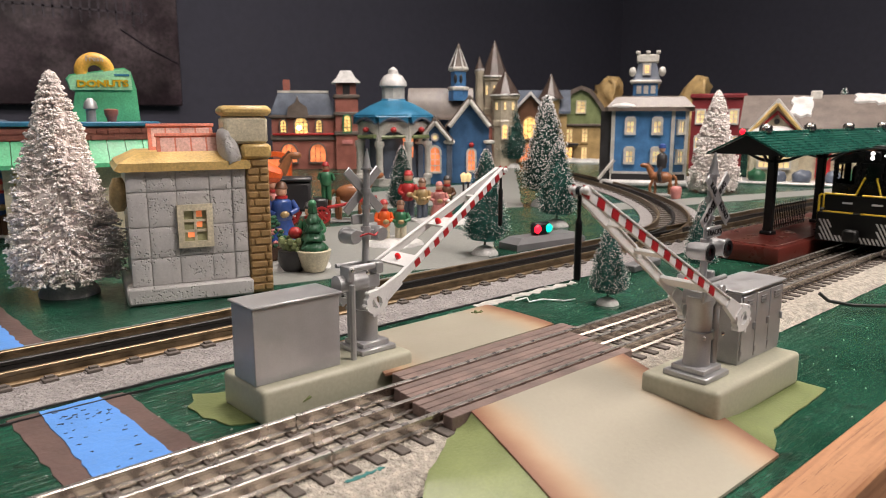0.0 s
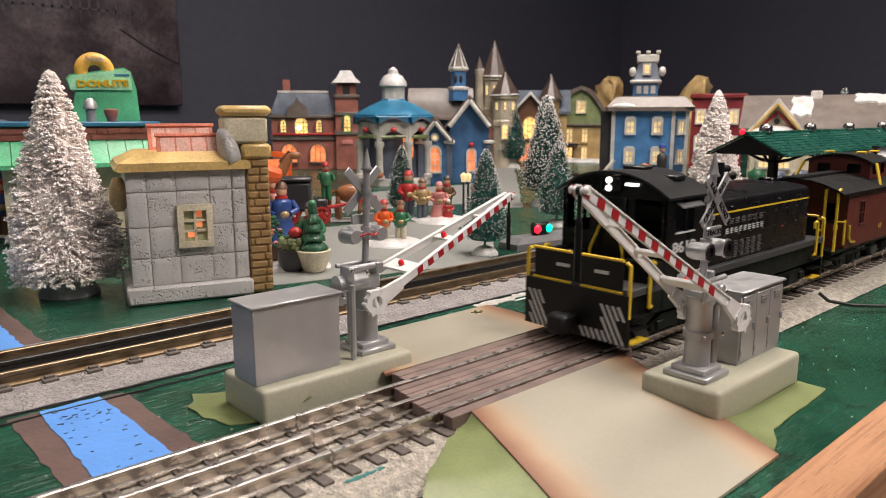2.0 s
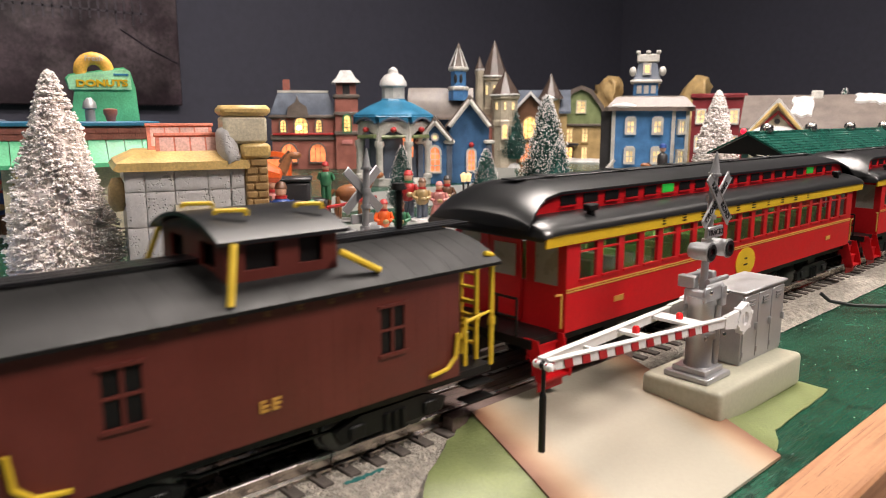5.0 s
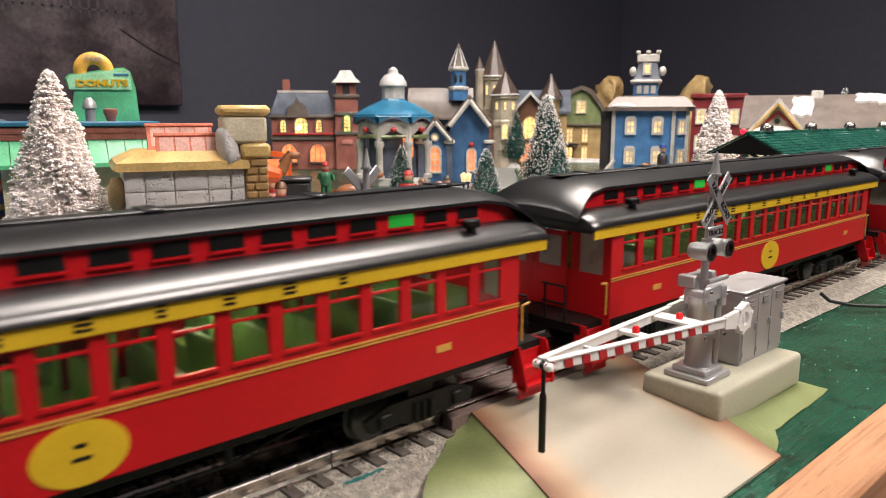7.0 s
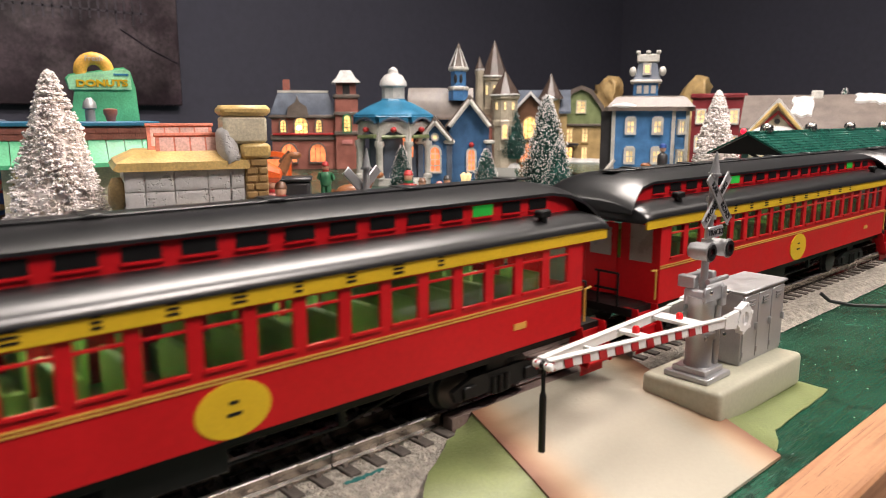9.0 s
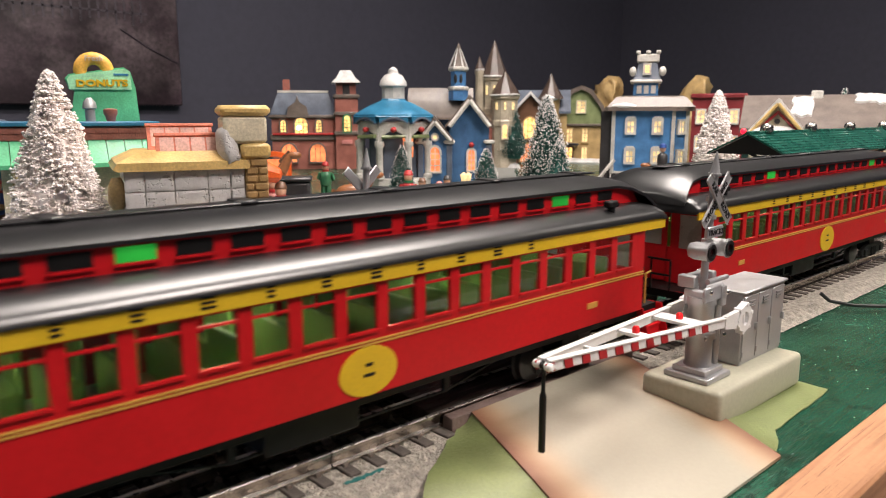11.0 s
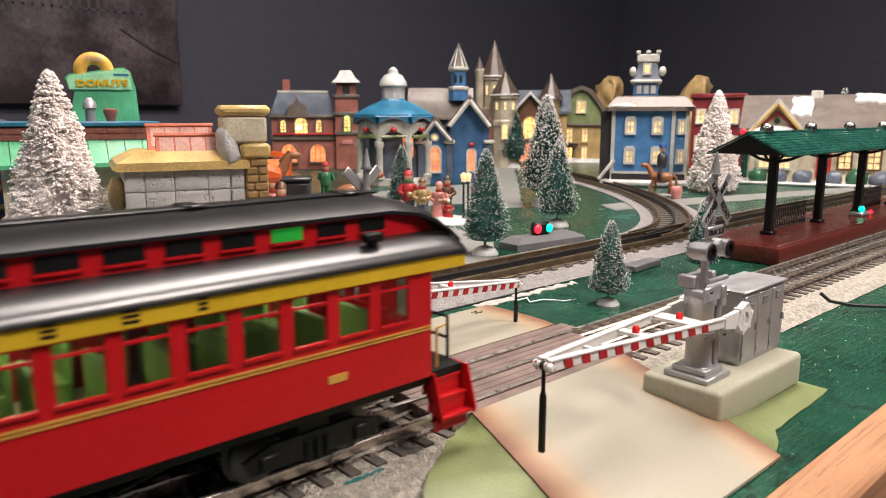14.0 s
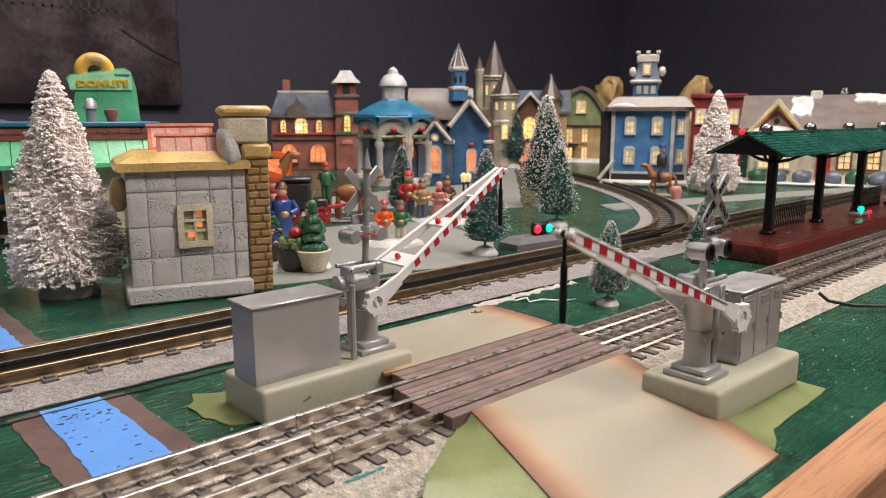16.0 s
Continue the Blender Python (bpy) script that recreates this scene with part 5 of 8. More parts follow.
    for x0, x1, y in ((cu0 + 0.003, cu0 + 0.011, -0.011), (cu1 - 0.008, cu1 - 0.001, -0.012), (cu0 + 0.003, cu0 + 0.011, 0.012)):
        part("roof_grab", add_path(bm_new(), [(x0, y, 0.0830), (x0, y, 0.0842), (x1, y - 0.004, 0.0842), (x1, y - 0.004, 0.0825)], 0.0007, 6), "rail_yellow", cup)
    for s in (-1, 1):
        part("cupola_ladder", add_path(bm_new(), [(cu0 + 0.001, s * 0.0262, 0.0765), (cu0 - 0.0035, s * 0.0318, 0.0605)], 0.0011, 6), "rail_yellow", cup)
        part("cupola_ladder", add_path(bm_new(), [(cu1 - 0.001, s * 0.0255, 0.0700), (cu1 + 0.012, s * 0.0290, 0.0625)], 0.0011, 6), "rail_yellow", cup)
    sj = add_tube(bm_new(), (0.1600, 0, 0.066), (0.1600, 0, 0.0845), 0.0016, seg=10)
    add_tube(sj, (0.1600, 0, 0.0845), (0.1600, 0, 0.0868), 0.0032, 0.0026, seg=12)
    part("smoke_jack", sj, "under_black", c)
    part("underframe", box(-0.001, 0.181, -0.0285, 0.0285, 0.0160, 0.0189), "under_black", c)
    part("platform_brace", box(0.05, 0.12, -0.012, 0.012, 0.009, 0.016, bevel=0.001), "under_black", c)
    for x, d in ((-0.0005, 1), (0.1800, -1)):
        lad = bm_new()
        ly0, ly1 = (0.0130, 0.0215) if d > 0 else (-0.0215, -0.0130)
        for y in (ly0, ly1):
            add_tube(lad, (x, y, 0.0190), (x, y, 0.0640), 0.0009, seg=6)
        for k in range(7):
            add_tube(lad, (x, ly0, 0.025 + k * 0.0055), (x, ly1, 0.025 + k * 0.0055), 0.0007, seg=6)
        part("ladder", lad, "rail_yellow", c, "yellow roof ladder")
        rl = bm_new()
        for y in (-0.0295, -0.0215, 0.0295):
            add_path(rl, [(x, y, 0.0190), (x, y, 0.0610), (x + d * 0.004, y, 0.0622)], 0.0010, 6)
            add_tube(rl, (x, y, 0.0345), (x, y, 0.0375), 0.0014, seg=8)
        for z in (0.0330, 0.0410):
            add_tube(rl, (x, -0.0215, z), (x, 0.0130, z), 0.0008, seg=6)
        for y in (-0.0060, 0.0050):
            add_tube(rl, (x, y, 0.0190), (x, y, 0.0410), 0.0008, seg=6)
        add_tube(rl, (x + d * 0.0145, -0.0305, 0.022), (x + d * 0.0145, -0.0305, 0.040), 0.0008, seg=6)
        add_tube(rl, (x, -0.0295, 0.0400), (x + d * 0.0145, -0.0305, 0.0385), 0.0006, seg=6)
        part("end_railing", rl, "rail_yellow", c, "yellow platform railing")
        for s in (-1, 1):
            for k in range(2):
                part("step", box(x, x + d * 0.013, s * 0.0245, s * 0.0310, 0.0065 + k * 0.0060, 0.0073 + k * 0.0060), "under_black", c)
        part("coupler", box(x, x - d * 0.0110, -0.003, 0.003, 0.011, 0.017, bevel=0.0008), "under_black", c)
    for x in (0.038, 0.135):
        build_truck(c, x, 0.032, 0.0082, 0.0160)
    RAILCARS.append((c, 0.3670))


M["gold_dim"] = mat("faded_gold", (0.22, 0.10, 0.03), 0.5, scale=100)
build_loco()
build_caboose()

# ---- the ceramic village ----
def ceramic(name, color, rough=0.38, vary=0.24, scale=45, bump=0.25):
    M[name] = mat(name, color, rough, scale=scale, vary=vary, bump=bump, bump_scale=scale * 9, fine=0.16, coat=0.12)


for nm, col in (("c_grey", (0.44, 0.43, 0.43)), ("c_yellow", (0.58, 0.40, 0.15)), ("c_salmon", (0.66, 0.20, 0.13)), ("c_cream", (0.60, 0.54, 0.40)), ("c_brick", (0.30, 0.11, 0.085)), ("c_slate", (0.10, 0.12, 0.16)),
                ("c_blue", (0.05, 0.13, 0.27)), ("c_blue2", (0.07, 0.20, 0.42)), ("c_teal", (0.03, 0.17, 0.30)), ("c_snow", (0.58, 0.57, 0.56)), ("c_taupe", (0.135, 0.108, 0.092)), ("c_pane", (0.72, 0.42, 0.35)), ("c_roofbrown", (0.075, 0.050, 0.040)), ("c_green", (0.11, 0.48, 0.24)), ("c_donut", (0.72, 0.40, 0.07)),
                ("c_lgreen", (0.34, 0.70, 0.43)), ("c_orange", (0.80, 0.12, 0.02)), ("c_maroon", (0.20, 0.025, 0.030)), ("c_castle", (0.40, 0.35, 0.27)), ("c_stonebrown", (0.30, 0.185, 0.075)), ("c_mossy", (0.20, 0.24, 0.11)), ("c_tan", (0.42, 0.29, 0.13)), ("c_white", (0.56, 0.54, 0.50)),
                ("c_dark", (0.03, 0.028, 0.03)), ("c_red", (0.42, 0.03, 0.03)), ("c_skin", (0.58, 0.33, 0.22)), ("c_coat", (0.03, 0.07, 0.25)), ("c_fir", (0.025, 0.10, 0.05)), ("c_brown", (0.14, 0.07, 0.04)), ("c_horse", (0.30, 0.12, 0.05)), ("c_rose", (0.55, 0.22, 0.20)), ("c_green2", (0.04, 0.17, 0.08))):
    ceramic(nm, col)
M["c_grey"] = mat("c_grey", (0.50, 0.485, 0.48), 0.42, scale=45, vary=0.10, bump=0.3, bump_scale=330, fine=0.06, coat=0.12, bump_dist=0.0008)


def pitted(m, scale=520.0):
    """Small round pits in loose patches."""
    nt = m.node_tree
    n, link = nt.nodes, nt.links
    tc = n.new("ShaderNodeTexCoord")
    vo = n.new("ShaderNodeTexVoronoi")
    vo.inputs["Scale"].default_value = scale
    no = n.new("ShaderNodeTexNoise")
    no.inputs["Scale"].default_value = scale * 0.16
    link.new(tc.outputs["Object"], vo.inputs["Vector"])
    link.new(tc.outputs["Object"], no.inputs["Vector"])
    hole = n.new("ShaderNodeMapRange")
    hole.inputs["From Min"].default_value, hole.inputs["From Max"].default_value = 0.40, 0.15
    link.new(vo.outputs["Distance"], hole.inputs["Value"])
    patch = n.new("ShaderNodeMapRange")
    patch.inputs["From Min"].default_value, patch.inputs["From Max"].default_value = 0.46, 0.56
    link.new(no.outputs["Fac"], patch.inputs["Value"])
    mul = n.new("ShaderNodeMath")
    mul.operation = "MULTIPLY"
    link.new(hole.outputs[0], mul.inputs[0])
    link.new(patch.outputs[0], mul.inputs[1])
    bp = n.new("ShaderNodeBump")
    bp.invert = True
    bp.inputs["Strength"].default_value = 0.9
    bp.inputs["Distance"].default_value = 0.0009
    link.new(mul.outputs[0], bp.inputs["Height"])
    b = n["Principled BSDF"]
    link.new(b.inputs["Normal"].links[0].from_socket, bp.inputs["Normal"])
    link.new(bp.outputs[0], b.inputs["Normal"])


pitted(M["c_grey"])
M["lit"] = glow("lit_window", (1.0, 0.62, 0.20), 1.3, 0.7, 90)
M["dim_pane"] = mat("dim_pane", (0.36, 0.36, 0.20), 0.3, scale=90, vary=0.2)
M["lit_orange"] = glow("lit_orange", (1.0, 0.28, 0.10), 0.9, 0.6, 80)
M["lit_pale"] = glow("lit_pale", (1.0, 0.74, 0.36), 0.62, 0.6, 90)
M["bulb_white"] = glow("bare_bulb", (1.0, 0.92, 0.75), 12.0, 0.0)
M["led_red"] = glow("red_led", (1.0, 0.01, 0.03), 2.6, 0.1)
M["led_green"] = glow("green_led", (0.0, 0.85, 0.5), 1.8, 0.1)


def lit_window(parent, x, z, w, h, y, pane="lit", frame_mat="c_white", arch=False, bars=(1, 2), rim=0.0035, name="window"):
    """A framed, lit opening on a front at depth y, facing -y."""
    fr = bm_new()
    k = 10
    def outline(a, b):
        if not arch:
            return [(x - a, z - b), (x + a, z - b), (x + a, z + b), (x - a, z + b)]
        return [(x - a, z - b), (x + a, z - b)] + [(x + a * math.cos(math.pi * i / k), z + b - a + a * math.sin(math.pi * i / k) * 1.15) for i in range(k + 1)]
    t = bmesh.new()
    o, i_ = outline(w / 2 + rim, h / 2 + rim), outline(w / 2, h / 2)
    vo = [[t.verts.new((px, yy, pz)) for px, pz in o] for yy in (y - 0.004, y + 0.002)]
    vi = [[t.verts.new((px, yy, pz)) for px, pz in i_] for yy in (y - 0.004, y + 0.002)]
    n = len(o)
    for j in range(n):
        q = (j + 1) % n
        t.faces.new((vo[0][j], vo[0][q], vi[0][q], vi[0][j]))
        t.faces.new((vo[0][j], vo[1][j], vo[1][q], vo[0][q]))
        t.faces.new((vi[0][j], vi[0][q], vi[1][q], vi[1][j]))
    bmesh.ops.recalc_face_normals(t, faces=t.faces)
    merge(fr, t)
    for b in range(1, bars[0] + 1):
        xx = x - w / 2 + w * b / (bars[0] + 1)
        add_box(fr, xx - rim * 0.2, xx + rim * 0.2, y - 0.002, y - 0.0005, z - h / 2, z + h / 2)
    for b in range(1, bars[1] + 1):
        zz = z - h / 2 + h * b / (bars[1] + 1)
        add_box(fr, x - w / 2, x + w / 2, y - 0.002, y - 0.0005, zz - rim * 0.2, zz + rim * 0.2)
    wp = part(name, fr, frame_mat, parent)
    part("pane", add_prism(bm_new(), outline(w / 2 + 0.0004, h / 2 + 0.0004), y - 0.0006, y + 0.0006, "y"), pane, wp)
    return wp


def gable(bm, x0, x1, y0, y1, z, rise, along="y", eave=0.006, t=0.006):
    """A gabled roof slab pair; the ridge runs along y or x."""
    if along == "y":
        m = (x0 + x1) / 2
        add_prism(bm, [(x0 - eave, z - eave * 0.8), (m, z + rise), (x1 + eave, z - eave * 0.8), (x1 + eave, z - eave * 0.8 + t), (m, z + rise + t * 1.3), (x0 - eave, z - eave * 0.8 + t)], y0 - eave, y1 + eave, "y")
    else:
        m = (y0 + y1) / 2
        add_prism(bm, [(y0 - eave, z - eave * 0.8), (m, z + rise), (y1 + eave, z - eave * 0.8), (y1 + eave, z - eave * 0.8 + t), (m, z + rise + t * 1.3), (y0 - eave, z - eave * 0.8 + t)], x0 - eave, x1 + eave, "x")
    return bm


def hip(bm, x0, x1, y0, y1, z, rise, inset):
    return loft(bm, [[(x0, y0, z), (x1, y0, z), (x1, y1, z), (x0, y1, z)], [(x0, y0, z + 0.003), (x1, y0, z + 0.003), (x1, y1, z + 0.003), (x0, y1, z + 0.003)],
                     [(x0 + inset, y0 + inset, z + rise), (x1 - inset, y0 + inset, z + rise), (x1 - inset, y1 - inset, z + rise), (x0 + inset, y1 - inset, z + rise)]])


def lumpy(bm, amount, grain=60):
    for v in bm.verts:
        v.co += Vector((noise.noise(v.co * grain), noise.noise(v.co * grain + Vector((5, 0, 0))), noise.noise(v.co * grain + Vector((0, 7, 0))))) * amount
    return bm


def snow_patch(parent, x0, x1, y0, y1, z, h=0.006):
    bm = add_ball(bm_new(), (0, 0, 0), 0.5, u=18, v=10)
    bmesh.ops.scale(bm, vec=(x1 - x0, y1 - y0, h * 2), verts=bm.verts)
    bmesh.ops.translate(bm, vec=((x0 + x1) / 2, (y0 + y1) / 2, z), verts=bm.verts)
    return part("snow", lumpy(bm, (x1 - x0) * 0.03, 50), "c_snow", parent, "lumpy white snow", 60)


def house(name, label, x, y, yaw):
    return thing(name, label, "ceramic house", pose(x, y, TABLE + 0.0006, 0, 0, yaw), group="ceramic village houses")


def grey_block_house():
    h = house("block_house", "grey stone-block ceramic house with yellow cornice and salmon skylights", 0.1600, 0.2640, -16)
    w, d, z1 = 0.0760, 0.075, 0.087
    part("plinth", box(-0.004, w + 0.001, -0.005, d, 0, 0.0115, bevel=0.0015), "c_grey", h, "grey stone plinth")
    wx0, wx1, wz0, wz1 = 0.0305, 0.0515, 0.038, 0.0625
    core = box(0.0012, w - 0.0012, 0.0016, d - 0.002, 0.0115, z1)
    wall = part("wall", core, "c_grey", h, "grey carved stone-block wall", 0)
    cols = [0.0, 0.0125, 0.0305, 0.0515, 0.066, w]
    rows = [0.0115, 0.030, 0.0505, 0.0735, z1]
    k = 0
    for i in range(5):
        for j in range(4):
            a, b, c, e = cols[i], cols[i + 1], rows[j], rows[j + 1]
            if i == 2 and j in (1, 2):
                if j == 1:
                    e = wz0
                else:
                    c = wz1
            bm = bmesh.new()
            n = 8
            g = [[bm.verts.new((a + 0.0003 + (b - a - 0.0006) * p / n, (0.0 if 0 < p < n and 0 < q < n else 0.0007) + 0.00015 * noise.noise(Vector((a + p * 0.9, c * 30 + q * 0.9, k))), c + 0.0003 + (e - c - 0.0006) * q / n)) for q in range(n + 1)] for p in range(n + 1)]
            for p in range(n):
                for q in range(n):
                    bm.faces.new((g[p][q], g[p + 1][q], g[p + 1][q + 1], g[p][q + 1]))
            ret = bmesh.ops.extrude_face_region(bm, geom=bm.faces[:])
            bmesh.ops.translate(bm, vec=(0, 0.004, 0), verts=[v for v in ret["geom"] if isinstance(v, bmesh.types.BMVert)])
            bmesh.ops.recalc_face_normals(bm, faces=bm.faces)
            part("stone", bm, "c_grey", wall, smooth=60)
            k += 1
    lit_window(h, (wx0 + wx1) / 2, (wz0 + wz1) / 2, 0.0145, 0.0205, 0.0005, "dim_pane", "c_cream", bars=(1, 2), rim=0.0040)
    for zz in (0.0445, 0.0512, 0.058):
        part("window_glow", box(0.0362 if zz < 0.05 else 0.0415, 0.0402 if zz < 0.05 else 0.0455, -0.0006, 0.0004, zz - 0.002, zz + 0.002), "lit_orange", h)
    cor = add_prism(bm_new(), [(-0.006, 0.0885), (-0.0035, 0.0870), (w + 0.002, 0.0870), (w + 0.003, 0.0895), (w + 0.001, 0.0925), (-0.003, 0.0925)], -0.004, d + 0.002, "y")
    part("cornice", cor, "c_yellow", h, "glazed yellow cornice")
    cap = loft(bm_new(), [[(-0.004, -0.003, 0.0922), (w + 0.001, -0.003, 0.0922), (w + 0.001, d, 0.0922), (-0.004, d, 0.0922)], [(0.010, 0.008, 0.0990), (w - 0.002, 0.008, 0.0990), (w - 0.002, d - 0.008, 0.0990), (0.010, d - 0.008, 0.0990)]])
    part("roof", cap, "c_yellow", h)
    for x0, y0, low in ((0.0215, 0.007, 0.0925), (0.0185, 0.034, 0.0985)):
        fr = add_prism(bm_new(), [(y0, low), (y0 + 0.0062, low + 0.0180), (y0 + 0.0085, low + 0.0180), (y0 + 0.0085, low)], x0, x0 + 0.043, "x")
        sk = part("skylight", fr, "c_salmon", h, "salmon framed skylight", 0)
        tilt = pose(0, y0, low, -19.0, 0, 0)
        for i in range(4):
            xx = x0 + 0.0022 + i * 0.0099
            part("skylight_pane", add_box(bm_new(), xx, xx + 0.0088, -0.0004, 0.0006, 0.0030, 0.0162, m=tilt), "c_pane", sk)
        part("skylight_rail", add_box(bm_new(), x0 - 0.001, x0 + 0.044, -0.0012, 0.0012, 0.0170, 0.0192, bevel=0.0003, m=tilt), "c_salmon", sk)
    # chimney of small brown stones with a grey cap
    st = part("chimney", box(w, w + 0.0155, -0.001, 0.018, 0.0, 0.0935, bevel=0.001), "c_stonebrown", h, "brown rubble stone chimney")
    rnd = random.Random(5)
    for j in range(17):
        z0 = 0.0015 + j * 0.0054
        xs = sorted([0.0] + [rnd.uniform(0.003, 0.0125)] + [0.0152])
        for a, b in zip(xs[:-1], xs[1:]):
            if b - a > 0.0018:
                part("stone", box(w + a + 0.0004, w + b - 0.0002, -0.0024, 0.0006, z0 + 0.0003, z0 + 0.0049, bevel=0.0008), "c_stonebrown", st)
    part("chimney_band", box(w - 0.0025, w + 0.0175, -0.0035, 0.020, 0.0935, 0.1035, bevel=0.002), "c_yellow", h)
    part("chimney_top", box(w - 0.013, w + 0.016, -0.001, 0.022, 0.1035, 0.122, bevel=0.002), "c_cream", h)
    part("chimney_cap", box(w - 0.0145, w + 0.0185, -0.003, 0.024, 0.122, 0.129, bevel=0.0025), "c_yellow", h)
    part("chimney_rock", lumpy(add_ball(bm_new(), (w - 0.010, 0.006, 0.101), 0.010, sx=0.8, sz=1.5, u=16, v=12), 0.005, 90), "c_grey", h, "rounded grey rock beside chimney", 60)
    part("side_urn", add_lathe(bm_new(), [(0.003, 0.06), (0.006, 0.066), (0.0055, 0.076), (0.003, 0.082)], c=(-0.0035, 0.02, 0)), "c_tan", h)


def donut_shop():
    h = house("donut_shop", "ceramic donut shop with green roof sign and brick band", 0.2225, 0.5400, -12)
    part("wall", box(-0.075, 0.060, 0.0, 0.09, 0, 0.098), "c_cream", h, "cream shop wall")
    part("band", box(-0.080, 0.062, -0.004, 0.092, 0.098, 0.112, bevel=0.001), "c_brick", h, "red brick band")
    for i in range(14):
        for j in range(2):
            part("brick", box(-0.079 + i * 0.0101 + (0.005 if j else 0), -0.0697 + i * 0.0101 + (0.005 if j else 0), -0.0052, -0.003, 0.0995 + j * 0.006, 0.1045 + j * 0.006), "c_brick", h)
    part("roof_edge", box(-0.083, 0.065, -0.008, 0.095, 0.112, 0.1165, bevel=0.001), "c_teal", h)
    for i in range(9):
        x0 = -0.082 + i * 0.0162
        part("awning_fold", add_prism(bm_new(), [(-0.004, 0.099), (-0.022, 0.078), (-0.022, 0.074), (-0.002, 0.085)], x0, x0 + 0.0155, "x"), "c_green", h)
    sign = add_prism(bm_new(), [(-0.012, 0.1165), (0.052, 0.1165), (0.050, 0.150), (0.046, 0.166), (0.040, 0.170), (-0.010, 0.162), (-0.0135, 0.158), (-0.0105, 0.148), (-0.006, 0.146)], 0.030, 0.040, "y")
    sg = part("roof_sign", sign, "c_green", h, "green roof sign lettered DONUTS")
    part("sign_face", add_prism(bm_new(), [(-0.0105, 0.1475), (0.046, 0.1480), (0.0455, 0.166), (0.040, 0.1685), (-0.009, 0.161), (-0.012, 0.157)], 0.0275, 0.031, "y"), "c_lgreen", sg)
    letters("DONUTS", 0.0088, sg, Matrix.Translation((0.019, 0.0268, 0.1535)) @ FACE_NEAR @ pose(0, 0, 0, 0, 0, 1.5), "yellow", "sign_letters", 0.0007, wide=1.3, thick=0.0004)
    part("name_bar", box(0.030, 0.044, 0.0268, 0.0278, 0.1615, 0.1635), "c_teal", sg)
    don = bmesh.new()
    R, r = 0.0125, 0.0062
    grid = [[don.verts.new(((R + r * math.cos(b)) * math.cos(a), r * math.sin(b) * 0.8, (R + r * math.cos(b)) * math.sin(a))) for b in [2 * math.pi * j / 10 for j in range(10)]] for a in [2 * math.pi * i / 28 for i in range(28)]]
    for i in range(28):
        for j in range(10):
            don.faces.new((grid[i][j], grid[(i + 1) % 28][j], grid[(i + 1) % 28][(j + 1) % 10], grid[i][(j + 1) % 10]))
    bmesh.ops.recalc_face_normals(don, faces=don.faces)
    bmesh.ops.translate(don, vec=(0.013, 0.033, 0.1655), verts=don.verts)
    dn = part("donut", don, "c_donut", sg, "big yellow donut on the sign")
    letters("Fresh", 0.0075, dn, Matrix.Translation((0.013, 0.0272, 0.1775)) @ FACE_NEAR, "c_white", "donut_letters", 0.0004)
    part("flue", add_lathe(bm_new(), [(0.0045, 0.1165), (0.0045, 0.128), (0.0065, 0.129), (0.0055, 0.135), (0.002, 0.139)], c=(0.004, 0.004, 0)), "silver", h)
    part("vent_pot", add_lathe(bm_new(), [(0.004, 0.1165), (0.005, 0.121), (0.0065, 0.124), (0.0065, 0.128), (0.003, 0.129)], c=(0.022, 0.004, 0)), "c_brick", h)
    for x in (0.047, -0.055):
        lit_window(h, x, 0.045, 0.016, 0.05, 0.0, "lit_pale", "c_yellow")
    part("flower_box", lumpy(box(0.036, 0.058, -0.008, 0.0, 0.012, 0.030, bevel=0.002), 0.002, 90), "c_orange", h, "orange flower box")
    # the neighbouring shop with a dark roof and green awning
    h2 = house("corner_shop", "dark-roofed ceramic corner shop with green awning", 0.118, 0.66, -8)
    part("wall", box(-0.06, 0.055, 0, 0.07, 0, 0.098), "c_teal", h2)
    part("band", box(-0.063, 0.058, -0.004, 0.072, 0.098, 0.112), "c_brick", h2)
    part("roof", box(-0.066, 0.060, -0.007, 0.075, 0.112, 0.118, bevel=0.001), "c_slate", h2)
    for i in range(7):
        x0 = -0.06 + i * 0.0166
        part("awning_fold", add_prism(bm_new(), [(-0.004, 0.101), (-0.022, 0.082), (-0.022, 0.078), (-0.002, 0.088)], x0, x0 + 0.0158, "x"), "c_green", h2)
    part("sign_board", box(-0.055, -0.036, -0.012, -0.004, 0.10, 0.142, bevel=0.002), "c_rose", h2, "pink upright sign board")
    lit_window(h2, 0.03, 0.05, 0.02, 0.045, 0.0, "lit_pale", "c_white")


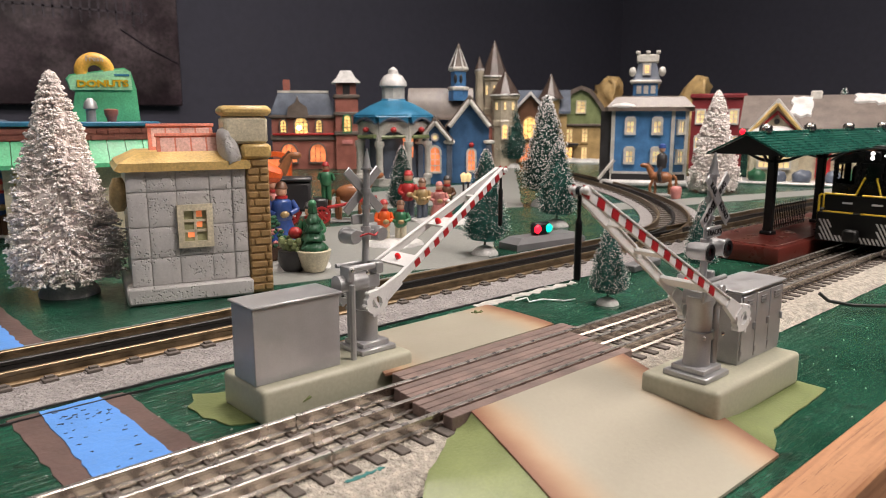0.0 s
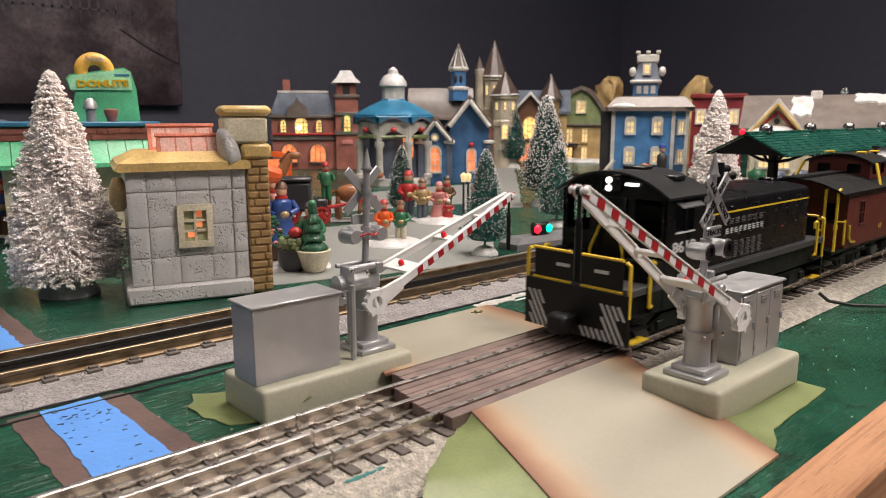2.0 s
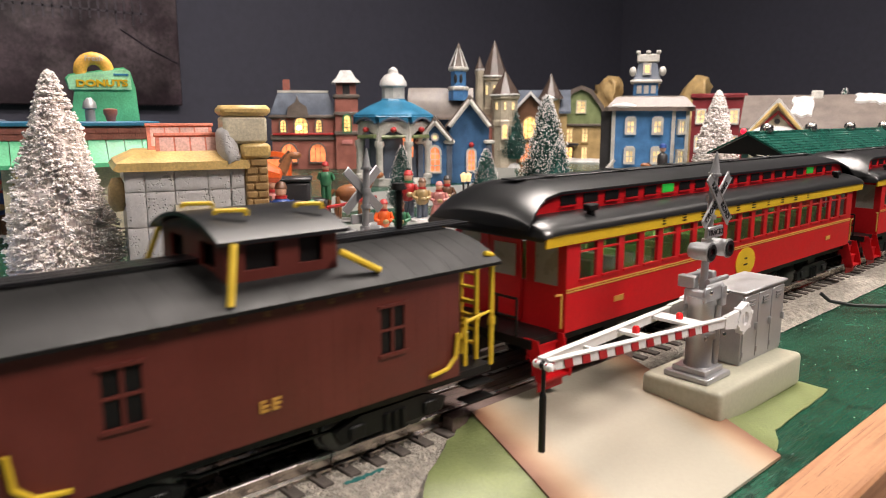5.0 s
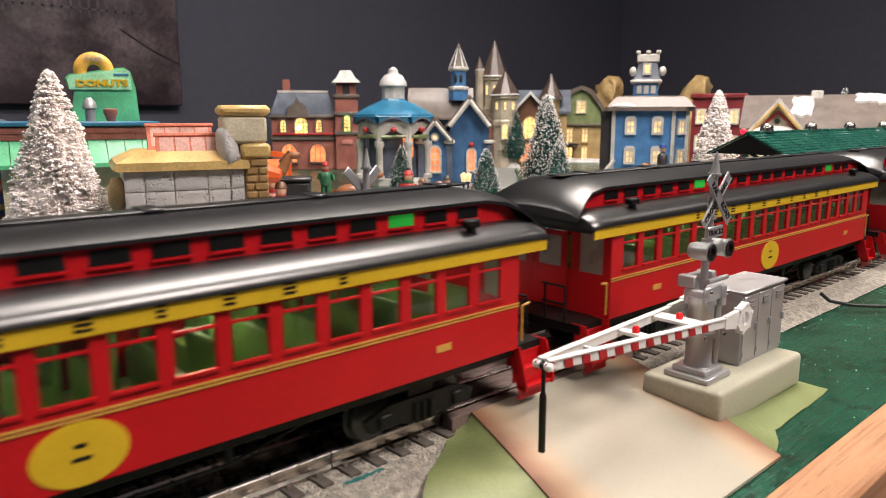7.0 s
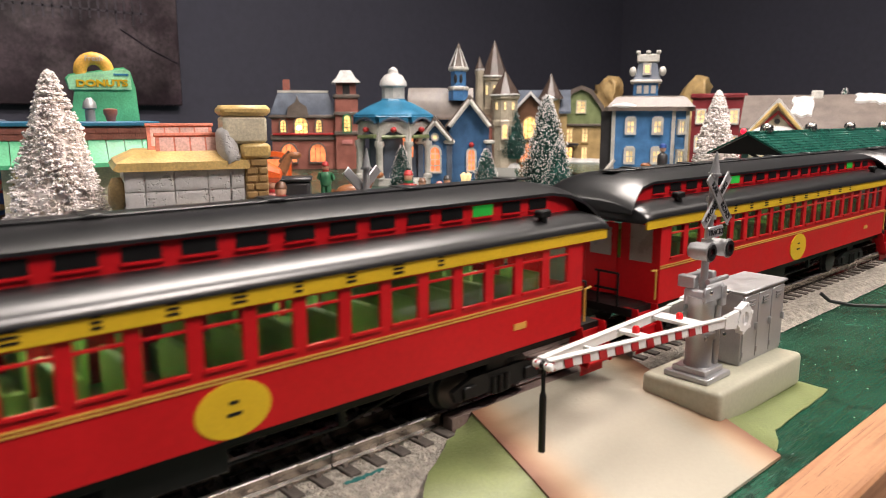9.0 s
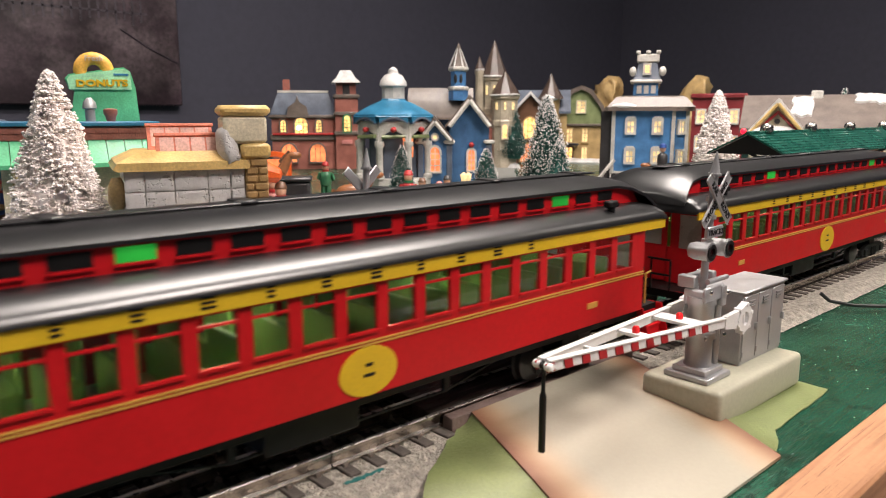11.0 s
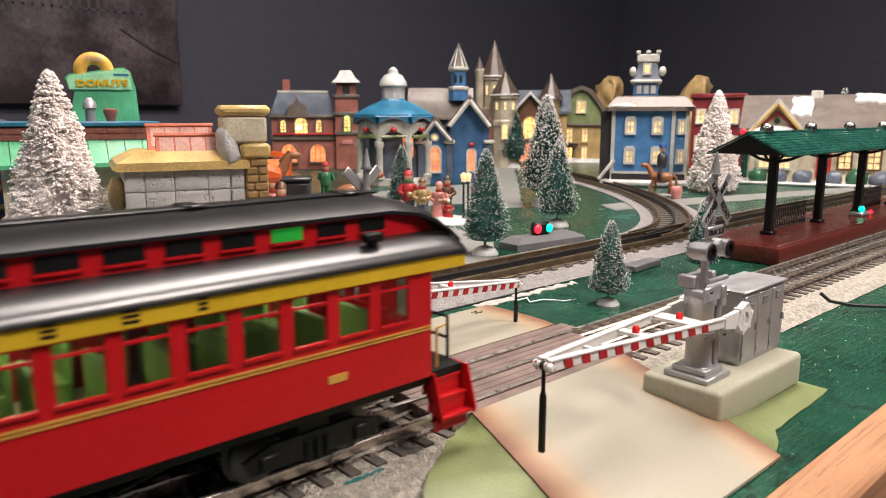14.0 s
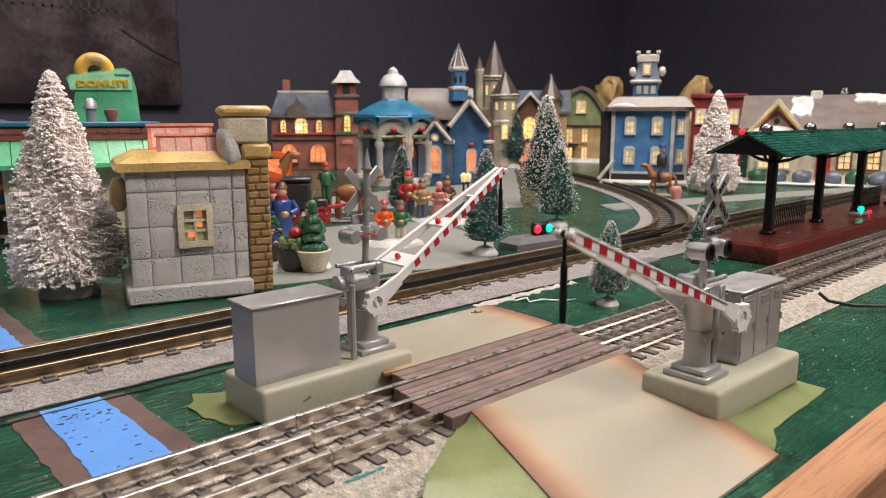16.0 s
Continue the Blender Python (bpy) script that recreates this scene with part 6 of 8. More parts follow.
def brick_hall():
    h = house("brick_hall", "red brick ceramic town hall with slate mansard and corner tower", 0.9156, 1.2397, -32.4)
    part("wall", box(-0.092, 0.055, 0, 0.12, 0, 0.118), "c_brick", h, "red brick wall")
    part("base_band", box(-0.096, 0.058, -0.005, 0.122, 0.066, 0.080, bevel=0.002), "c_taupe", h)
    part("cornice", box(-0.098, 0.058, -0.006, 0.124, 0.116, 0.124, bevel=0.002), "c_taupe", h)
    part("mansard", hip(bm_new(), -0.094, 0.054, 0, 0.12, 0.124, 0.052, 0.018), "c_slate", h, "dark slate mansard")
    part("roof_crest", box(-0.078, 0.038, 0.016, 0.104, 0.174, 0.179), "c_white", h)
    part("gablet", add_prism(bm_new(), [(-0.058, 0.118), (-0.008, 0.118), (-0.012, 0.142), (-0.028, 0.152), (-0.033, 0.166), (-0.038, 0.152), (-0.054, 0.142)], -0.010, 0.02, "y"), "c_taupe", h, "carved stone gablet")
    part("chimney", box(-0.066, -0.050, 0.05, 0.066, 0.15, 0.205), "c_brick", h)
    for x, wd in ((-0.066, 0.012), (-0.026, 0.028), (0.014, 0.012)):
        lit_window(h, x, 0.098, wd, 0.036 if wd > 0.02 else 0.026, -0.003, "lit", "c_taupe", arch=True, bars=(2 if wd > 0.02 else 1, 3))
    for x in (-0.055, 0.010):
        lit_window(h, x, 0.036, 0.034, 0.038, -0.003, "lit_orange", "c_taupe", arch=True, bars=(2, 0))
    tw = part("tower", box(0.052, 0.104, -0.014, 0.046, 0, 0.165), "c_brick", h, "square red brick tower")
    for z in (0.082, 0.126, 0.165):
        part("tower_band", box(0.048, 0.108, -0.018, 0.050, z - 0.004, z + 0.005, bevel=0.002), "c_taupe", tw)
    part("belfry", box(0.056, 0.100, -0.010, 0.042, 0.165, 0.196), "c_brick", tw)
    part("belfry_opening", box(0.070, 0.086, -0.0115, -0.009, 0.170, 0.192), "c_dark", tw)
    part("tower_roof", loft(bm_new(), [[(0.045, -0.022, 0.196), (0.111, -0.022, 0.196), (0.111, 0.054, 0.196), (0.045, 0.054, 0.196)], [(0.056, -0.01, 0.207), (0.100, -0.01, 0.207), (0.100, 0.042, 0.207), (0.056, 0.042, 0.207)], [(0.066, 0.0, 0.224), (0.090, 0.0, 0.224), (0.090, 0.032, 0.224), (0.066, 0.032, 0.224)]]), "c_snow", tw, "snow-dusted tower roof")
    lit_window(h, 0.078, 0.104, 0.014, 0.034, -0.0145, "lit", "c_green2", arch=True, bars=(1, 3))
    part("garland", box(-0.09, 0.05, -0.009, -0.004, 0.078, 0.083, bevel=0.001), "c_red", h, "red garland along the balcony")
    part("door_sign", box(0.066, 0.090, -0.0165, -0.013, 0.058, 0.067), "c_rose", tw)
    part("bulb", add_ball(bm_new(), (-0.031, -0.006, 0.095), 0.005), "bulb_white", h, "bright bare bulb in the arched window")


def pavilion():
    h = house("pavilion", "white arched ceramic pavilion with teal roof and cupola", 0.7971, 0.7915, -38.5)
    z1 = 0.112
    oct_ = [(0.066 * math.cos(math.pi / 8 + math.pi / 4 * i), 0.060 + 0.066 * math.sin(math.pi / 8 + math.pi / 4 * i)) for i in range(8)]
    part("floor", add_prism(bm_new(), [(x * 1.08, 0.06 + (y - 0.06) * 1.08) for x, y in oct_], 0, 0.012, "z"), "c_white", h)
    # solid dark core added for the shade inside the arches
    part("core", add_prism(bm_new(), [(x * 0.72, 0.06 + (y - 0.06) * 0.72) for x, y in oct_], 0.012, z1, "z"), "c_slate", h, "dark core in place of the shaded interior")
    for i in range(8):
        (x0, y0), (x1, y1) = oct_[i], oct_[(i + 1) % 8]
        part("pillar", add_lathe(bm_new(), [(0.0085, 0.012), (0.0085, 0.018), (0.0062, 0.020), (0.0062, 0.066), (0.0085, 0.070), (0.0085, 0.078)], c=(x0, y0, 0), seg=10), "c_white", h)
        d = Vector((x1 - x0, y1 - y0, 0))
        L = d.length
        m = Matrix.Translation((x0, y0, 0)) @ Matrix.Rotation(math.atan2(d.y, d.x), 4, "Z")
        arch = [(0, 0.074), (0.004, 0.074)] + [(L / 2 - (L / 2 - 0.004) * math.cos(math.pi * j / 10), 0.074 + 0.022 * math.sin(math.pi * j / 10)) for j in range(11)] + [(L - 0.004, 0.074), (L, 0.074), (L, z1), (0, z1)]
        part("arch", add_prism(bm_new(), arch, -0.003, 0.003, "y", m=m), "c_white", h, smooth=0)
        sc = [(0, z1 + 0.012)] + [(L * j / 8, z1 - 0.002 + 0.010 * math.sin(math.pi * j / 8)) for j in range(9)] + [(L, z1 + 0.012)]
        part("scallop_edge", add_prism(bm_new(), [(L * j / 8, z1 - 0.005 + 0.010 * math.sin(math.pi * j / 8)) for j in range(9)] + [(L * j / 8, z1 - 0.002 + 0.010 * math.sin(math.pi * j / 8)) for j in range(8, -1, -1)], -0.0115, -0.004, "y", m=m), "c_slate", h)
        part("roof_scallop", add_prism(bm_new(), sc, -0.010, 0.004, "y", m=m), "c_teal", h)
        if i in (4, 5, 6):
            part("garland", lumpy(add_tube(bm_new(), m @ Vector((0.004, -0.006, 0.086)), m @ Vector((L - 0.004, -0.006, 0.086)), 0.0035, seg=8), 0.003, 120), "c_mossy", h, "green holiday garland")
            part("bow", add_ball(bm_new(), m @ Vector((L / 2, -0.008, 0.098)), 0.006, sz=0.8), "c_red", h, "red bow")
    part("roof", add_lathe(bm_new(), [(0.078, z1 + 0.008), (0.074, z1 + 0.013), (0.058, z1 + 0.022), (0.042, z1 + 0.030), (0.024, z1 + 0.037), (0.022, z1 + 0.040)], c=(0, 0.06, 0), seg=8, turn=math.pi / 8), "c_teal", h, "glazed teal octagonal roof", 25)
    part("cupola", add_lathe(bm_new(), [(0.0205, 0.145), (0.0205, 0.172), (0.0240, 0.175)], c=(0, 0.06, 0), seg=8), "c_white", h, "", 20)
    part("cupola_roof", add_lathe(bm_new(), [(0.025, 0.175), (0.0235, 0.183), (0.0165, 0.193), (0.0095, 0.196), (0.0085, 0.203), (0.002, 0.208)], c=(0, 0.06, 0), seg=14), "c_snow", h, "snowy cupola dome")
    part("glow_panel", box(0.016, 0.034, 0.006, 0.0085, 0.050, 0.088), "lit_orange", h, "lit orange doorway")


def blue_church():
    h = house("blue_church", "blue ceramic church with snowy grey gables and steeple", 0.9134, 0.7591, -43.2)
    part("nave", add_prism(bm_new(), [(-0.010, 0), (0.062, 0), (0.062, 0.105), (0.026, 0.150), (-0.010, 0.105)], 0.0, 0.11, "y"), "c_blue", h, "dark blue nave wall")
    part("nave_roof", gable(bm_new(), -0.010, 0.062, -0.004, 0.115, 0.105, 0.047, "y", 0.008, 0.006), "c_taupe", h, "grey-brown roof")
    part("wing", add_prism(bm_new(), [(-0.062, 0), (-0.010, 0), (-0.010, 0.080), (-0.036, 0.112), (-0.062, 0.080)], -0.018, 0.07, "y"), "c_blue", h)
    part("wing_roof", gable(bm_new(), -0.062, -0.010, -0.020, 0.07, 0.080, 0.034, "y", 0.007, 0.006), "c_taupe", h)
    part("long_roof", gable(bm_new(), -0.085, 0.03, 0.035, 0.11, 0.118, 0.048, "x", 0.004, 0.006), "c_taupe", h)
    part("long_wall", box(-0.080, 0.0, 0.042, 0.10, 0, 0.120), "c_blue", h)
    for a, b in (((-0.010, 0.103), (0.026, 0.149)), ((0.062, 0.103), (0.026, 0.149))):
        part("gable_trim", add_tube(bm_new(), (a[0], -0.013, a[1]), (b[0], -0.013, b[1]), 0.004, seg=8), "c_white", h)
    for a, b in (((-0.064, 0.078), (-0.036, 0.111)), ((-0.008, 0.078), (-0.036, 0.111))):
        part("gable_trim", add_tube(bm_new(), (a[0], -0.028, a[1]), (b[0], -0.028, b[1]), 0.0035, seg=8), "c_white", h)
    lit_window(h, -0.036, 0.044, 0.017, 0.042, -0.018, "lit_orange", "c_white", arch=True, bars=(1, 3))
    lit_window(h, 0.030, 0.042, 0.012, 0.036, 0.0, "lit_orange", "c_white", arch=True, bars=(1, 3))
    part("rose_window", ring(bm_new(), (-0.036, 0.084), 0.004, 0.0075, -0.021, -0.017), "c_white", h)
    part("rose_pane", add_tube(bm_new(), (-0.036, -0.019, 0.084), (-0.036, -0.016, 0.084), 0.0042, seg=12), "lit_pale", h)
    part("wreath", add_ball(bm_new(), (0.030, -0.004, 0.070), 0.005), "c_red", h, "red bow over window")
    for x in (-0.062, -0.010, 0.062):
        part("buttress", box(x - 0.005, x + 0.005, -0.020 if x < 0 else -0.006, 0.004, 0, 0.072, bevel=0.001), "c_slate", h)
        part("buttress_cap", box(x - 0.010, x + 0.010, -0.024 if x < 0 else -0.010, 0.006, 0.072, 0.079, bevel=0.002), "c_white", h)
    st = part("steeple", add_lathe(bm_new(), [(0.018, 0.150), (0.018, 0.170), (0.014, 0.173), (0.014, 0.205)], c=(0.006, 0.05, 0), seg=6), "c_blue2", h, "pale blue six-sided steeple", 20)
    for z, r in ((0.170, 0.020), (0.206, 0.019)):
        part("steeple_band", add_lathe(bm_new(), [(r - 0.003, z - 0.003), (r, z), (r, z + 0.004), (r - 0.005, z + 0.006)], c=(0.006, 0.05, 0), seg=6), "c_white", st, "", 20)
    part("spire", add_lathe(bm_new(), [(0.016, 0.211), (0.010, 0.226), (0.004, 0.246), (0.0005, 0.255)], c=(0.006, 0.05, 0), seg=6), "c_taupe", st, "snow-edged spire", 20)
    for i in range(6):
        a = math.pi / 3 * i
        part("spire_rib", add_tube(bm_new(), (0.006 + 0.016 * math.cos(a), 0.05 + 0.016 * math.sin(a), 0.211), (0.006, 0.05, 0.254), 0.0017, 0.0006, seg=5), "c_snow", st)
    for a in (-1.2, -2.0):
        part("louvre_window", add_ball(bm_new(), (0.006 + 0.013 * math.cos(a), 0.05 + 0.013 * math.sin(a), 0.189), 0.005, sx=0.7, sz=1.7), "c_dark", st)


def castle():
    h = house("castle", "cream and brick ceramic castle with brown pointed turrets", 1.2614, 1.0006, -46.1)
    part("keep", box(-0.055, 0.06, 0.01, 0.11, 0, 0.11), "c_brick", h, "red brick keep")
    for x, y, r, z, zr, m in ((0.004, 0.06, 0.027, 0.215, 0.300, "c_castle"), (0.030, 0.012, 0.030, 0.170, 0.226, "c_castle"), (-0.032, 0.045, 0.010, 0.230, 0.262, "c_castle"), (0.030, 0.08, 0.010, 0.205, 0.235, "c_castle")):
        t = part("turret", add_lathe(bm_new(), [(r, 0), (r, z * 0.56), (r * 1.08, z * 0.58), (r * 1.08, z * 0.64), (r, z * 0.66), (r, z - 0.012), (r * 1.15, z - 0.008), (r * 1.15, z)], c=(x, y, 0), seg=10), m, h, "", 25)
        part("turret_roof", add_lathe(bm_new(), [(r * 1.22, z), (r * 0.85, z + (zr - z) * 0.3), (r * 0.36, z + (zr - z) * 0.72), (0.001, zr)], c=(x, y, 0), seg=10), "c_roofbrown", t, "pointed brown roof", 25)
        part("snow_ring", lumpy(add_lathe(bm_new(), [(r * 1.1, z - 0.003), (r * 1.24, z - 0.001), (r * 1.2, z + 0.002), (r * 0.9, z + 0.002)], c=(x, y, 0), seg=16), 0.002, 80), "c_snow", t)
        if r > 0.02:
            for a in (-0.9, -1.57, -2.3):
                part("turret_window", add_box(bm_new(), -r * 0.08, r * 0.08, -r * 1.05, -r * 0.9, z * 0.80, z * 0.90, m=Matrix.Translation((x, y, 0)) @ Matrix.Rotation(a + math.pi / 2, 4, "Z")), "lit_pale", t)
    lit_window(h, 0.030, 0.085, 0.010, 0.030, -0.0185, "lit", "c_cream", arch=True)
    lit_window(h, -0.03, 0.05, 0.014, 0.040, 0.008, "lit", "c_cream", arch=True)


def tudor_house():
    h = house("tudor_house", "brown timbered ceramic house with snowy gable and pointed turret", 1.4536, 1.0227, -49.6)
    part("wall", add_prism(bm_new(), [(-0.075, 0), (0.035, 0), (0.035, 0.115), (-0.020, 0.172), (-0.075, 0.115)], 0, 0.11, "y"), "c_brown", h, "brown timber wall")
    part("roof", gable(bm_new(), -0.075, 0.035, -0.004, 0.115, 0.115, 0.060, "y", 0.010, 0.007), "c_snow", h, "snow-covered gable roof")
    part("rear_roof", gable(bm_new(), -0.11, 0.08, 0.03, 0.12, 0.130, 0.050, "x", 0.004, 0.007), "c_slate", h)
    part("rear_wall", box(-0.105, 0.075, 0.035, 0.115, 0, 0.132), "c_tan", h)
    lit_window(h, -0.020, 0.090, 0.032, 0.050, -0.002, "lit", "c_tan", arch=True, bars=(2, 2))
    lit_window(h, -0.030, 0.028, 0.026, 0.044, -0.002, "lit_orange", "c_tan", bars=(2, 1))
    t = part("turret", add_lathe(bm_new(), [(0.024, 0), (0.024, 0.160), (0.027, 0.165)], c=(0.032, 0.035, 0), seg=10), "c_tan", h)
    part("turret_roof", add_lathe(bm_new(), [(0.034, 0.165), (0.022, 0.185), (0.008, 0.212), (0.001, 0.230)], c=(0.032, 0.035, 0), seg=10), "c_roofbrown", t, "pointed brown roof", 25)
    snow_patch(t, 0.008, 0.05, 0.0, 0.03, 0.166, 0.008)


def green_house():
    h = house("gambrel_house", "ochre ceramic house with green gambrel gable and lit windows", 1.5919, 0.9916, -52.8)
    part("wall", box(-0.062, 0.062, 0, 0.10, 0, 0.100), "c_tan", h, "ochre wall")
    g = [(-0.066, 0.098), (0.066, 0.098), (0.054, 0.140), (0.024, 0.182), (0.0, 0.192), (-0.024, 0.182), (-0.054, 0.140)]
    part("gable_wall", add_prism(bm_new(), g, 0.0, 0.10, "y"), "c_mossy", h, "mossy green gambrel gable")


    outer = [(0.072, 0.096), (0.060, 0.146), (0.027, 0.190), (0.0, 0.201), (-0.027, 0.190), (-0.060, 0.146), (-0.072, 0.096)]
    inner = [(-0.064, 0.096), (-0.052, 0.140), (-0.022, 0.180), (0, 0.190), (0.022, 0.180), (0.052, 0.140), (0.064, 0.096)]
    part("roof", add_prism(bm_new(), outer + inner, -0.010, 0.105, "y"), "c_taupe", h, "grey gambrel roof", 0)
    part("eave_board", box(-0.066, 0.066, -0.008, 0.004, 0.094, 0.101, bevel=0.002), "c_taupe", h)
    lit_window(h, 0.0, 0.145, 0.020, 0.028, -0.001, "lit_pale", "c_cream")
    for x in (-0.028, 0.012):
        lit_window(h, x, 0.070, 0.014, 0.034, -0.001, "lit_pale", "c_tan")
    lit_window(h, -0.030, 0.020, 0.020, 0.036, -0.001, "lit", "c_brown")
    lit_window(h, 0.012, 0.022, 0.014, 0.034, -0.001, "lit_pale", "c_tan")
    part("bay", box(0.062, 0.092, 0.01, 0.07, 0, 0.092), "c_tan", h)
    part("bay_roof", box(0.060, 0.096, 0.004, 0.074, 0.092, 0.100, bevel=0.002), "c_slate", h)
    lit_window(h, 0.078, 0.072, 0.010, 0.030, 0.009, "lit", "c_brown")
    part("porch_roof", box(-0.058, -0.004, -0.030, 0.0, 0.044, 0.050, bevel=0.001), "c_dark", h)
    snow_patch(h, -0.08, 0.09, -0.05, -0.005, 0.002, 0.008)


def blue_house():
    h = house("blue_house", "blue ceramic Victorian house with lit windows and white belvedere", 1.1186, 0.4851, -57.8)
    z1 = 0.130
    part("plinth", lumpy(box(-0.082, 0.078, -0.010, 0.11, 0, 0.012, bevel=0.004), 0.002, 60), "c_snow", h, "snowy base")
    w = part("wall", add_prism(bm_new(), [(-0.060, -0.0), (0.038, 0.0), (0.062, 0.014), (0.062, 0.10), (-0.066, 0.10), (-0.066, 0.006)], 0.010, z1, "z"), "c_blue2", h, "bright blue wall", 0)
    part("side_strip", box(-0.084, -0.066, 0.004, 0.09, 0.010, z1), "c_dark", h, "dark side wing")
    for x, y in ((-0.062, -0.0005), (0.038, -0.001), (0.061, 0.012)):
        part("corner_board", box(x - 0.003, x + 0.003, y - 0.002, y + 0.004, 0.010, z1), "c_white", h)
    part("foundation", add_prism(bm_new(), [(-0.062, -0.003), (0.040, -0.003), (0.065, 0.012), (0.065, 0.10), (-0.068, 0.10), (-0.068, 0.004)], 0.008, 0.022, "z"), "c_dark", h)
    part("base_board", add_prism(bm_new(), [(-0.061, -0.002), (0.039, -0.002), (0.064, 0.013), (0.064, 0.10), (-0.067, 0.10), (-0.067, 0.005)], 0.022, 0.026, "z"), "c_white", h)
    for x in (-0.033, 0.012):
        for z in (0.052, 0.103):
            win = lit_window(h, x, z, 0.0105, 0.0185, -0.001, "lit_pale", "c_white", bars=(1, 1), rim=0.0042)
            part("window_cap", add_prism(bm_new(), [(x - 0.010, z + 0.013), (x + 0.010, z + 0.013), (x + 0.006, z + 0.018), (x - 0.006, z + 0.018)], -0.0055, 0.0, "y"), "c_white", win)
    for z in (0.052, 0.103):
        wp = lit_window(h, 0, 0, 0.009, 0.0185, 0, "lit_pale", "c_white", bars=(1, 1), rim=0.0038)
        wp.matrix_basis = Matrix.Translation((0.051, 0.0065, z)) @ Matrix.Rotation(radians(30), 4, "Z")
    part("cornice", add_prism(bm_new(), [(-0.072, -0.010), (0.046, -0.010), (0.072, 0.006), (0.072, 0.106), (-0.078, 0.106), (-0.078, -0.004)], z1, z1 + 0.007, "z"), "c_taupe", h)
    part("roof", loft(bm_new(), [[(-0.074, -0.008, z1 + 0.007), (0.072, -0.004, z1 + 0.007), (0.072, 0.104, z1 + 0.007), (-0.076, 0.104, z1 + 0.007)], [(-0.060, 0.008, z1 + 0.024), (0.056, 0.010, z1 + 0.024), (0.056, 0.09, z1 + 0.024), (-0.062, 0.09, z1 + 0.024)], [(-0.050, 0.014, z1 + 0.026), (0.050, 0.016, z1 + 0.026), (0.050, 0.08, z1 + 0.026), (-0.052, 0.08, z1 + 0.026)]]), "c_taupe", h, "grey mansard roof", 20)
    snow_patch(h, -0.070, -0.022, -0.012, 0.012, z1 + 0.008, 0.006)
    b = part("belvedere", box(-0.032, 0.010, 0.030, 0.07, z1 + 0.026, z1 + 0.050), "c_blue2", h, "blue belvedere storey")
    part("belvedere_band", box(-0.038, 0.016, 0.024, 0.076, z1 + 0.048, z1 + 0.054, bevel=0.002), "c_white", b)
    part("belvedere_roof", loft(bm_new(), [[(-0.034, 0.028, z1 + 0.054), (0.014, 0.028, z1 + 0.054), (0.014, 0.072, z1 + 0.054), (-0.034, 0.072, z1 + 0.054)], [(-0.028, 0.034, z1 + 0.066), (0.010, 0.034, z1 + 0.066), (0.010, 0.066, z1 + 0.066), (-0.028, 0.066, z1 + 0.066)], [(-0.024, 0.038, z1 + 0.084), (0.006, 0.038, z1 + 0.084), (0.006, 0.062, z1 + 0.084), (-0.024, 0.062, z1 + 0.084)]]), "c_slate", b, "", 20)
    lit_window(h, -0.010, z1 + 0.072, 0.007, 0.013, 0.032, "lit", "c_white")
    for x in (-0.022, -0.010, 0.002):
        part("belvedere_pane", box(x - 0.004, x + 0.004, 0.0285, 0.0302, z1 + 0.030, z1 + 0.044), "c_white", b)
    part("widows_walk", box(-0.028, 0.010, 0.034, 0.066, z1 + 0.084, z1 + 0.098, bevel=0.002), "c_white", b, "white crenellated crown")
    for x in (-0.026, -0.009, 0.008):
        part("crown_knob", box(x - 0.004, x + 0.004, 0.033, 0.041, z1 + 0.098, z1 + 0.104, bevel=0.0015), "c_white", b)
    for x in (-0.034, 0.016):
        part("finial", add_ball(bm_new(), (x, 0.03, z1 + 0.068), 0.0065, sz=1.3), "c_white", b)
    part("ladder", add_tube(bm_new(), (-0.084, -0.012, 0.012), (-0.058, -0.006, 0.046), 0.003, seg=6), "c_white", h)


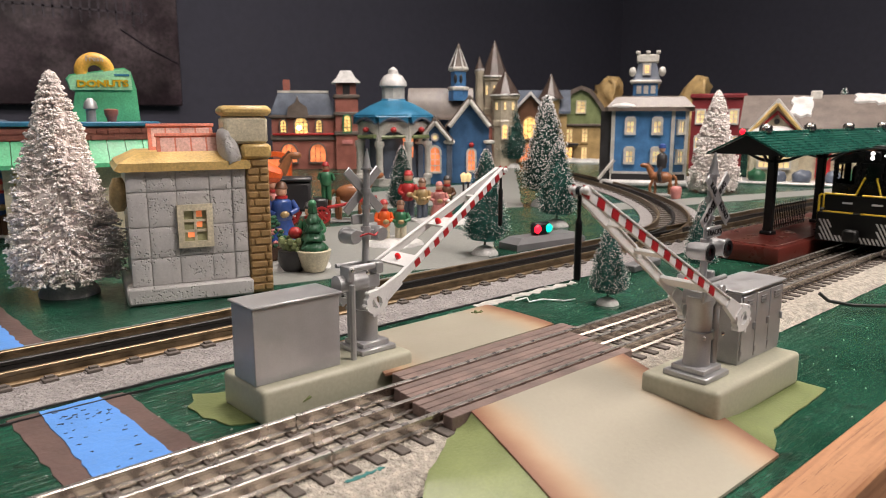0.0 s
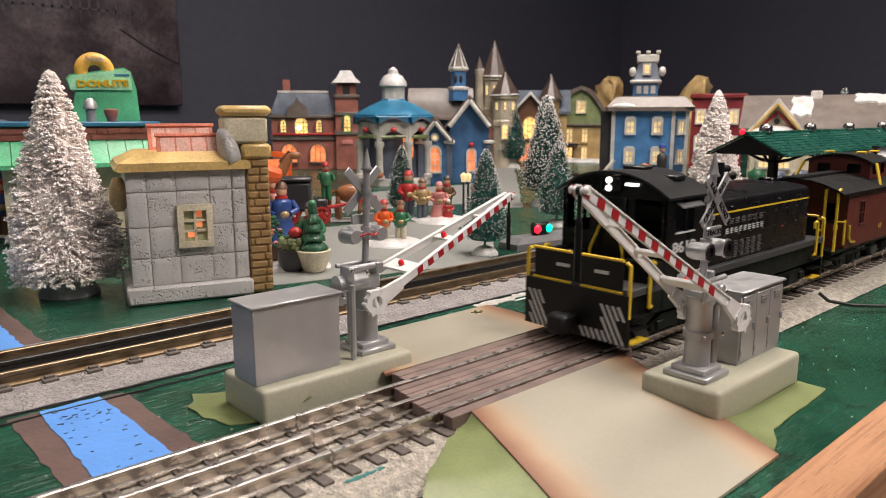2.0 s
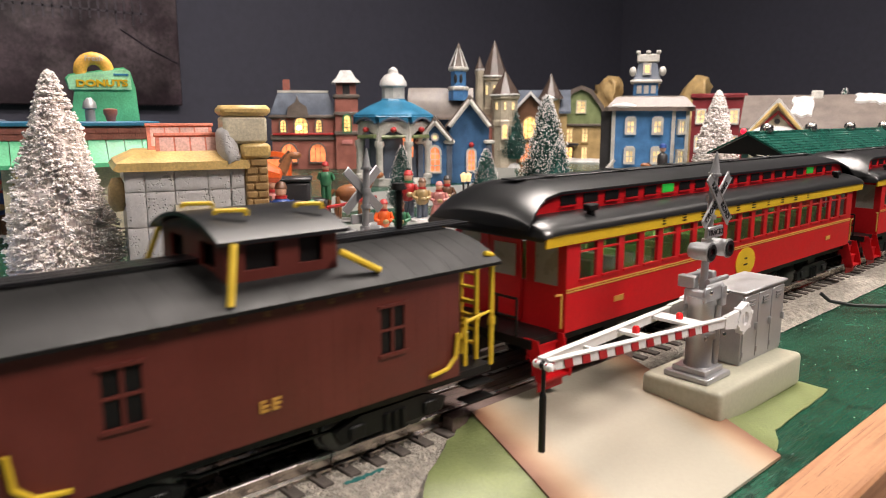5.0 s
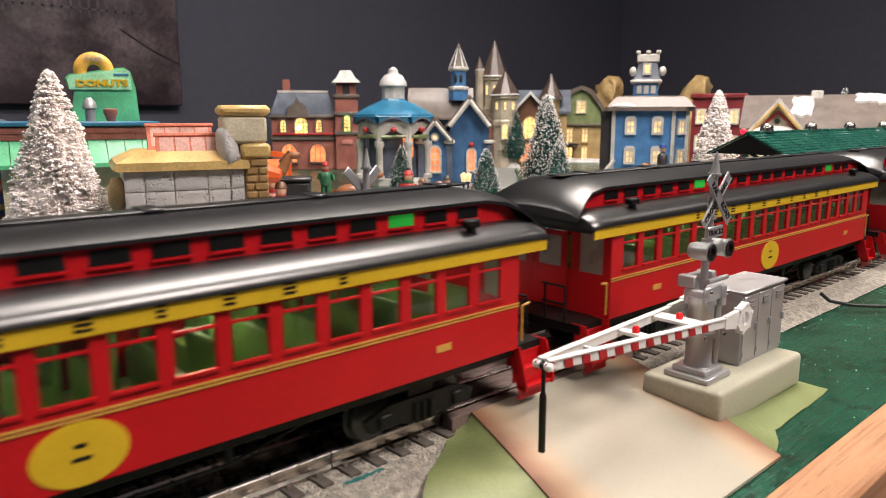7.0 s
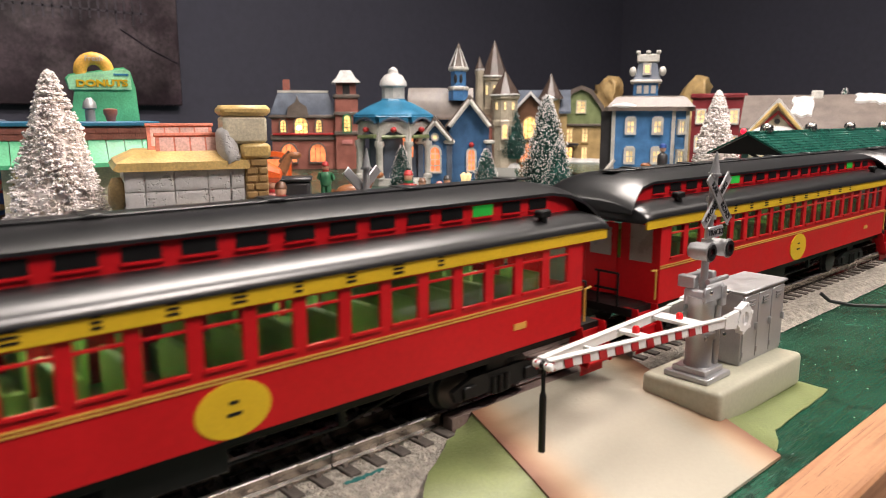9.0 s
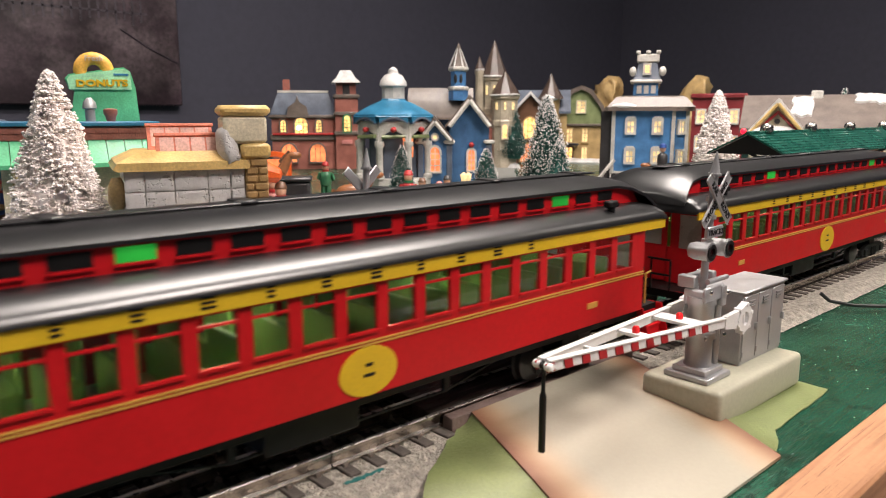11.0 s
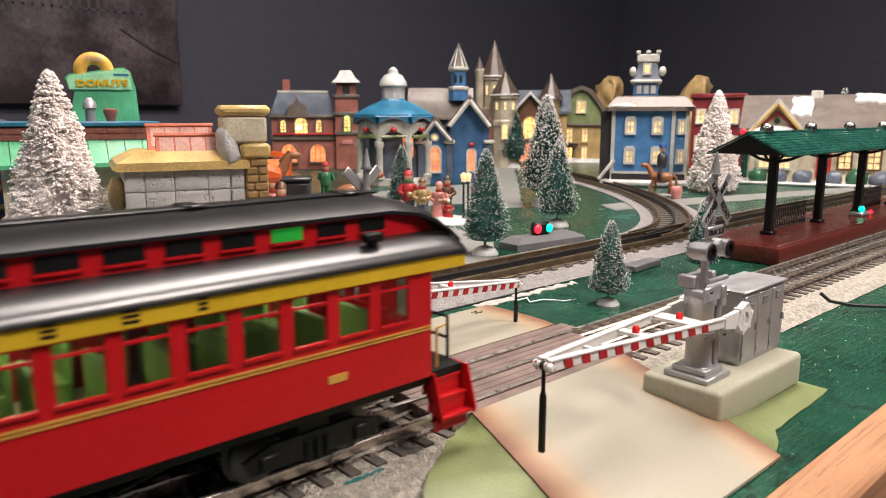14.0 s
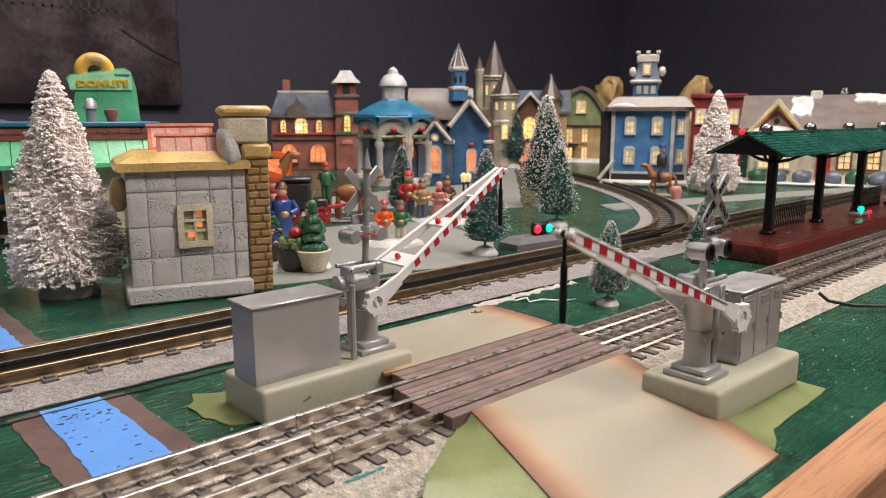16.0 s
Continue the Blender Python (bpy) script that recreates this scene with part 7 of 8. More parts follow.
def far_things():
    h = house("red_store", "red ceramic store with white window band", 1.6026, 0.6147, -62.4)
    part("wall", box(-0.055, 0.058, 0, 0.08, 0, 0.160), "c_maroon", h, "deep red wall")
    part("cornice", box(-0.060, 0.063, -0.006, 0.084, 0.160, 0.172, bevel=0.003), "c_maroon", h)
    for x in (-0.035, 0.0, 0.036):
        for z in (0.06, 0.12):
            lit_window(h, x, z, 0.016, 0.028, -0.001, "lit_pale", "c_white")
    for x, y, r, hh in ((1.74, 1.015, 0.078, 0.228), (1.78, 0.915, 0.058, 0.232), (1.80, 0.78, 0.075, 0.22)):
        bm = add_ball(bm_new(), (0, 0, 0), 1.0, u=40, v=28)
        bmesh.ops.scale(bm, vec=(r, r, hh + 0.02), verts=bm.verts)
        solid("rock_hill", lumpy(lumpy(bm, 0.030, 14), 0.010, 60), "c_tan", "rounded tan model rock hill behind the village", "rock hill", m=pose(x, y, TABLE - 0.02), smooth=60)
    # wide snow-roofed cottage
    h = house("snow_cottage", "cream ceramic cottage with grey-brown roof and thick snow", 1.3909, 0.3096, -69.0)
    part("wall", box(-0.115, 0.15, 0.0, 0.12, 0, 0.098), "c_cream", h, "cream cottage wall")
    part("roof", gable(bm_new(), -0.125, 0.160, -0.008, 0.125, 0.098, 0.052, "x", 0.008, 0.008), "c_taupe", h, "grey-brown long roof")
    part("front_gable", add_prism(bm_new(), [(-0.110, 0.0), (-0.028, 0.0), (-0.028, 0.092), (-0.069, 0.142), (-0.110, 0.092)], -0.022, 0.05, "y"), "c_cream", h)
    part("gable_roof", gable(bm_new(), -0.110, -0.028, -0.024, 0.05, 0.092, 0.052, "y", 0.010, 0.007), "c_snow", h, "snowy front gable")
    for a, b in (((-0.112, 0.092), (-0.069, 0.143)), ((-0.026, 0.092), (-0.069, 0.143))):
        part("barge_board", add_tube(bm_new(), (a[0], -0.034, a[1]), (b[0], -0.034, b[1]), 0.0032, seg=6), "c_yellow", h)
        part("garland", lumpy(add_tube(bm_new(), (a[0] * 0.96 - 0.0028, -0.0255, a[1] - 0.004), (b[0], -0.0255, b[1] - 0.014), 0.0026, seg=6), 0.003, 150), "c_red", h)
    part("gable_vent", add_tube(bm_new(), (-0.069, -0.026, 0.112), (-0.069, -0.021, 0.112), 0.005, seg=12), "c_dark", h)
    part("chimney", box(-0.018, 0.002, 0.05, 0.066, 0.13, 0.168, bevel=0.002), "c_white", h)
    snow_patch(h, -0.115, -0.035, -0.045, -0.010, 0.092, 0.012)
    for x0, x1, f0, f1 in ((-0.046, -0.012, 0.35, 0.9), (0.055, 0.112, 0.72, 0.97)):
        a, b = Vector((0, -0.016, 0.1005)), Vector((0, 0.0585, 0.1605))
        p, q = a.lerp(b, f0), a.lerp(b, f1)
        slab = add_prism(bm_new(), wavy([(x0, p.y), (x1, p.y), (x1, q.y), (x0, q.y)], 0.006, 0.004, int(x0 * 900) + 200), 0, 0.004, "z")
        for v in slab.verts:
            v.co.z += a.z + (v.co.y - a.y) / (b.y - a.y) * (b.z - a.z) - 0.0008
        part("snow", slab, "c_snow", h, "ragged snow on the roof slope")
    part("barge_end", add_tube(bm_new(), (0.112, -0.010, 0.100), (0.112, 0.058, 0.156), 0.005, seg=6), "c_yellow", h)
    for x, c in ((-0.085, "c_white"), (-0.052, "c_white"), (0.045, "c_brown"), (0.09, "c_brown"), (0.125, "c_white")):
        lit_window(h, x, 0.045, 0.018, 0.032, -0.023 if x < -0.03 else -0.001, "lit_pale", c)
    part("door", box(0.000, 0.024, -0.004, 0.0, 0.010, 0.066), "c_red", h, "red door with wreath")
    part("wreath", ring(bm_new(), (0.012, 0.048), 0.004, 0.0085, -0.007, -0.003), "c_green2", h)
    for x, r in ((-0.095, 0.016), (-0.06, 0.014), (-0.02, 0.016), (0.03, 0.014), (0.065, 0.018), (0.1, 0.016), (0.13, 0.016)):
        part("bush", lumpy(add_ball(bm_new(), (x, -0.040, 0.012), r, u=14, v=9), 0.005, 90), "c_fir" if int(x * 1000) % 2 else "c_slate", h, "round snowy bush", 60)
        snow_patch(h, x - r * 0.8, x + r * 0.8, -0.050, -0.034, 0.026 - 0.014, 0.006)
    part("snow_ground", lumpy(box(-0.13, 0.17, -0.065, 0.02, 0, 0.006, bevel=0.002), 0.003, 60), "c_snow", h)


for build in (grey_block_house, donut_shop, brick_hall, pavilion, blue_church, castle, tudor_house, green_house, blue_house, far_things):
    build()

# ---- bottle-brush trees ----
M["bristle_green"] = mat("bristle_green", (0.018, 0.075, 0.062), 0.65, scale=120, vary=0.3, per_island=0.5)
M["bristle_teal"] = mat("bristle_teal", (0.026, 0.125, 0.105), 0.65, scale=120, vary=0.3, per_island=0.5)
M["bristle_white"] = mat("bristle_white", (0.93, 0.86, 0.83), 0.8, scale=120, vary=0.05, per_island=0.10)
M["flock"] = mat("snow_flock", (0.84, 0.82, 0.81), 0.85, scale=200, vary=0.1)
M["dark_core"] = mat("twisted_wire", (0.05, 0.055, 0.04), 0.5, metal=0.4, scale=300)


def spikes(name, rows, material):
    """Many thin three-sided spikes: (foot, tip, radius)."""
    verts, faces = [], []
    for p, q, r in rows:
        d = (q - p).normalized()
        a = d.orthogonal().normalized()
        b = d.cross(a)
        k = len(verts)
        for i in range(3):
            t = 2.094 * i
            verts.append(p + (a * math.cos(t) + b * math.sin(t)) * r)
        verts.append(q)
        faces += [(k, k + 1, k + 3), (k + 1, k + 2, k + 3), (k + 2, k, k + 3)]
    me = bpy.data.meshes.new(name)
    me.from_pydata([tuple(v) for v in verts], [], faces)
    me.materials.append(M[material])
    return me


def blobs(name, rows, material):
    """Many small uneven grains of flock: (centre, radius)."""
    verts, faces = [], []
    for c, r in rows:
        k = len(verts)
        for dx, dy, dz in ((1, 0, 0), (0, 1, 0), (-1, 0, 0), (0, -1, 0), (0, 0, 0.8), (0, 0, -0.8)):
            verts.append((c.x + dx * r, c.y + dy * r, c.z + dz * r))
        for i in range(4):
            faces += [(k + i, k + (i + 1) % 4, k + 4), (k + (i + 1) % 4, k + i, k + 5)]
    me = bpy.data.meshes.new(name)
    me.from_pydata(verts, [], faces)
    me.materials.append(M[material])
    me.polygons.foreach_set("use_smooth", [True] * len(me.polygons))
    return me


def brush_tree(x, y, h, r, n, material, snow, label, seed, thick=0.0006, base="c_snow", foot=0.14, base_r=0.55, grain=0.0011, full=0.62):
    """Wire trunk, whorls of bristles with side twigs, and grains of flock on their ends."""
    t = thing("bottle_brush_tree", label, "model tree", pose(x, y, TABLE), group="bottle-brush trees")
    rnd = random.Random(seed)
    white = material == "bristle_white"
    z0 = h * foot
    whorls = 34 if white else 44
    rows, flock = [], []

    def span(f):
        return r * (1 - f) ** full * (0.80 + min(f, 0.10) * 2.0) + h * 0.012

    for i in range(n):
        f = rnd.random() ** 1.3
        f = (math.floor(f * whorls) + rnd.gauss(0.5, 0.20)) / whorls
        f = min(0.995, max(0.0, f))
        a = rnd.uniform(0, 6.283)
        reach = span(f) * rnd.uniform(0.82, 1.06) * (1 + 0.07 * math.sin(a * 3 + f * 9 + seed) + 0.05 * math.sin(a * 7 - f * 23))
        z = z0 + (h - z0) * f
        p = Vector((0, 0, z))
        lift = rnd.uniform(-0.20, 0.04) if white else rnd.uniform(0.05, 0.42)
        q = Vector((math.cos(a) * reach, math.sin(a) * reach, min(z + reach * lift, h)))
        rows.append((p.lerp(q, 0.2), q, thick * rnd.uniform(0.8, 1.3)))
        d = (q - p).normalized()
        side = Vector((-d.y, d.x, 0))
        for k in range(4 if white else 2):
            g = rnd.uniform(0.55, 0.95)
            b = p.lerp(q, g)
            e = b + (d * 0.8 + side * rnd.uniform(-1, 1) + Vector((0, 0, rnd.uniform(-0.4, 0.4)))) * reach * (rnd.uniform(0.05, 0.11) if white else rnd.uniform(0.08, 0.16))
            rows.append((b, e, thick * rnd.uniform(0.5, 0.8)))
            if rnd.random() < snow * (1.0 if white else 0.55):
                flock.append((e, grain * rnd.uniform(0.3, 0.75)))
        if rnd.random() < snow:
            flock.append((q, grain * rnd.uniform(0.4, 1.0)))
    part("trunk", add_tube(bm_new(), (0, 0, 0.002), (0, 0, h * 0.99), h * 0.012, h * 0.005, seg=8), material if white else "dark_core", t, "twisted wire trunk")
    core = [((0.66 if white else 0.62) * span(f), z0 + (h - z0) * f + 0.001) for f in [k / 14 for k in range(14)]]
    part("inner_brush", lumpy(add_lathe(bm_new(), core + [(0.0005, h * 0.97)], seg=26), r * 0.10, 2.6 / r), material, t, "dense inner bristles", 60)
    ob = new("crown", spikes("crown", rows, material))
    ob.parent = t
    fl = new("snow_flock", blobs("snow_flock", flock, "bristle_white" if white else "flock"))
    fl.parent = t
    fl["label"] = "white flocked snow"
    part("base", add_lathe(bm_new(), [(r * base_r, 0), (r * base_r * 0.97, h * 0.02), (r * base_r * 0.72, h * 0.06), (r * 0.12, h * 0.085), (0.001, h * 0.09)], seg=20), base, t, "round white base" if base == "c_snow" else "")
    return t


GREEN_LABEL = "green bottle-brush tree with snow-flocked tips on white base"
brush_tree(0.139, 0.330, 0.152, 0.0395, 3800, "bristle_white", 1.0, "large white flocked bottle-brush tree on round base", 1, 0.0019, "c_snow", 0.10, 0.50, 0.0015, 0.78)
brush_tree(0.4596, 0.2366, 0.094, 0.0222, 3600, "bristle_teal", 0.30, GREEN_LABEL, 2, 0.00045, grain=0.00075, full=0.72)
brush_tree(0.3943, 0.0587, 0.0560, 0.0138, 3200, "bristle_teal", 0.45, "small green snow-tipped brush tree on white base", 3, 0.0003, grain=0.0005, full=0.72)
brush_tree(0.5257, 0.0642, 0.0590, 0.0142, 2800, "bristle_teal", 0.45, "small green snow-tipped brush tree on white base", 4, 0.0003, grain=0.0005, full=0.72)
brush_tree(0.6415, 0.3013, 0.096, 0.0242, 3600, "bristle_teal", 0.30, GREEN_LABEL, 5, 0.0005, grain=0.0009, full=0.75)
brush_tree(0.775, 0.430, 0.150, 0.0355, 4200, "bristle_green", 0.45, "tall green bottle-brush tree heavily dusted with snow", 6, 0.0007, grain=0.0015, full=0.75)
brush_tree(1.2966, 0.9686, 0.160, 0.040, 3000, "bristle_green", 0.12, "dark blue-green bottle-brush tree on snowy base", 7, 0.0010, grain=0.0014, full=0.75)
brush_tree(0.5561, 0.473, 0.088, 0.0205, 3000, "bristle_green", 0.26, GREEN_LABEL, 8, 0.0005, grain=0.0008, full=0.72)
brush_tree(1.1218, 0.3658, 0.162, 0.040, 3200, "bristle_white", 1.0, "white flocked bottle-brush tree beside blue house", 9, 0.0026, grain=0.0026, foot=0.05, full=0.74)
brush_tree(1.555, 0.330, 0.175, 0.022, 1200, "bristle_teal", 0.6, "blue-green bottle-brush tree behind cottage roof", 10, 0.0008, grain=0.0013)

# ---- figurines: plain single shapes ----


def multi(name, pieces, label, category, m, group=""):
    """One mesh whose regions carry their own glaze colours."""
    me = bpy.data.meshes.new(name)
    bm = bmesh.new()
    for k, (b, material) in enumerate(pieces):
        tmp = bpy.data.meshes.new("tmp")
        for f in b.faces:
            f.material_index = k
        b.to_mesh(tmp)
        b.free()
        bm.from_mesh(tmp)
        bpy.data.meshes.remove(tmp)
        me.materials.append(M[material])
    bm.to_mesh(me)
    bm.free()
    me.polygons.foreach_set("use_smooth", [True] * len(me.polygons))
    me.set_sharp_from_angle(angle=radians(50))
    ob = new(name, me)
    ob.matrix_basis = m
    return tagged(ob, label, category, group)


def figurine(x, y, yaw, h, legs, coat, hat, label, base=None, wide=1.0, skirt=False):
    """A plain glazed figure h high."""
    p = []
    w = wide
    if skirt:
        p.append((add_lathe(bm_new(), [(0.20 * h * w, 0.02 * h), (0.17 * h * w, 0.25 * h), (0.10 * h * w, 0.5 * h)], seg=14), legs))
    else:
        b = bm_new()
        for s in (-1, 1):
            add_tube(b, (s * 0.055 * h * w, 0, 0.02 * h), (s * 0.06 * h * w, 0, 0.45 * h), 0.055 * h * w, 0.07 * h * w, seg=10)
            add_ball(b, (s * 0.06 * h * w, -0.03 * h, 0.03 * h), 0.055 * h, sy=1.6, sz=0.7)
        p.append((b, legs))
    b = add_lathe(bm_new(), [(0.10 * h * w, 0.36 * h), (0.145 * h * w, 0.42 * h), (0.135 * h * w, 0.60 * h), (0.13 * h * w, 0.70 * h), (0.06 * h, 0.77 * h)], seg=14)
    for s in (-1, 1):
        add_path(b, [(s * 0.13 * h * w, 0, 0.70 * h), (s * 0.19 * h * w, -0.03 * h, 0.55 * h), (s * 0.10 * h * w, -0.12 * h, 0.50 * h)], 0.045 * h, 8)
    p.append((b, coat))
    p.append((add_ball(bm_new(), (0, -0.01 * h, 0.85 * h), 0.095 * h), "c_skin"))
    p.append((add_lathe(bm_new(), [(0.105 * h, 0.885 * h), (0.108 * h, 0.905 * h), (0.092 * h, 0.925 * h), (0.075 * h, 0.975 * h), (0.03 * h, h)], seg=14), hat))
    p.append((ring(bm_new(), (0, 0), 0.05 * h, 0.10 * h, -0.02 * h, 0.02 * h, 12), "c_red" if coat != "c_red" else "c_green2"))
    bmesh.ops.transform(p[-1][0], matrix=pose(0, -0.01 * h, 0.765 * h, 90, 0, 0), verts=p[-1][0].verts)
    p.append((add_ball(bm_new(), (0.03 * h, -0.15 * h, 0.50 * h), 0.06 * h, sx=1.3, u=10, v=7), "c_tan"))
    for piece, glaze in p:
        lumpy(piece, 0.028 * h, 2.4 / h)
    if base:
        p.append((lumpy(add_lathe(bm_new(), [(0.30 * h, 0), (0.30 * h, 0.02 * h), (0.24 * h, 0.04 * h)], seg=16), 0.0015, 80), base))
    return multi("figurine", p, label, "figurine", pose(x, y, TABLE + 0.001, 0, 0, yaw), "village figurines")


FIG = [
    (0.344, 0.392, -25, 0.061, "c_coat", "c_coat", "c_brown", "ceramic figurine in long blue coat beside chimney house", "c_snow", 1.2, True),
    (0.333, 0.412, -50, 0.066, "c_dark", "c_brown", "c_green2", "ceramic figurine in brown coat with parcel", None, 1.0, False),
    (0.357, 0.43, -30, 0.064, "c_brown", "c_rose", "c_red", "ceramic figurine in pink coat", None, 1.0, False),
    (0.4235, 0.338, -30, 0.043, "c_cream", "c_orange", "c_red", "small ceramic child figurine with red cap on snow base", "c_snow", 1.1, False),
    (0.437, 0.329, -45, 0.042, "c_cream", "c_green2", "c_brown", "small ceramic child figurine in green sweater on snow base", "c_snow", 1.1, False),
    (0.555, 0.434, -40, 0.050, "c_slate", "c_tan", "c_brown", "seated ceramic figurine in tan coat on snowy base", "c_snow", 1.1, False),
    (0.569, 0.420, -45, 0.046, "c_rose", "c_rose", "c_rose", "ceramic figurine in pink hooded cloak", None, 1.2, True),
    (0.572, 0.407, -45, 0.026, "c_red", "c_red", "c_snow", "small ceramic child figurine in red snowsuit", "c_snow", 1.3, True),
    (0.552, 0.456, -40, 0.058, "c_slate", "c_red", "c_red", "ceramic figurine with red coat under the tree", None, 1.0, False),
    (0.60, 0.440, -40, 0.050, "c_brown", "c_brown", "c_dark", "ceramic figurine in brown coat", None, 1.0, False),
    (0.312, 0.290, -32, 0.054, "c_green2", "c_green2", "c_dark", "ceramic constable figurine in green coat and grey hat", "c_snow", 1.0, True),
    (0.1590, 0.635, -10, 0.060, "c_brown", "c_coat", "c_red", "ceramic figurine in blue jacket by the shops", "c_snow", 1.0, False),
    (0.139, 0.66, 10, 0.058, "c_tan", "c_white", "c_brown", "ceramic figurine in white apron by the shops", None, 1.0, False),
    (0.66, 0.445, -40, 0.052, "c_rose", "c_rose", "c_rose", "ceramic figurine in pale pink dress", None, 0.9, True),
    (0.672, 0.452, -40, 0.040, "c_tan", "c_skin", "c_brown", "small ceramic child figurine", None, 0.9, False),
]
for row in FIG:
    figurine(*row[:4], row[4], row[5], row[6], row[7], row[8], row[9], row[10])


def horse_shape(m, label, rider=None, scale=1.0):
    s = scale
    b = add_ball(bm_new(), (0, 0, 0.034 * s), 0.011 * s, sx=2.0, sz=1.05)
    add_tube(b, (-0.016 * s, 0, 0.038 * s), (-0.026 * s, 0, 0.056 * s), 0.0065 * s, 0.0042 * s)
    add_ball(b, (-0.031 * s, 0, 0.056 * s), 0.0052 * s, sx=1.7, sz=0.9)
    for x, dx, y in ((-0.014, -0.006, -0.005), (-0.012, 0.003, 0.005), (0.016, 0.004, -0.005), (0.018, -0.003, 0.005)):
        add_path(b, [(x * s, y * s, 0.030 * s), ((x + dx) * s, y * s, 0.015 * s), ((x + dx * 0.6) * s, y * s, 0.001)], 0.0027 * s, 6)
    add_path(b, [(0.021 * s, 0, 0.038 * s), (0.027 * s, 0, 0.033 * s), (0.028 * s, 0, 0.018 * s)], 0.0025 * s, 6)
    p = [(b, "c_horse"), (add_path(bm_new(), [(-0.014 * s, 0, 0.048 * s), (-0.026 * s, 0, 0.061 * s)], 0.002 * s, 6), "c_brown")]
    if rider:
        r = add_lathe(bm_new(), [(0.007, 0.042), (0.008, 0.052), (0.0075, 0.062), (0.003, 0.066)], seg=12)
        for k in (-1, 1):
            add_path(r, [(0, k * 0.006, 0.044), (-0.004, k * 0.010, 0.034), (-0.001, k * 0.010, 0.022)], 0.003, 8)
        p += [(r, "c_dark"), (add_ball(bm_new(), (0, 0, 0.071), 0.005), "c_skin"), (add_lathe(bm_new(), [(0.006, 0.073), (0.005, 0.078), (0.001, 0.080)], seg=10), "c_coat")]
    p.append((add_prism(bm_new(), [(-0.022, -0.012), (0.026, -0.012), (0.026, 0.012), (-0.022, 0.012)], 0, 0.002, "z"), "c_grey"))
    return multi("horse_figurine", p, label, "figurine", m, "village figurines")


horse_shape(pose(1.0058, 0.391, TABLE + 0.001, 0, 0, -58), "brown horse figurine carrying a dark-coated rider", True, 0.82)
horse_shape(pose(0.492, 0.487, TABLE + 0.001, 0, 0, 145), "brown carriage horse figurine in red harness", None, 0.95)
horse_shape(pose(0.50, 0.70, TABLE + 0.001, 0, 0, 145), "dark horse figurine before the hall", None, 1.2)
multi("bollard", [(add_lathe(bm_new(), [(0.007, 0), (0.0085, 0.010), (0.008, 0.016), (0.006, 0.018)]), "c_rose")], "small pink barrel figurine by street", "barrel", pose(0.985, 0.352, TABLE + 0.001))


def carriage():
    c = thing("carriage", "black ceramic horse carriage with red wheels", "carriage", pose(0.440, 0.512, TABLE + 0.001, 0, 0, -35))
    part("cabin", box(-0.022, 0.010, -0.014, 0.014, 0.014, 0.048, bevel=0.003), "c_dark", c, "black carriage cabin")
    part("roof", box(-0.025, 0.012, -0.016, 0.016, 0.048, 0.053, bevel=0.002), "c_dark", c)
    part("seat_box", box(0.010, 0.028, -0.012, 0.012, 0.014, 0.028, bevel=0.002), "c_dark", c)
    for x, r in ((-0.014, 0.012), (0.022, 0.010)):
        for s in (-1, 1):
            w = ring(bm_new(), (x, r), r * 0.72, r, s * 0.017 - 0.0015, s * 0.017 + 0.0015)
            for k in range(4):
                a = math.pi / 4 * k
                add_tube(w, (x - r * 0.8 * math.cos(a), s * 0.017, r - r * 0.8 * math.sin(a)), (x + r * 0.8 * math.cos(a), s * 0.017, r + r * 0.8 * math.sin(a)), 0.0013, seg=5)
            part("wheel", w, "c_red", c, "red spoked wheel")
    part("shafts", add_path(bm_new(), [(0.028, -0.01, 0.018), (0.050, -0.012, 0.022), (0.085, -0.012, 0.030)], 0.002, 6), "c_red", c)
    figurine(0.463, 0.497, 130, 0.044, "c_green2", "c_green2", "c_red", "ceramic coachman figurine in green coat", None, 1.1, False).location.z = TABLE + 0.027
    u = thing("umbrella", "orange ceramic market umbrella beside chimney house", "umbrella", pose(0.330, 0.395, TABLE + 0.001, 0, 0, -30))
    part("canopy", add_lathe(bm_new(), [(0.013, -0.022), (0.0135, -0.012), (0.010, 0.004), (0.006, 0.014), (0.002, 0.016)], seg=10, c=(0.0, 0, 0.070), m=pose(0, 0, 0, 0, 102, 0)), "c_orange", u, "bright orange canopy", 25)
    part("pole", add_tube(bm_new(), (-0.006, 0, 0), (-0.006, 0, 0.066), 0.0014, seg=8), "c_brown", u)
    a = thing("arch_lamp_shop", "orange-lit ceramic doorway stall before the hall", "stall", pose(0.60, 0.86, TABLE + 0.001, 0, 0, -32))
    part("hood", add_prism(bm_new(), [(-0.028, 0), (-0.022, 0), (-0.022, 0.042)] + [(-0.022 * math.cos(math.pi * i / 8), 0.042 + 0.014 * math.sin(math.pi * i / 8)) for i in range(9)] + [(0.022, 0), (0.028, 0), (0.028, 0.044)] + [(0.028 * math.cos(math.pi * i / 8), 0.046 + 0.018 * math.sin(math.pi * i / 8)) for i in range(9)], 0, 0.02, "y"), "c_orange", a, "orange arched hood", 0)
    part("back", box(-0.024, 0.024, 0.018, 0.021, 0, 0.05), "lit_orange", a)


carriage()


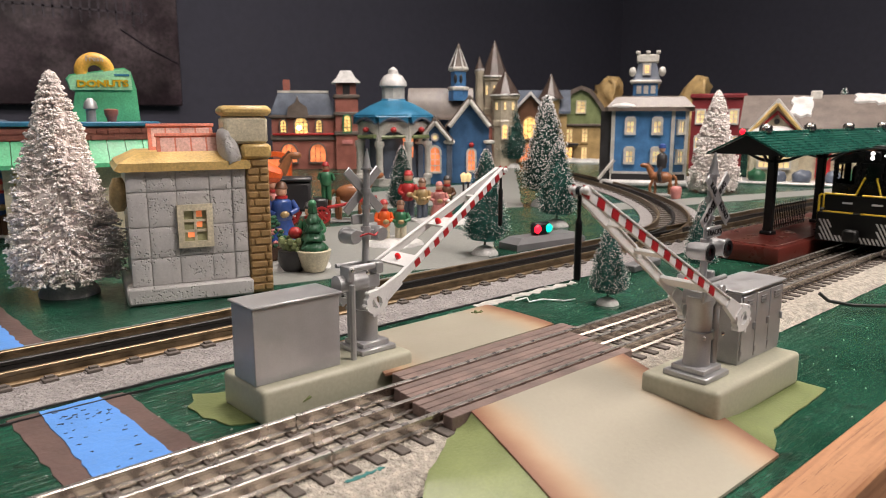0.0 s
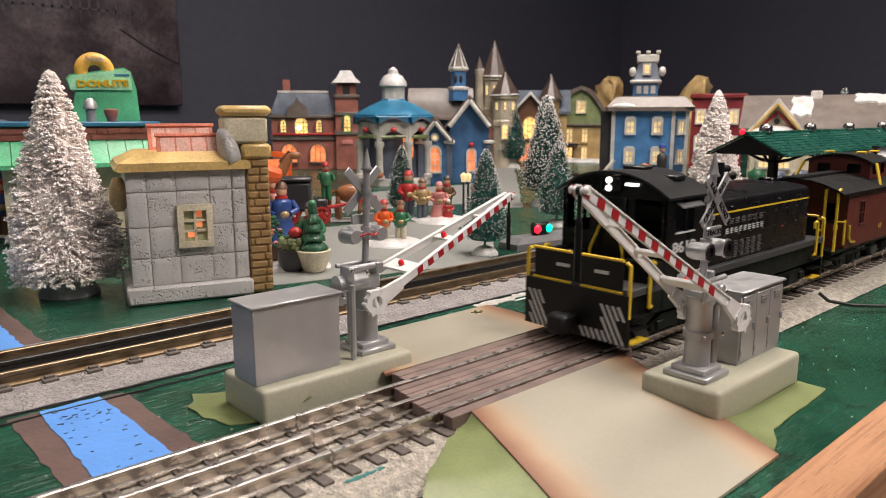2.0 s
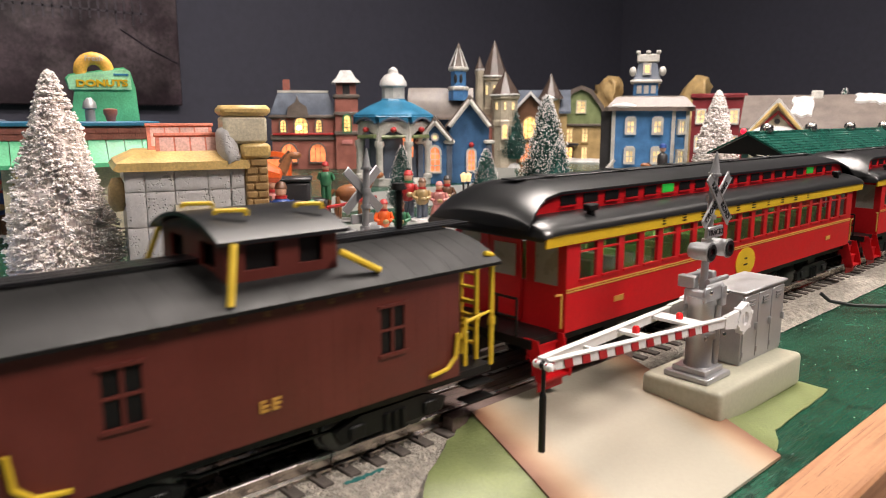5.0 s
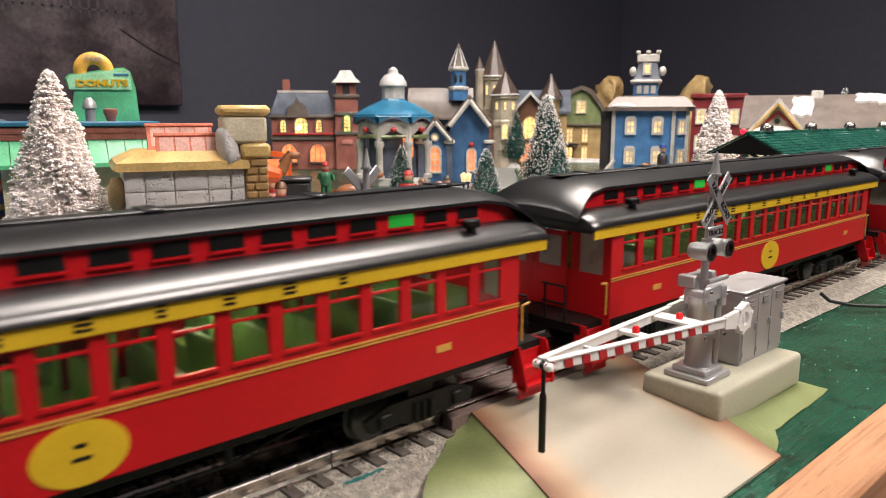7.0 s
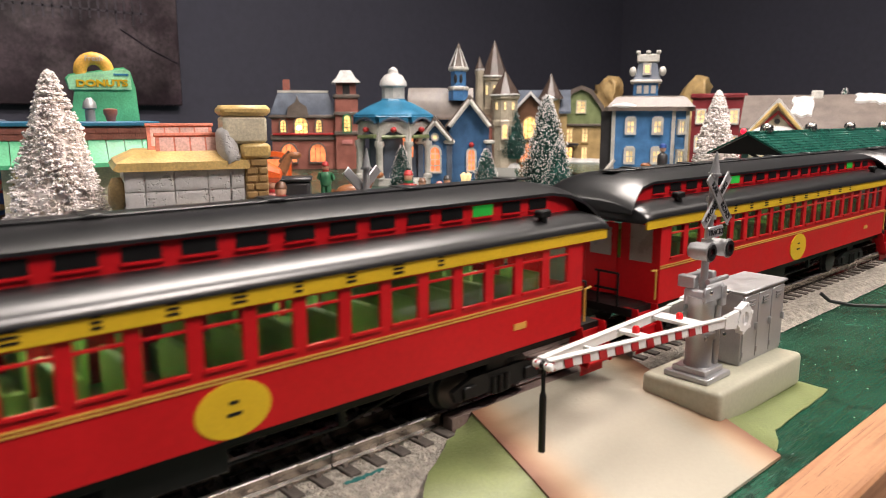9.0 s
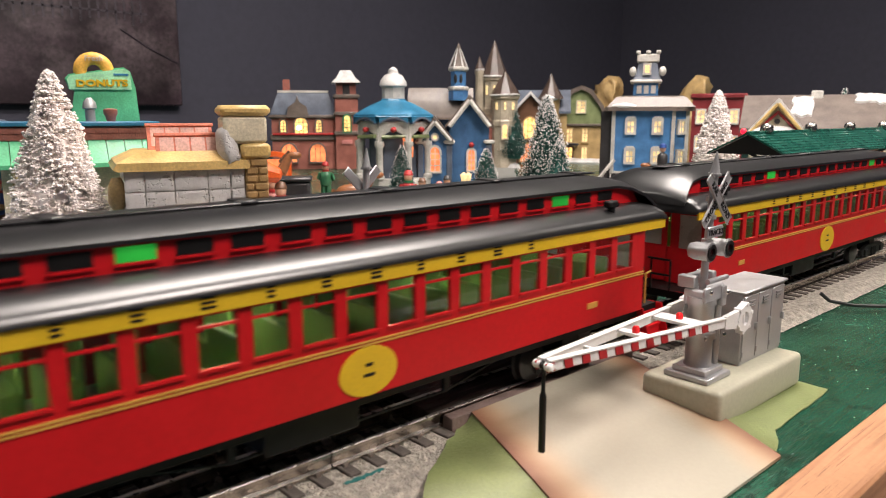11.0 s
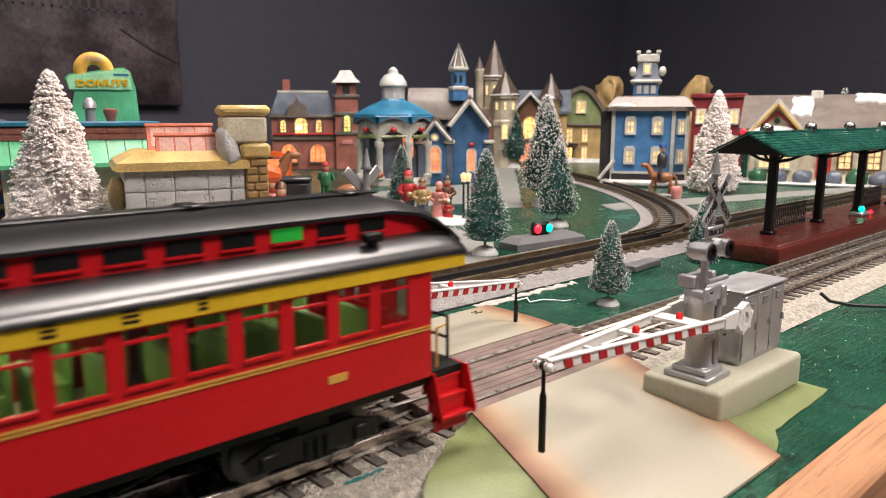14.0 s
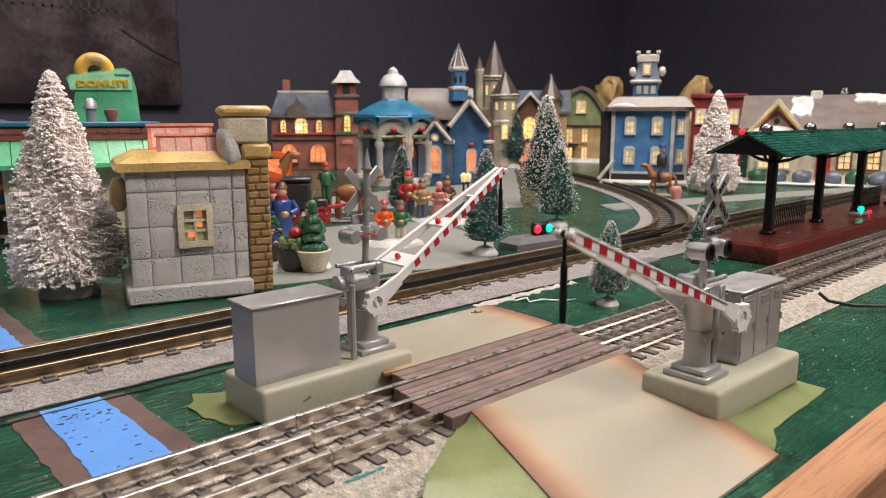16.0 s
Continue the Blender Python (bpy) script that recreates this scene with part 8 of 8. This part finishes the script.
def planters():
    p = thing("potted_tree", "small potted green ceramic tree with red berries", "potted plant", pose(0.2935, 0.3185, TABLE + 0.001))
    part("pot", add_lathe(bm_new(), [(0.0075, 0), (0.0105, 0.014), (0.0115, 0.016), (0.0095, 0.0165)], seg=16), "c_brown", p, "brown pot")
    rnd = random.Random(12)
    for i in range(60):
        f = rnd.random()
        a, z = rnd.uniform(0, 6.283), 0.016 + 0.024 * f
        r = 0.0115 * (1 - f) + 0.001
        part("leaf", add_ball(bm_new(), (r * math.cos(a), r * math.sin(a), z), 0.0024, sz=0.7, u=6, v=4), "c_fir" if i % 5 else "c_rose", p)
    t = thing("cone_tree", "green glazed cone tree in pale ribbed basket", "model tree", pose(0.3055, 0.2765, TABLE + 0.001))
    part("basket", add_lathe(bm_new(), [(0.0085, 0), (0.0125, 0.010), (0.0140, 0.0165), (0.0125, 0.017)], seg=18), "c_cream", t, "pale ribbed basket")
    for k in range(5):
        z = 0.0165 + k * 0.0072
        r = 0.0112 - k * 0.0019
        part("tier", lumpy(lumpy(add_lathe(bm_new(), [(r * 0.55, z), (r, z + 0.0008), (r * 1.02, z + 0.0024), (r * 0.88, z + 0.0046), (r * 0.5, z + 0.0085)], seg=44), 0.0012, 420), 0.0008, 900), "c_fir", t, "ruffled dark green tier", 60)
    part("tip", add_ball(bm_new(), (0, 0, 0.0535), 0.0035), "c_green2", t)
    g = thing("flower_tub", "dark tub with green leaves and red flower", "potted plant", pose(0.2945, 0.2905, TABLE + 0.001))
    part("tub", add_lathe(bm_new(), [(0.009, 0), (0.012, 0.008), (0.0115, 0.016), (0.009, 0.0165)], seg=16), "c_dark", g)
    for i in range(26):
        a = i * 2.4
        part("leaf", add_ball(bm_new(), (0.009 * math.cos(a) * (0.5 + 0.5 * (i % 3) / 2), 0.009 * math.sin(a), 0.017 + 0.0035 * (i % 3)), 0.003, u=6, v=4), "c_mossy", g)
    part("flower", add_ball(bm_new(), (0.002, -0.002, 0.030), 0.0058, sz=0.85), "c_red", g, "red flower ball")
    for x, y, sx in ((0.335, 0.385, 0.030), (0.30, 0.305, 0.022), (0.432, 0.334, 0.030), (0.572, 0.415, 0.036)):
        solid("snow_mound", lumpy(add_lathe(bm_new(), [(sx, 0), (sx * 0.95, 0.003), (sx * 0.6, 0.005), (0.001, 0.006)], seg=20), 0.002, 60), "c_snow", "low white snow mound under figurines", "snow mound", m=pose(x, y, TABLE), smooth=60)
    for x, y, h in ((0.585, 0.395, 0.058), (0.607, 0.41, 0.056)):
        l = thing("street_lamp", "tiny black street lamp with yellow lantern", "street lamp", pose(x, y, TABLE))
        part("post", add_lathe(bm_new(), [(0.004, 0), (0.004, 0.004), (0.0014, 0.006), (0.0012, h - 0.012), (0.003, h - 0.011)], seg=8), "c_dark", l)
        part("lantern", add_lathe(bm_new(), [(0.0028, h - 0.011), (0.0042, h - 0.003), (0.001, h)], seg=6), "lit_pale", l)


planters()

# ---- station platform, signals and the framed picture ----
M["platform_red"] = mat("platform_red", (0.115, 0.022, 0.016), 0.32, scale=50, vary=0.12, bump=0.06)
M["roof_green"] = mat("platform_green", (0.010, 0.085, 0.062), 0.28, scale=60, vary=0.08)
M["photo"] = mat("dark_photograph", (0.034, 0.020, 0.027), 0.35, scale=7, vary=0.6, fine=0.4, dark=(0.075, 0.055, 0.062), blotch=0.5, blotch_scale=9)


def build_platform():
    p = thing("station_platform", "covered station platform with maroon base and green tiled roof", "station platform")
    x0, x1, y0, y1, zt = 0.598, 1.16, 0.034, 0.110, 0.0045
    base = box(x0, x1, y0, y1, TABLE, zt, bevel=0.0025, segments=2)
    part("base", base, "platform_red", p, "glossy maroon base")
    part("deck", box(x0 + 0.005, x1 - 0.005, y0 + 0.005, y1 - 0.005, zt, zt + 0.0008, bevel=0.0003), "platform_red", p)
    ry, rz, ez, hw = 0.0715, 0.0975, 0.0800, 0.0345
    for s in (-1, 1):
        slab = add_prism(bm_new(), [(ry, rz), (ry, rz - 0.0014), (ry + s * hw, ez - 0.0014), (ry + s * hw, ez)], 0.603, 1.155, "x")
        rp = part("roof_slope", slab, "roof_green", p, "dark green ribbed roof", 0)
        for k in range(9):
            f = (k + 0.5) / 9
            yy, zz = ry + s * hw * f, rz + (ez - rz) * f
            part("tile_course", box(0.603, 1.155, yy - 0.0006, yy + 0.0006, zz - 0.0002, zz + 0.0006), "roof_green", rp)
    part("ridge", add_tube(bm_new(), (0.602, ry, rz), (1.156, ry, rz), 0.0012, seg=8), "roof_green", p)
    for x in (0.605, 1.153):
        part("gable_infill", add_prism(bm_new(), [(ry - hw * 0.92, ez - 0.0005), (ry + hw * 0.92, ez - 0.0005), (ry, rz - 0.002)], x - 0.0006, x + 0.0006, "x"), "black", p)
    for x in (0.660, 0.772, 0.885, 0.998, 1.110):
        post = box(x - 0.0036, x + 0.0036, ry - 0.0036, ry + 0.0036, zt, rz - 0.006, bevel=0.0008)
        add_box(post, x - 0.0055, x + 0.0055, ry - 0.0055, ry + 0.0055, zt, zt + 0.004, bevel=0.0008)
        pp = part("post", post, "black", p, "black roof post")
        for s in (-1, 1):
            part("bracket", add_path(bm_new(), [(x, ry, 0.0705), (x, ry + s * 0.014, 0.0735), (x, ry + s * 0.028, 0.0800)], 0.0014, 6), "black", pp)
            part("bracket", add_path(bm_new(), [(x, ry, 0.0705), (x + s * 0.014, ry, 0.0735), (x + s * 0.030, ry, 0.0855)], 0.0013, 6), "black", pp)
    part("tie_beam", box(0.606, 1.152, ry - 0.0015, ry + 0.0015, 0.0860, 0.0890), "black", p)
    part("eave_beam", box(0.606, 1.152, ry - 0.030, ry - 0.028, 0.0785, 0.0805), "black", p)
    for x in (0.640, 0.735, 0.836, 0.94, 1.04):
        lm = part("roof_lamp", add_lathe(bm_new(), [(0.0052, 0), (0.0058, 0.002), (0.0050, 0.0055), (0.0025, 0.0075)], c=(x, ry, rz), seg=14), "screw", p, "round chrome roof lamp cap")
    for a, b in ((0.668, 0.764), (0.893, 0.99)):
        f = part("fence_rail", box(a, b, ry + 0.008, ry + 0.0090, 0.0265, 0.0280), "black", p)
        part("fence_rail", box(a, b, ry + 0.008, ry + 0.0090, 0.0080, 0.0092), "black", p)
        for k in range(24):
            x = a + 0.002 + k * 0.004
            part("picket", add_tube(bm_new(), (x, ry + 0.0085, zt), (x, ry + 0.0085, 0.0315), 0.0006, 0.0003, seg=5), "black", f)
    part("red_lamp", add_ball(bm_new(), (0.6045, ry + 0.004, rz + 0.0012), 0.0024), "led_red", p, "small lit red lamp")
    sp = thing("signal_lamp_unit", "grey platform signal unit with lit green lamp", "signal lamp", pose(0.858, 0.0610, zt + 0.0008))
    part("housing", box(-0.012, 0.012, -0.007, 0.007, 0, 0.0042, bevel=0.001), "silver", sp)
    part("lamp_head", box(-0.003, 0.007, -0.003, 0.004, 0.0042, 0.0110, bevel=0.0012), "black", sp)
    part("green_lens", add_ball(bm_new(), (-0.0045, -0.0038, 0.0078), 0.0034), "led_green", sp, "lit green lens")
    part("red_lens", add_ball(bm_new(), (0.017, -0.006, 0.003), 0.0022), "led_red", sp, "lit red lens")


build_platform()


def build_signal_block():
    s = thing("switch_signal", "grey switch machine box with red and green lamps", "railway signal", pose(0.535, 0.232, TABLE, 0, 0, -6))
    part("housing", loft(bm_new(), [[(-0.045, -0.013, 0), (0.045, -0.013, 0), (0.045, 0.013, 0), (-0.045, 0.013, 0)], [(-0.045, -0.013, 0.006), (0.045, -0.013, 0.006), (0.045, 0.013, 0.006), (-0.045, 0.013, 0.006)], [(-0.036, -0.009, 0.011), (0.034, -0.009, 0.011), (0.034, 0.009, 0.011), (-0.036, 0.009, 0.011)]]), "sill_grey2", s, "grey sloped housing", 0)
    part("lamp_box", box(-0.014, 0.006, -0.005, 0.005, 0.011, 0.0225, bevel=0.002), "black", s)
    part("red_lens", add_ball(bm_new(), (-0.012, -0.005, 0.017), 0.0042, sy=0.6), "led_red", s, "lit red lens")
    part("green_lens", add_ball(bm_new(), (0.0025, -0.005, 0.017), 0.0042, sy=0.6), "led_green", s, "lit green lens")
    solid("contact_block", box(-0.022, 0.022, -0.006, 0.006, 0, 0.0055, bevel=0.0008), "sill_grey2", "low grey plastic track contact block", "track contact", m=pose(0.512, 0.108, TABLE, 0, 0, 4))


M["sill_grey2"] = mat("grey_plastic", (0.13, 0.13, 0.135), 0.45, scale=60, vary=0.1)
build_signal_block()


def build_picture():
    pic = thing("framed_picture", "large dark unframed canvas print of a steam train scene", "wall picture")
    y = Y1
    part("canvas", box(-0.55, 0.953, y - 0.035, y - 0.002, 0.142, 1.05, bevel=0.003), "photo", pic, "dark maroon-black canvas")
    rnd = random.Random(6)
    for i in range(16):
        x = 0.48 + i * 0.024
        part("pale_mark", box(x, x + 0.006, y - 0.0362, y - 0.0352, 0.37 + 0.02 * rnd.random(), 0.44 + 0.02 * rnd.random()), "photo_mark", pic)
    part("pale_mark", box(0.45, 0.86, y - 0.0362, y - 0.0352, 0.405, 0.411), "photo_mark", pic)
    part("pale_mark", add_path(bm_new(), [(0.78, y - 0.0358, 0.36), (0.86, y - 0.0358, 0.31), (0.945, y - 0.0358, 0.27)], 0.003, 4), "photo_mark", pic)


M["photo_mark"] = mat("photo_mark", (0.055, 0.042, 0.055), 0.4, scale=20, vary=0.4)
build_picture()
M["diffuser"] = glow("ceiling_diffuser", (1.0, 0.93, 0.84), 3.0, 0.02, 5)
for lx, ly, watts, long in LAMP_SPOTS:
    cl = thing("ceiling_light", "square white ceiling light panel", "ceiling light", pose(lx, ly, CEIL), group="ceiling lights")
    part("light_frame", box(-long / 2 - 0.03, long / 2 + 0.03, -0.31, 0.31, -0.012, -0.0005, bevel=0.002), "ceiling_paint", cl)
    part("diffuser", box(-long / 2, long / 2, -0.285, 0.285, -0.016, -0.012), "diffuser", cl)


def build_crumbs():
    """Bits of scenery grit and moss strewn over the road and the board."""
    rnd = random.Random(77)
    rows = []
    for i in range(420):
        x, y = rnd.uniform(0.06, 0.62), rnd.uniform(-0.118, 0.112)
        if -0.0465 < y < 0.031 or (0.125 < x < 0.345 and -0.115 < y < 0.11):
            continue
        rows.append((Vector((x, y, TABLE + 0.0003)), rnd.uniform(0.0002, 0.0007)))
    ob = new("crumbs", blobs("crumbs", rows, "ballast"))
    tagged(ob, "pale crumbs of ballast grit strewn on the board", "grit", kind="stuff")
    moss = bm_new()
    for i in range(14):
        add_ball(moss, (0.3065 + rnd.uniform(-0.003, 0.003), 0.0925 + rnd.uniform(-0.0025, 0.0025), -0.0078 + rnd.uniform(0, 0.0012)), rnd.uniform(0.0005, 0.0011), u=6, v=4)
    solid("moss_tuft", moss, "c_mossy", "tiny tuft of loose green moss on the road", "moss")


build_crumbs()


def paint_chips():
    """Small dark flaws where the river paint has broken away along the brush strokes."""
    rnd = random.Random(77)
    bm = bm_new()
    for i in range(46):
        x, y = rnd.uniform(0.069, 0.090), rnd.uniform(0.030, 0.110)
        if rnd.random() < 0.4:
            y = 0.094 + rnd.uniform(-0.004, 0.006)
        s, tilt = rnd.uniform(0.0003, 0.0013), rnd.uniform(-0.3, 0.5)
        ring = []
        for k in range(7):
            a = 6.283 * k / 7
            dx, dy = math.cos(a) * s * rnd.uniform(0.6, 1.3), math.sin(a) * s * 0.35 * rnd.uniform(0.5, 1.3)
            ring.append((x + dx * math.cos(tilt) - dy * math.sin(tilt), y + dx * math.sin(tilt) + dy * math.cos(tilt)))
        add_prism(bm, ring, TABLE + 0.0005, TABLE + 0.0010, "z")
    solid("paint_chips", bm, "c_dark", "dark chipped flaws in blue river paint", "paint chips", "stuff", smooth=0)


paint_chips()
for y0, wide, end in ((0.1172, 0.0011, 0.40), (0.1085, 0.0009, 0.175)):
    sheet("board_seam", wavy([(-0.15, y0 - 0.001), (end, y0), (end, y0 + wide), (-0.15, y0 + wide - 0.001)], 0.004, 0.0005, int(y0 * 9000)), TABLE, TABLE + 0.0011, "c_dark", "dark seam between board and roadbed", "seam", "structure")

# ---- what moves ----
RUN = [(0, 0.548), (0.5, 0.448), (1, 0.354), (1.5, 0.258), (2, 0.166), (2.5, 0.0752), (3, -0.012), (3.5, -0.0984), (4, -0.184), (4.2, -0.2185), (6.5, -0.6134), (7, -0.700), (7.5, -0.7862), (8, -0.8692), (8.5, -0.9527),
       (9, -1.0355), (9.2, -1.0685), (11.5, -1.4475), (12, -1.5311), (12.5, -1.6149), (13, -1.7009), (13.5, -1.784), (14, -1.869), (14.5, -1.948), (16, -2.193)]
NEAR_ARM = [(0, 31), (2.0, 31), (2.1, 29.5), (2.2, 25.5), (2.3, 20), (2.4, 16.5), (2.5, 10.8), (2.6, 2.6), (2.7, 1.2), (15.4, 1.2), (15.5, 4), (15.6, 9.6), (15.7, 13.7), (15.8, 16.5), (15.9, 18.7), (16.0, 23.2)]
FAR_ARM = [(0, 29.3), (1.7, 29.3), (1.9, 26), (2.0, 21), (2.1, 17), (2.2, 5.3), (2.3, -3), (2.4, -6), (14.9, -6), (15.0, -5), (15.1, 2.5), (15.2, 6.5), (15.3, 13), (15.4, 17.4), (15.5, 20.5), (15.6, 25.5), (15.8, 28.6), (16.0, 29.3)]


def motions():
    for ob, x in RAILCARS:
        walk(ob, [(t, pose(x + s, 0, 0)) for t, s in RUN])
    for (arm, rod, pivot, tip), rows in zip(ARMS, (NEAR_ARM, FAR_ARM)):
        walk(arm, [(t, Matrix.Translation(pivot) @ pose(0, 0, 0, 0, a, 0)) for t, a in rows])
        walk(rod, [(t, Matrix.Translation(tip) @ pose(0, 0, 0, 0, -a, 0)) for t, a in rows])


motions()
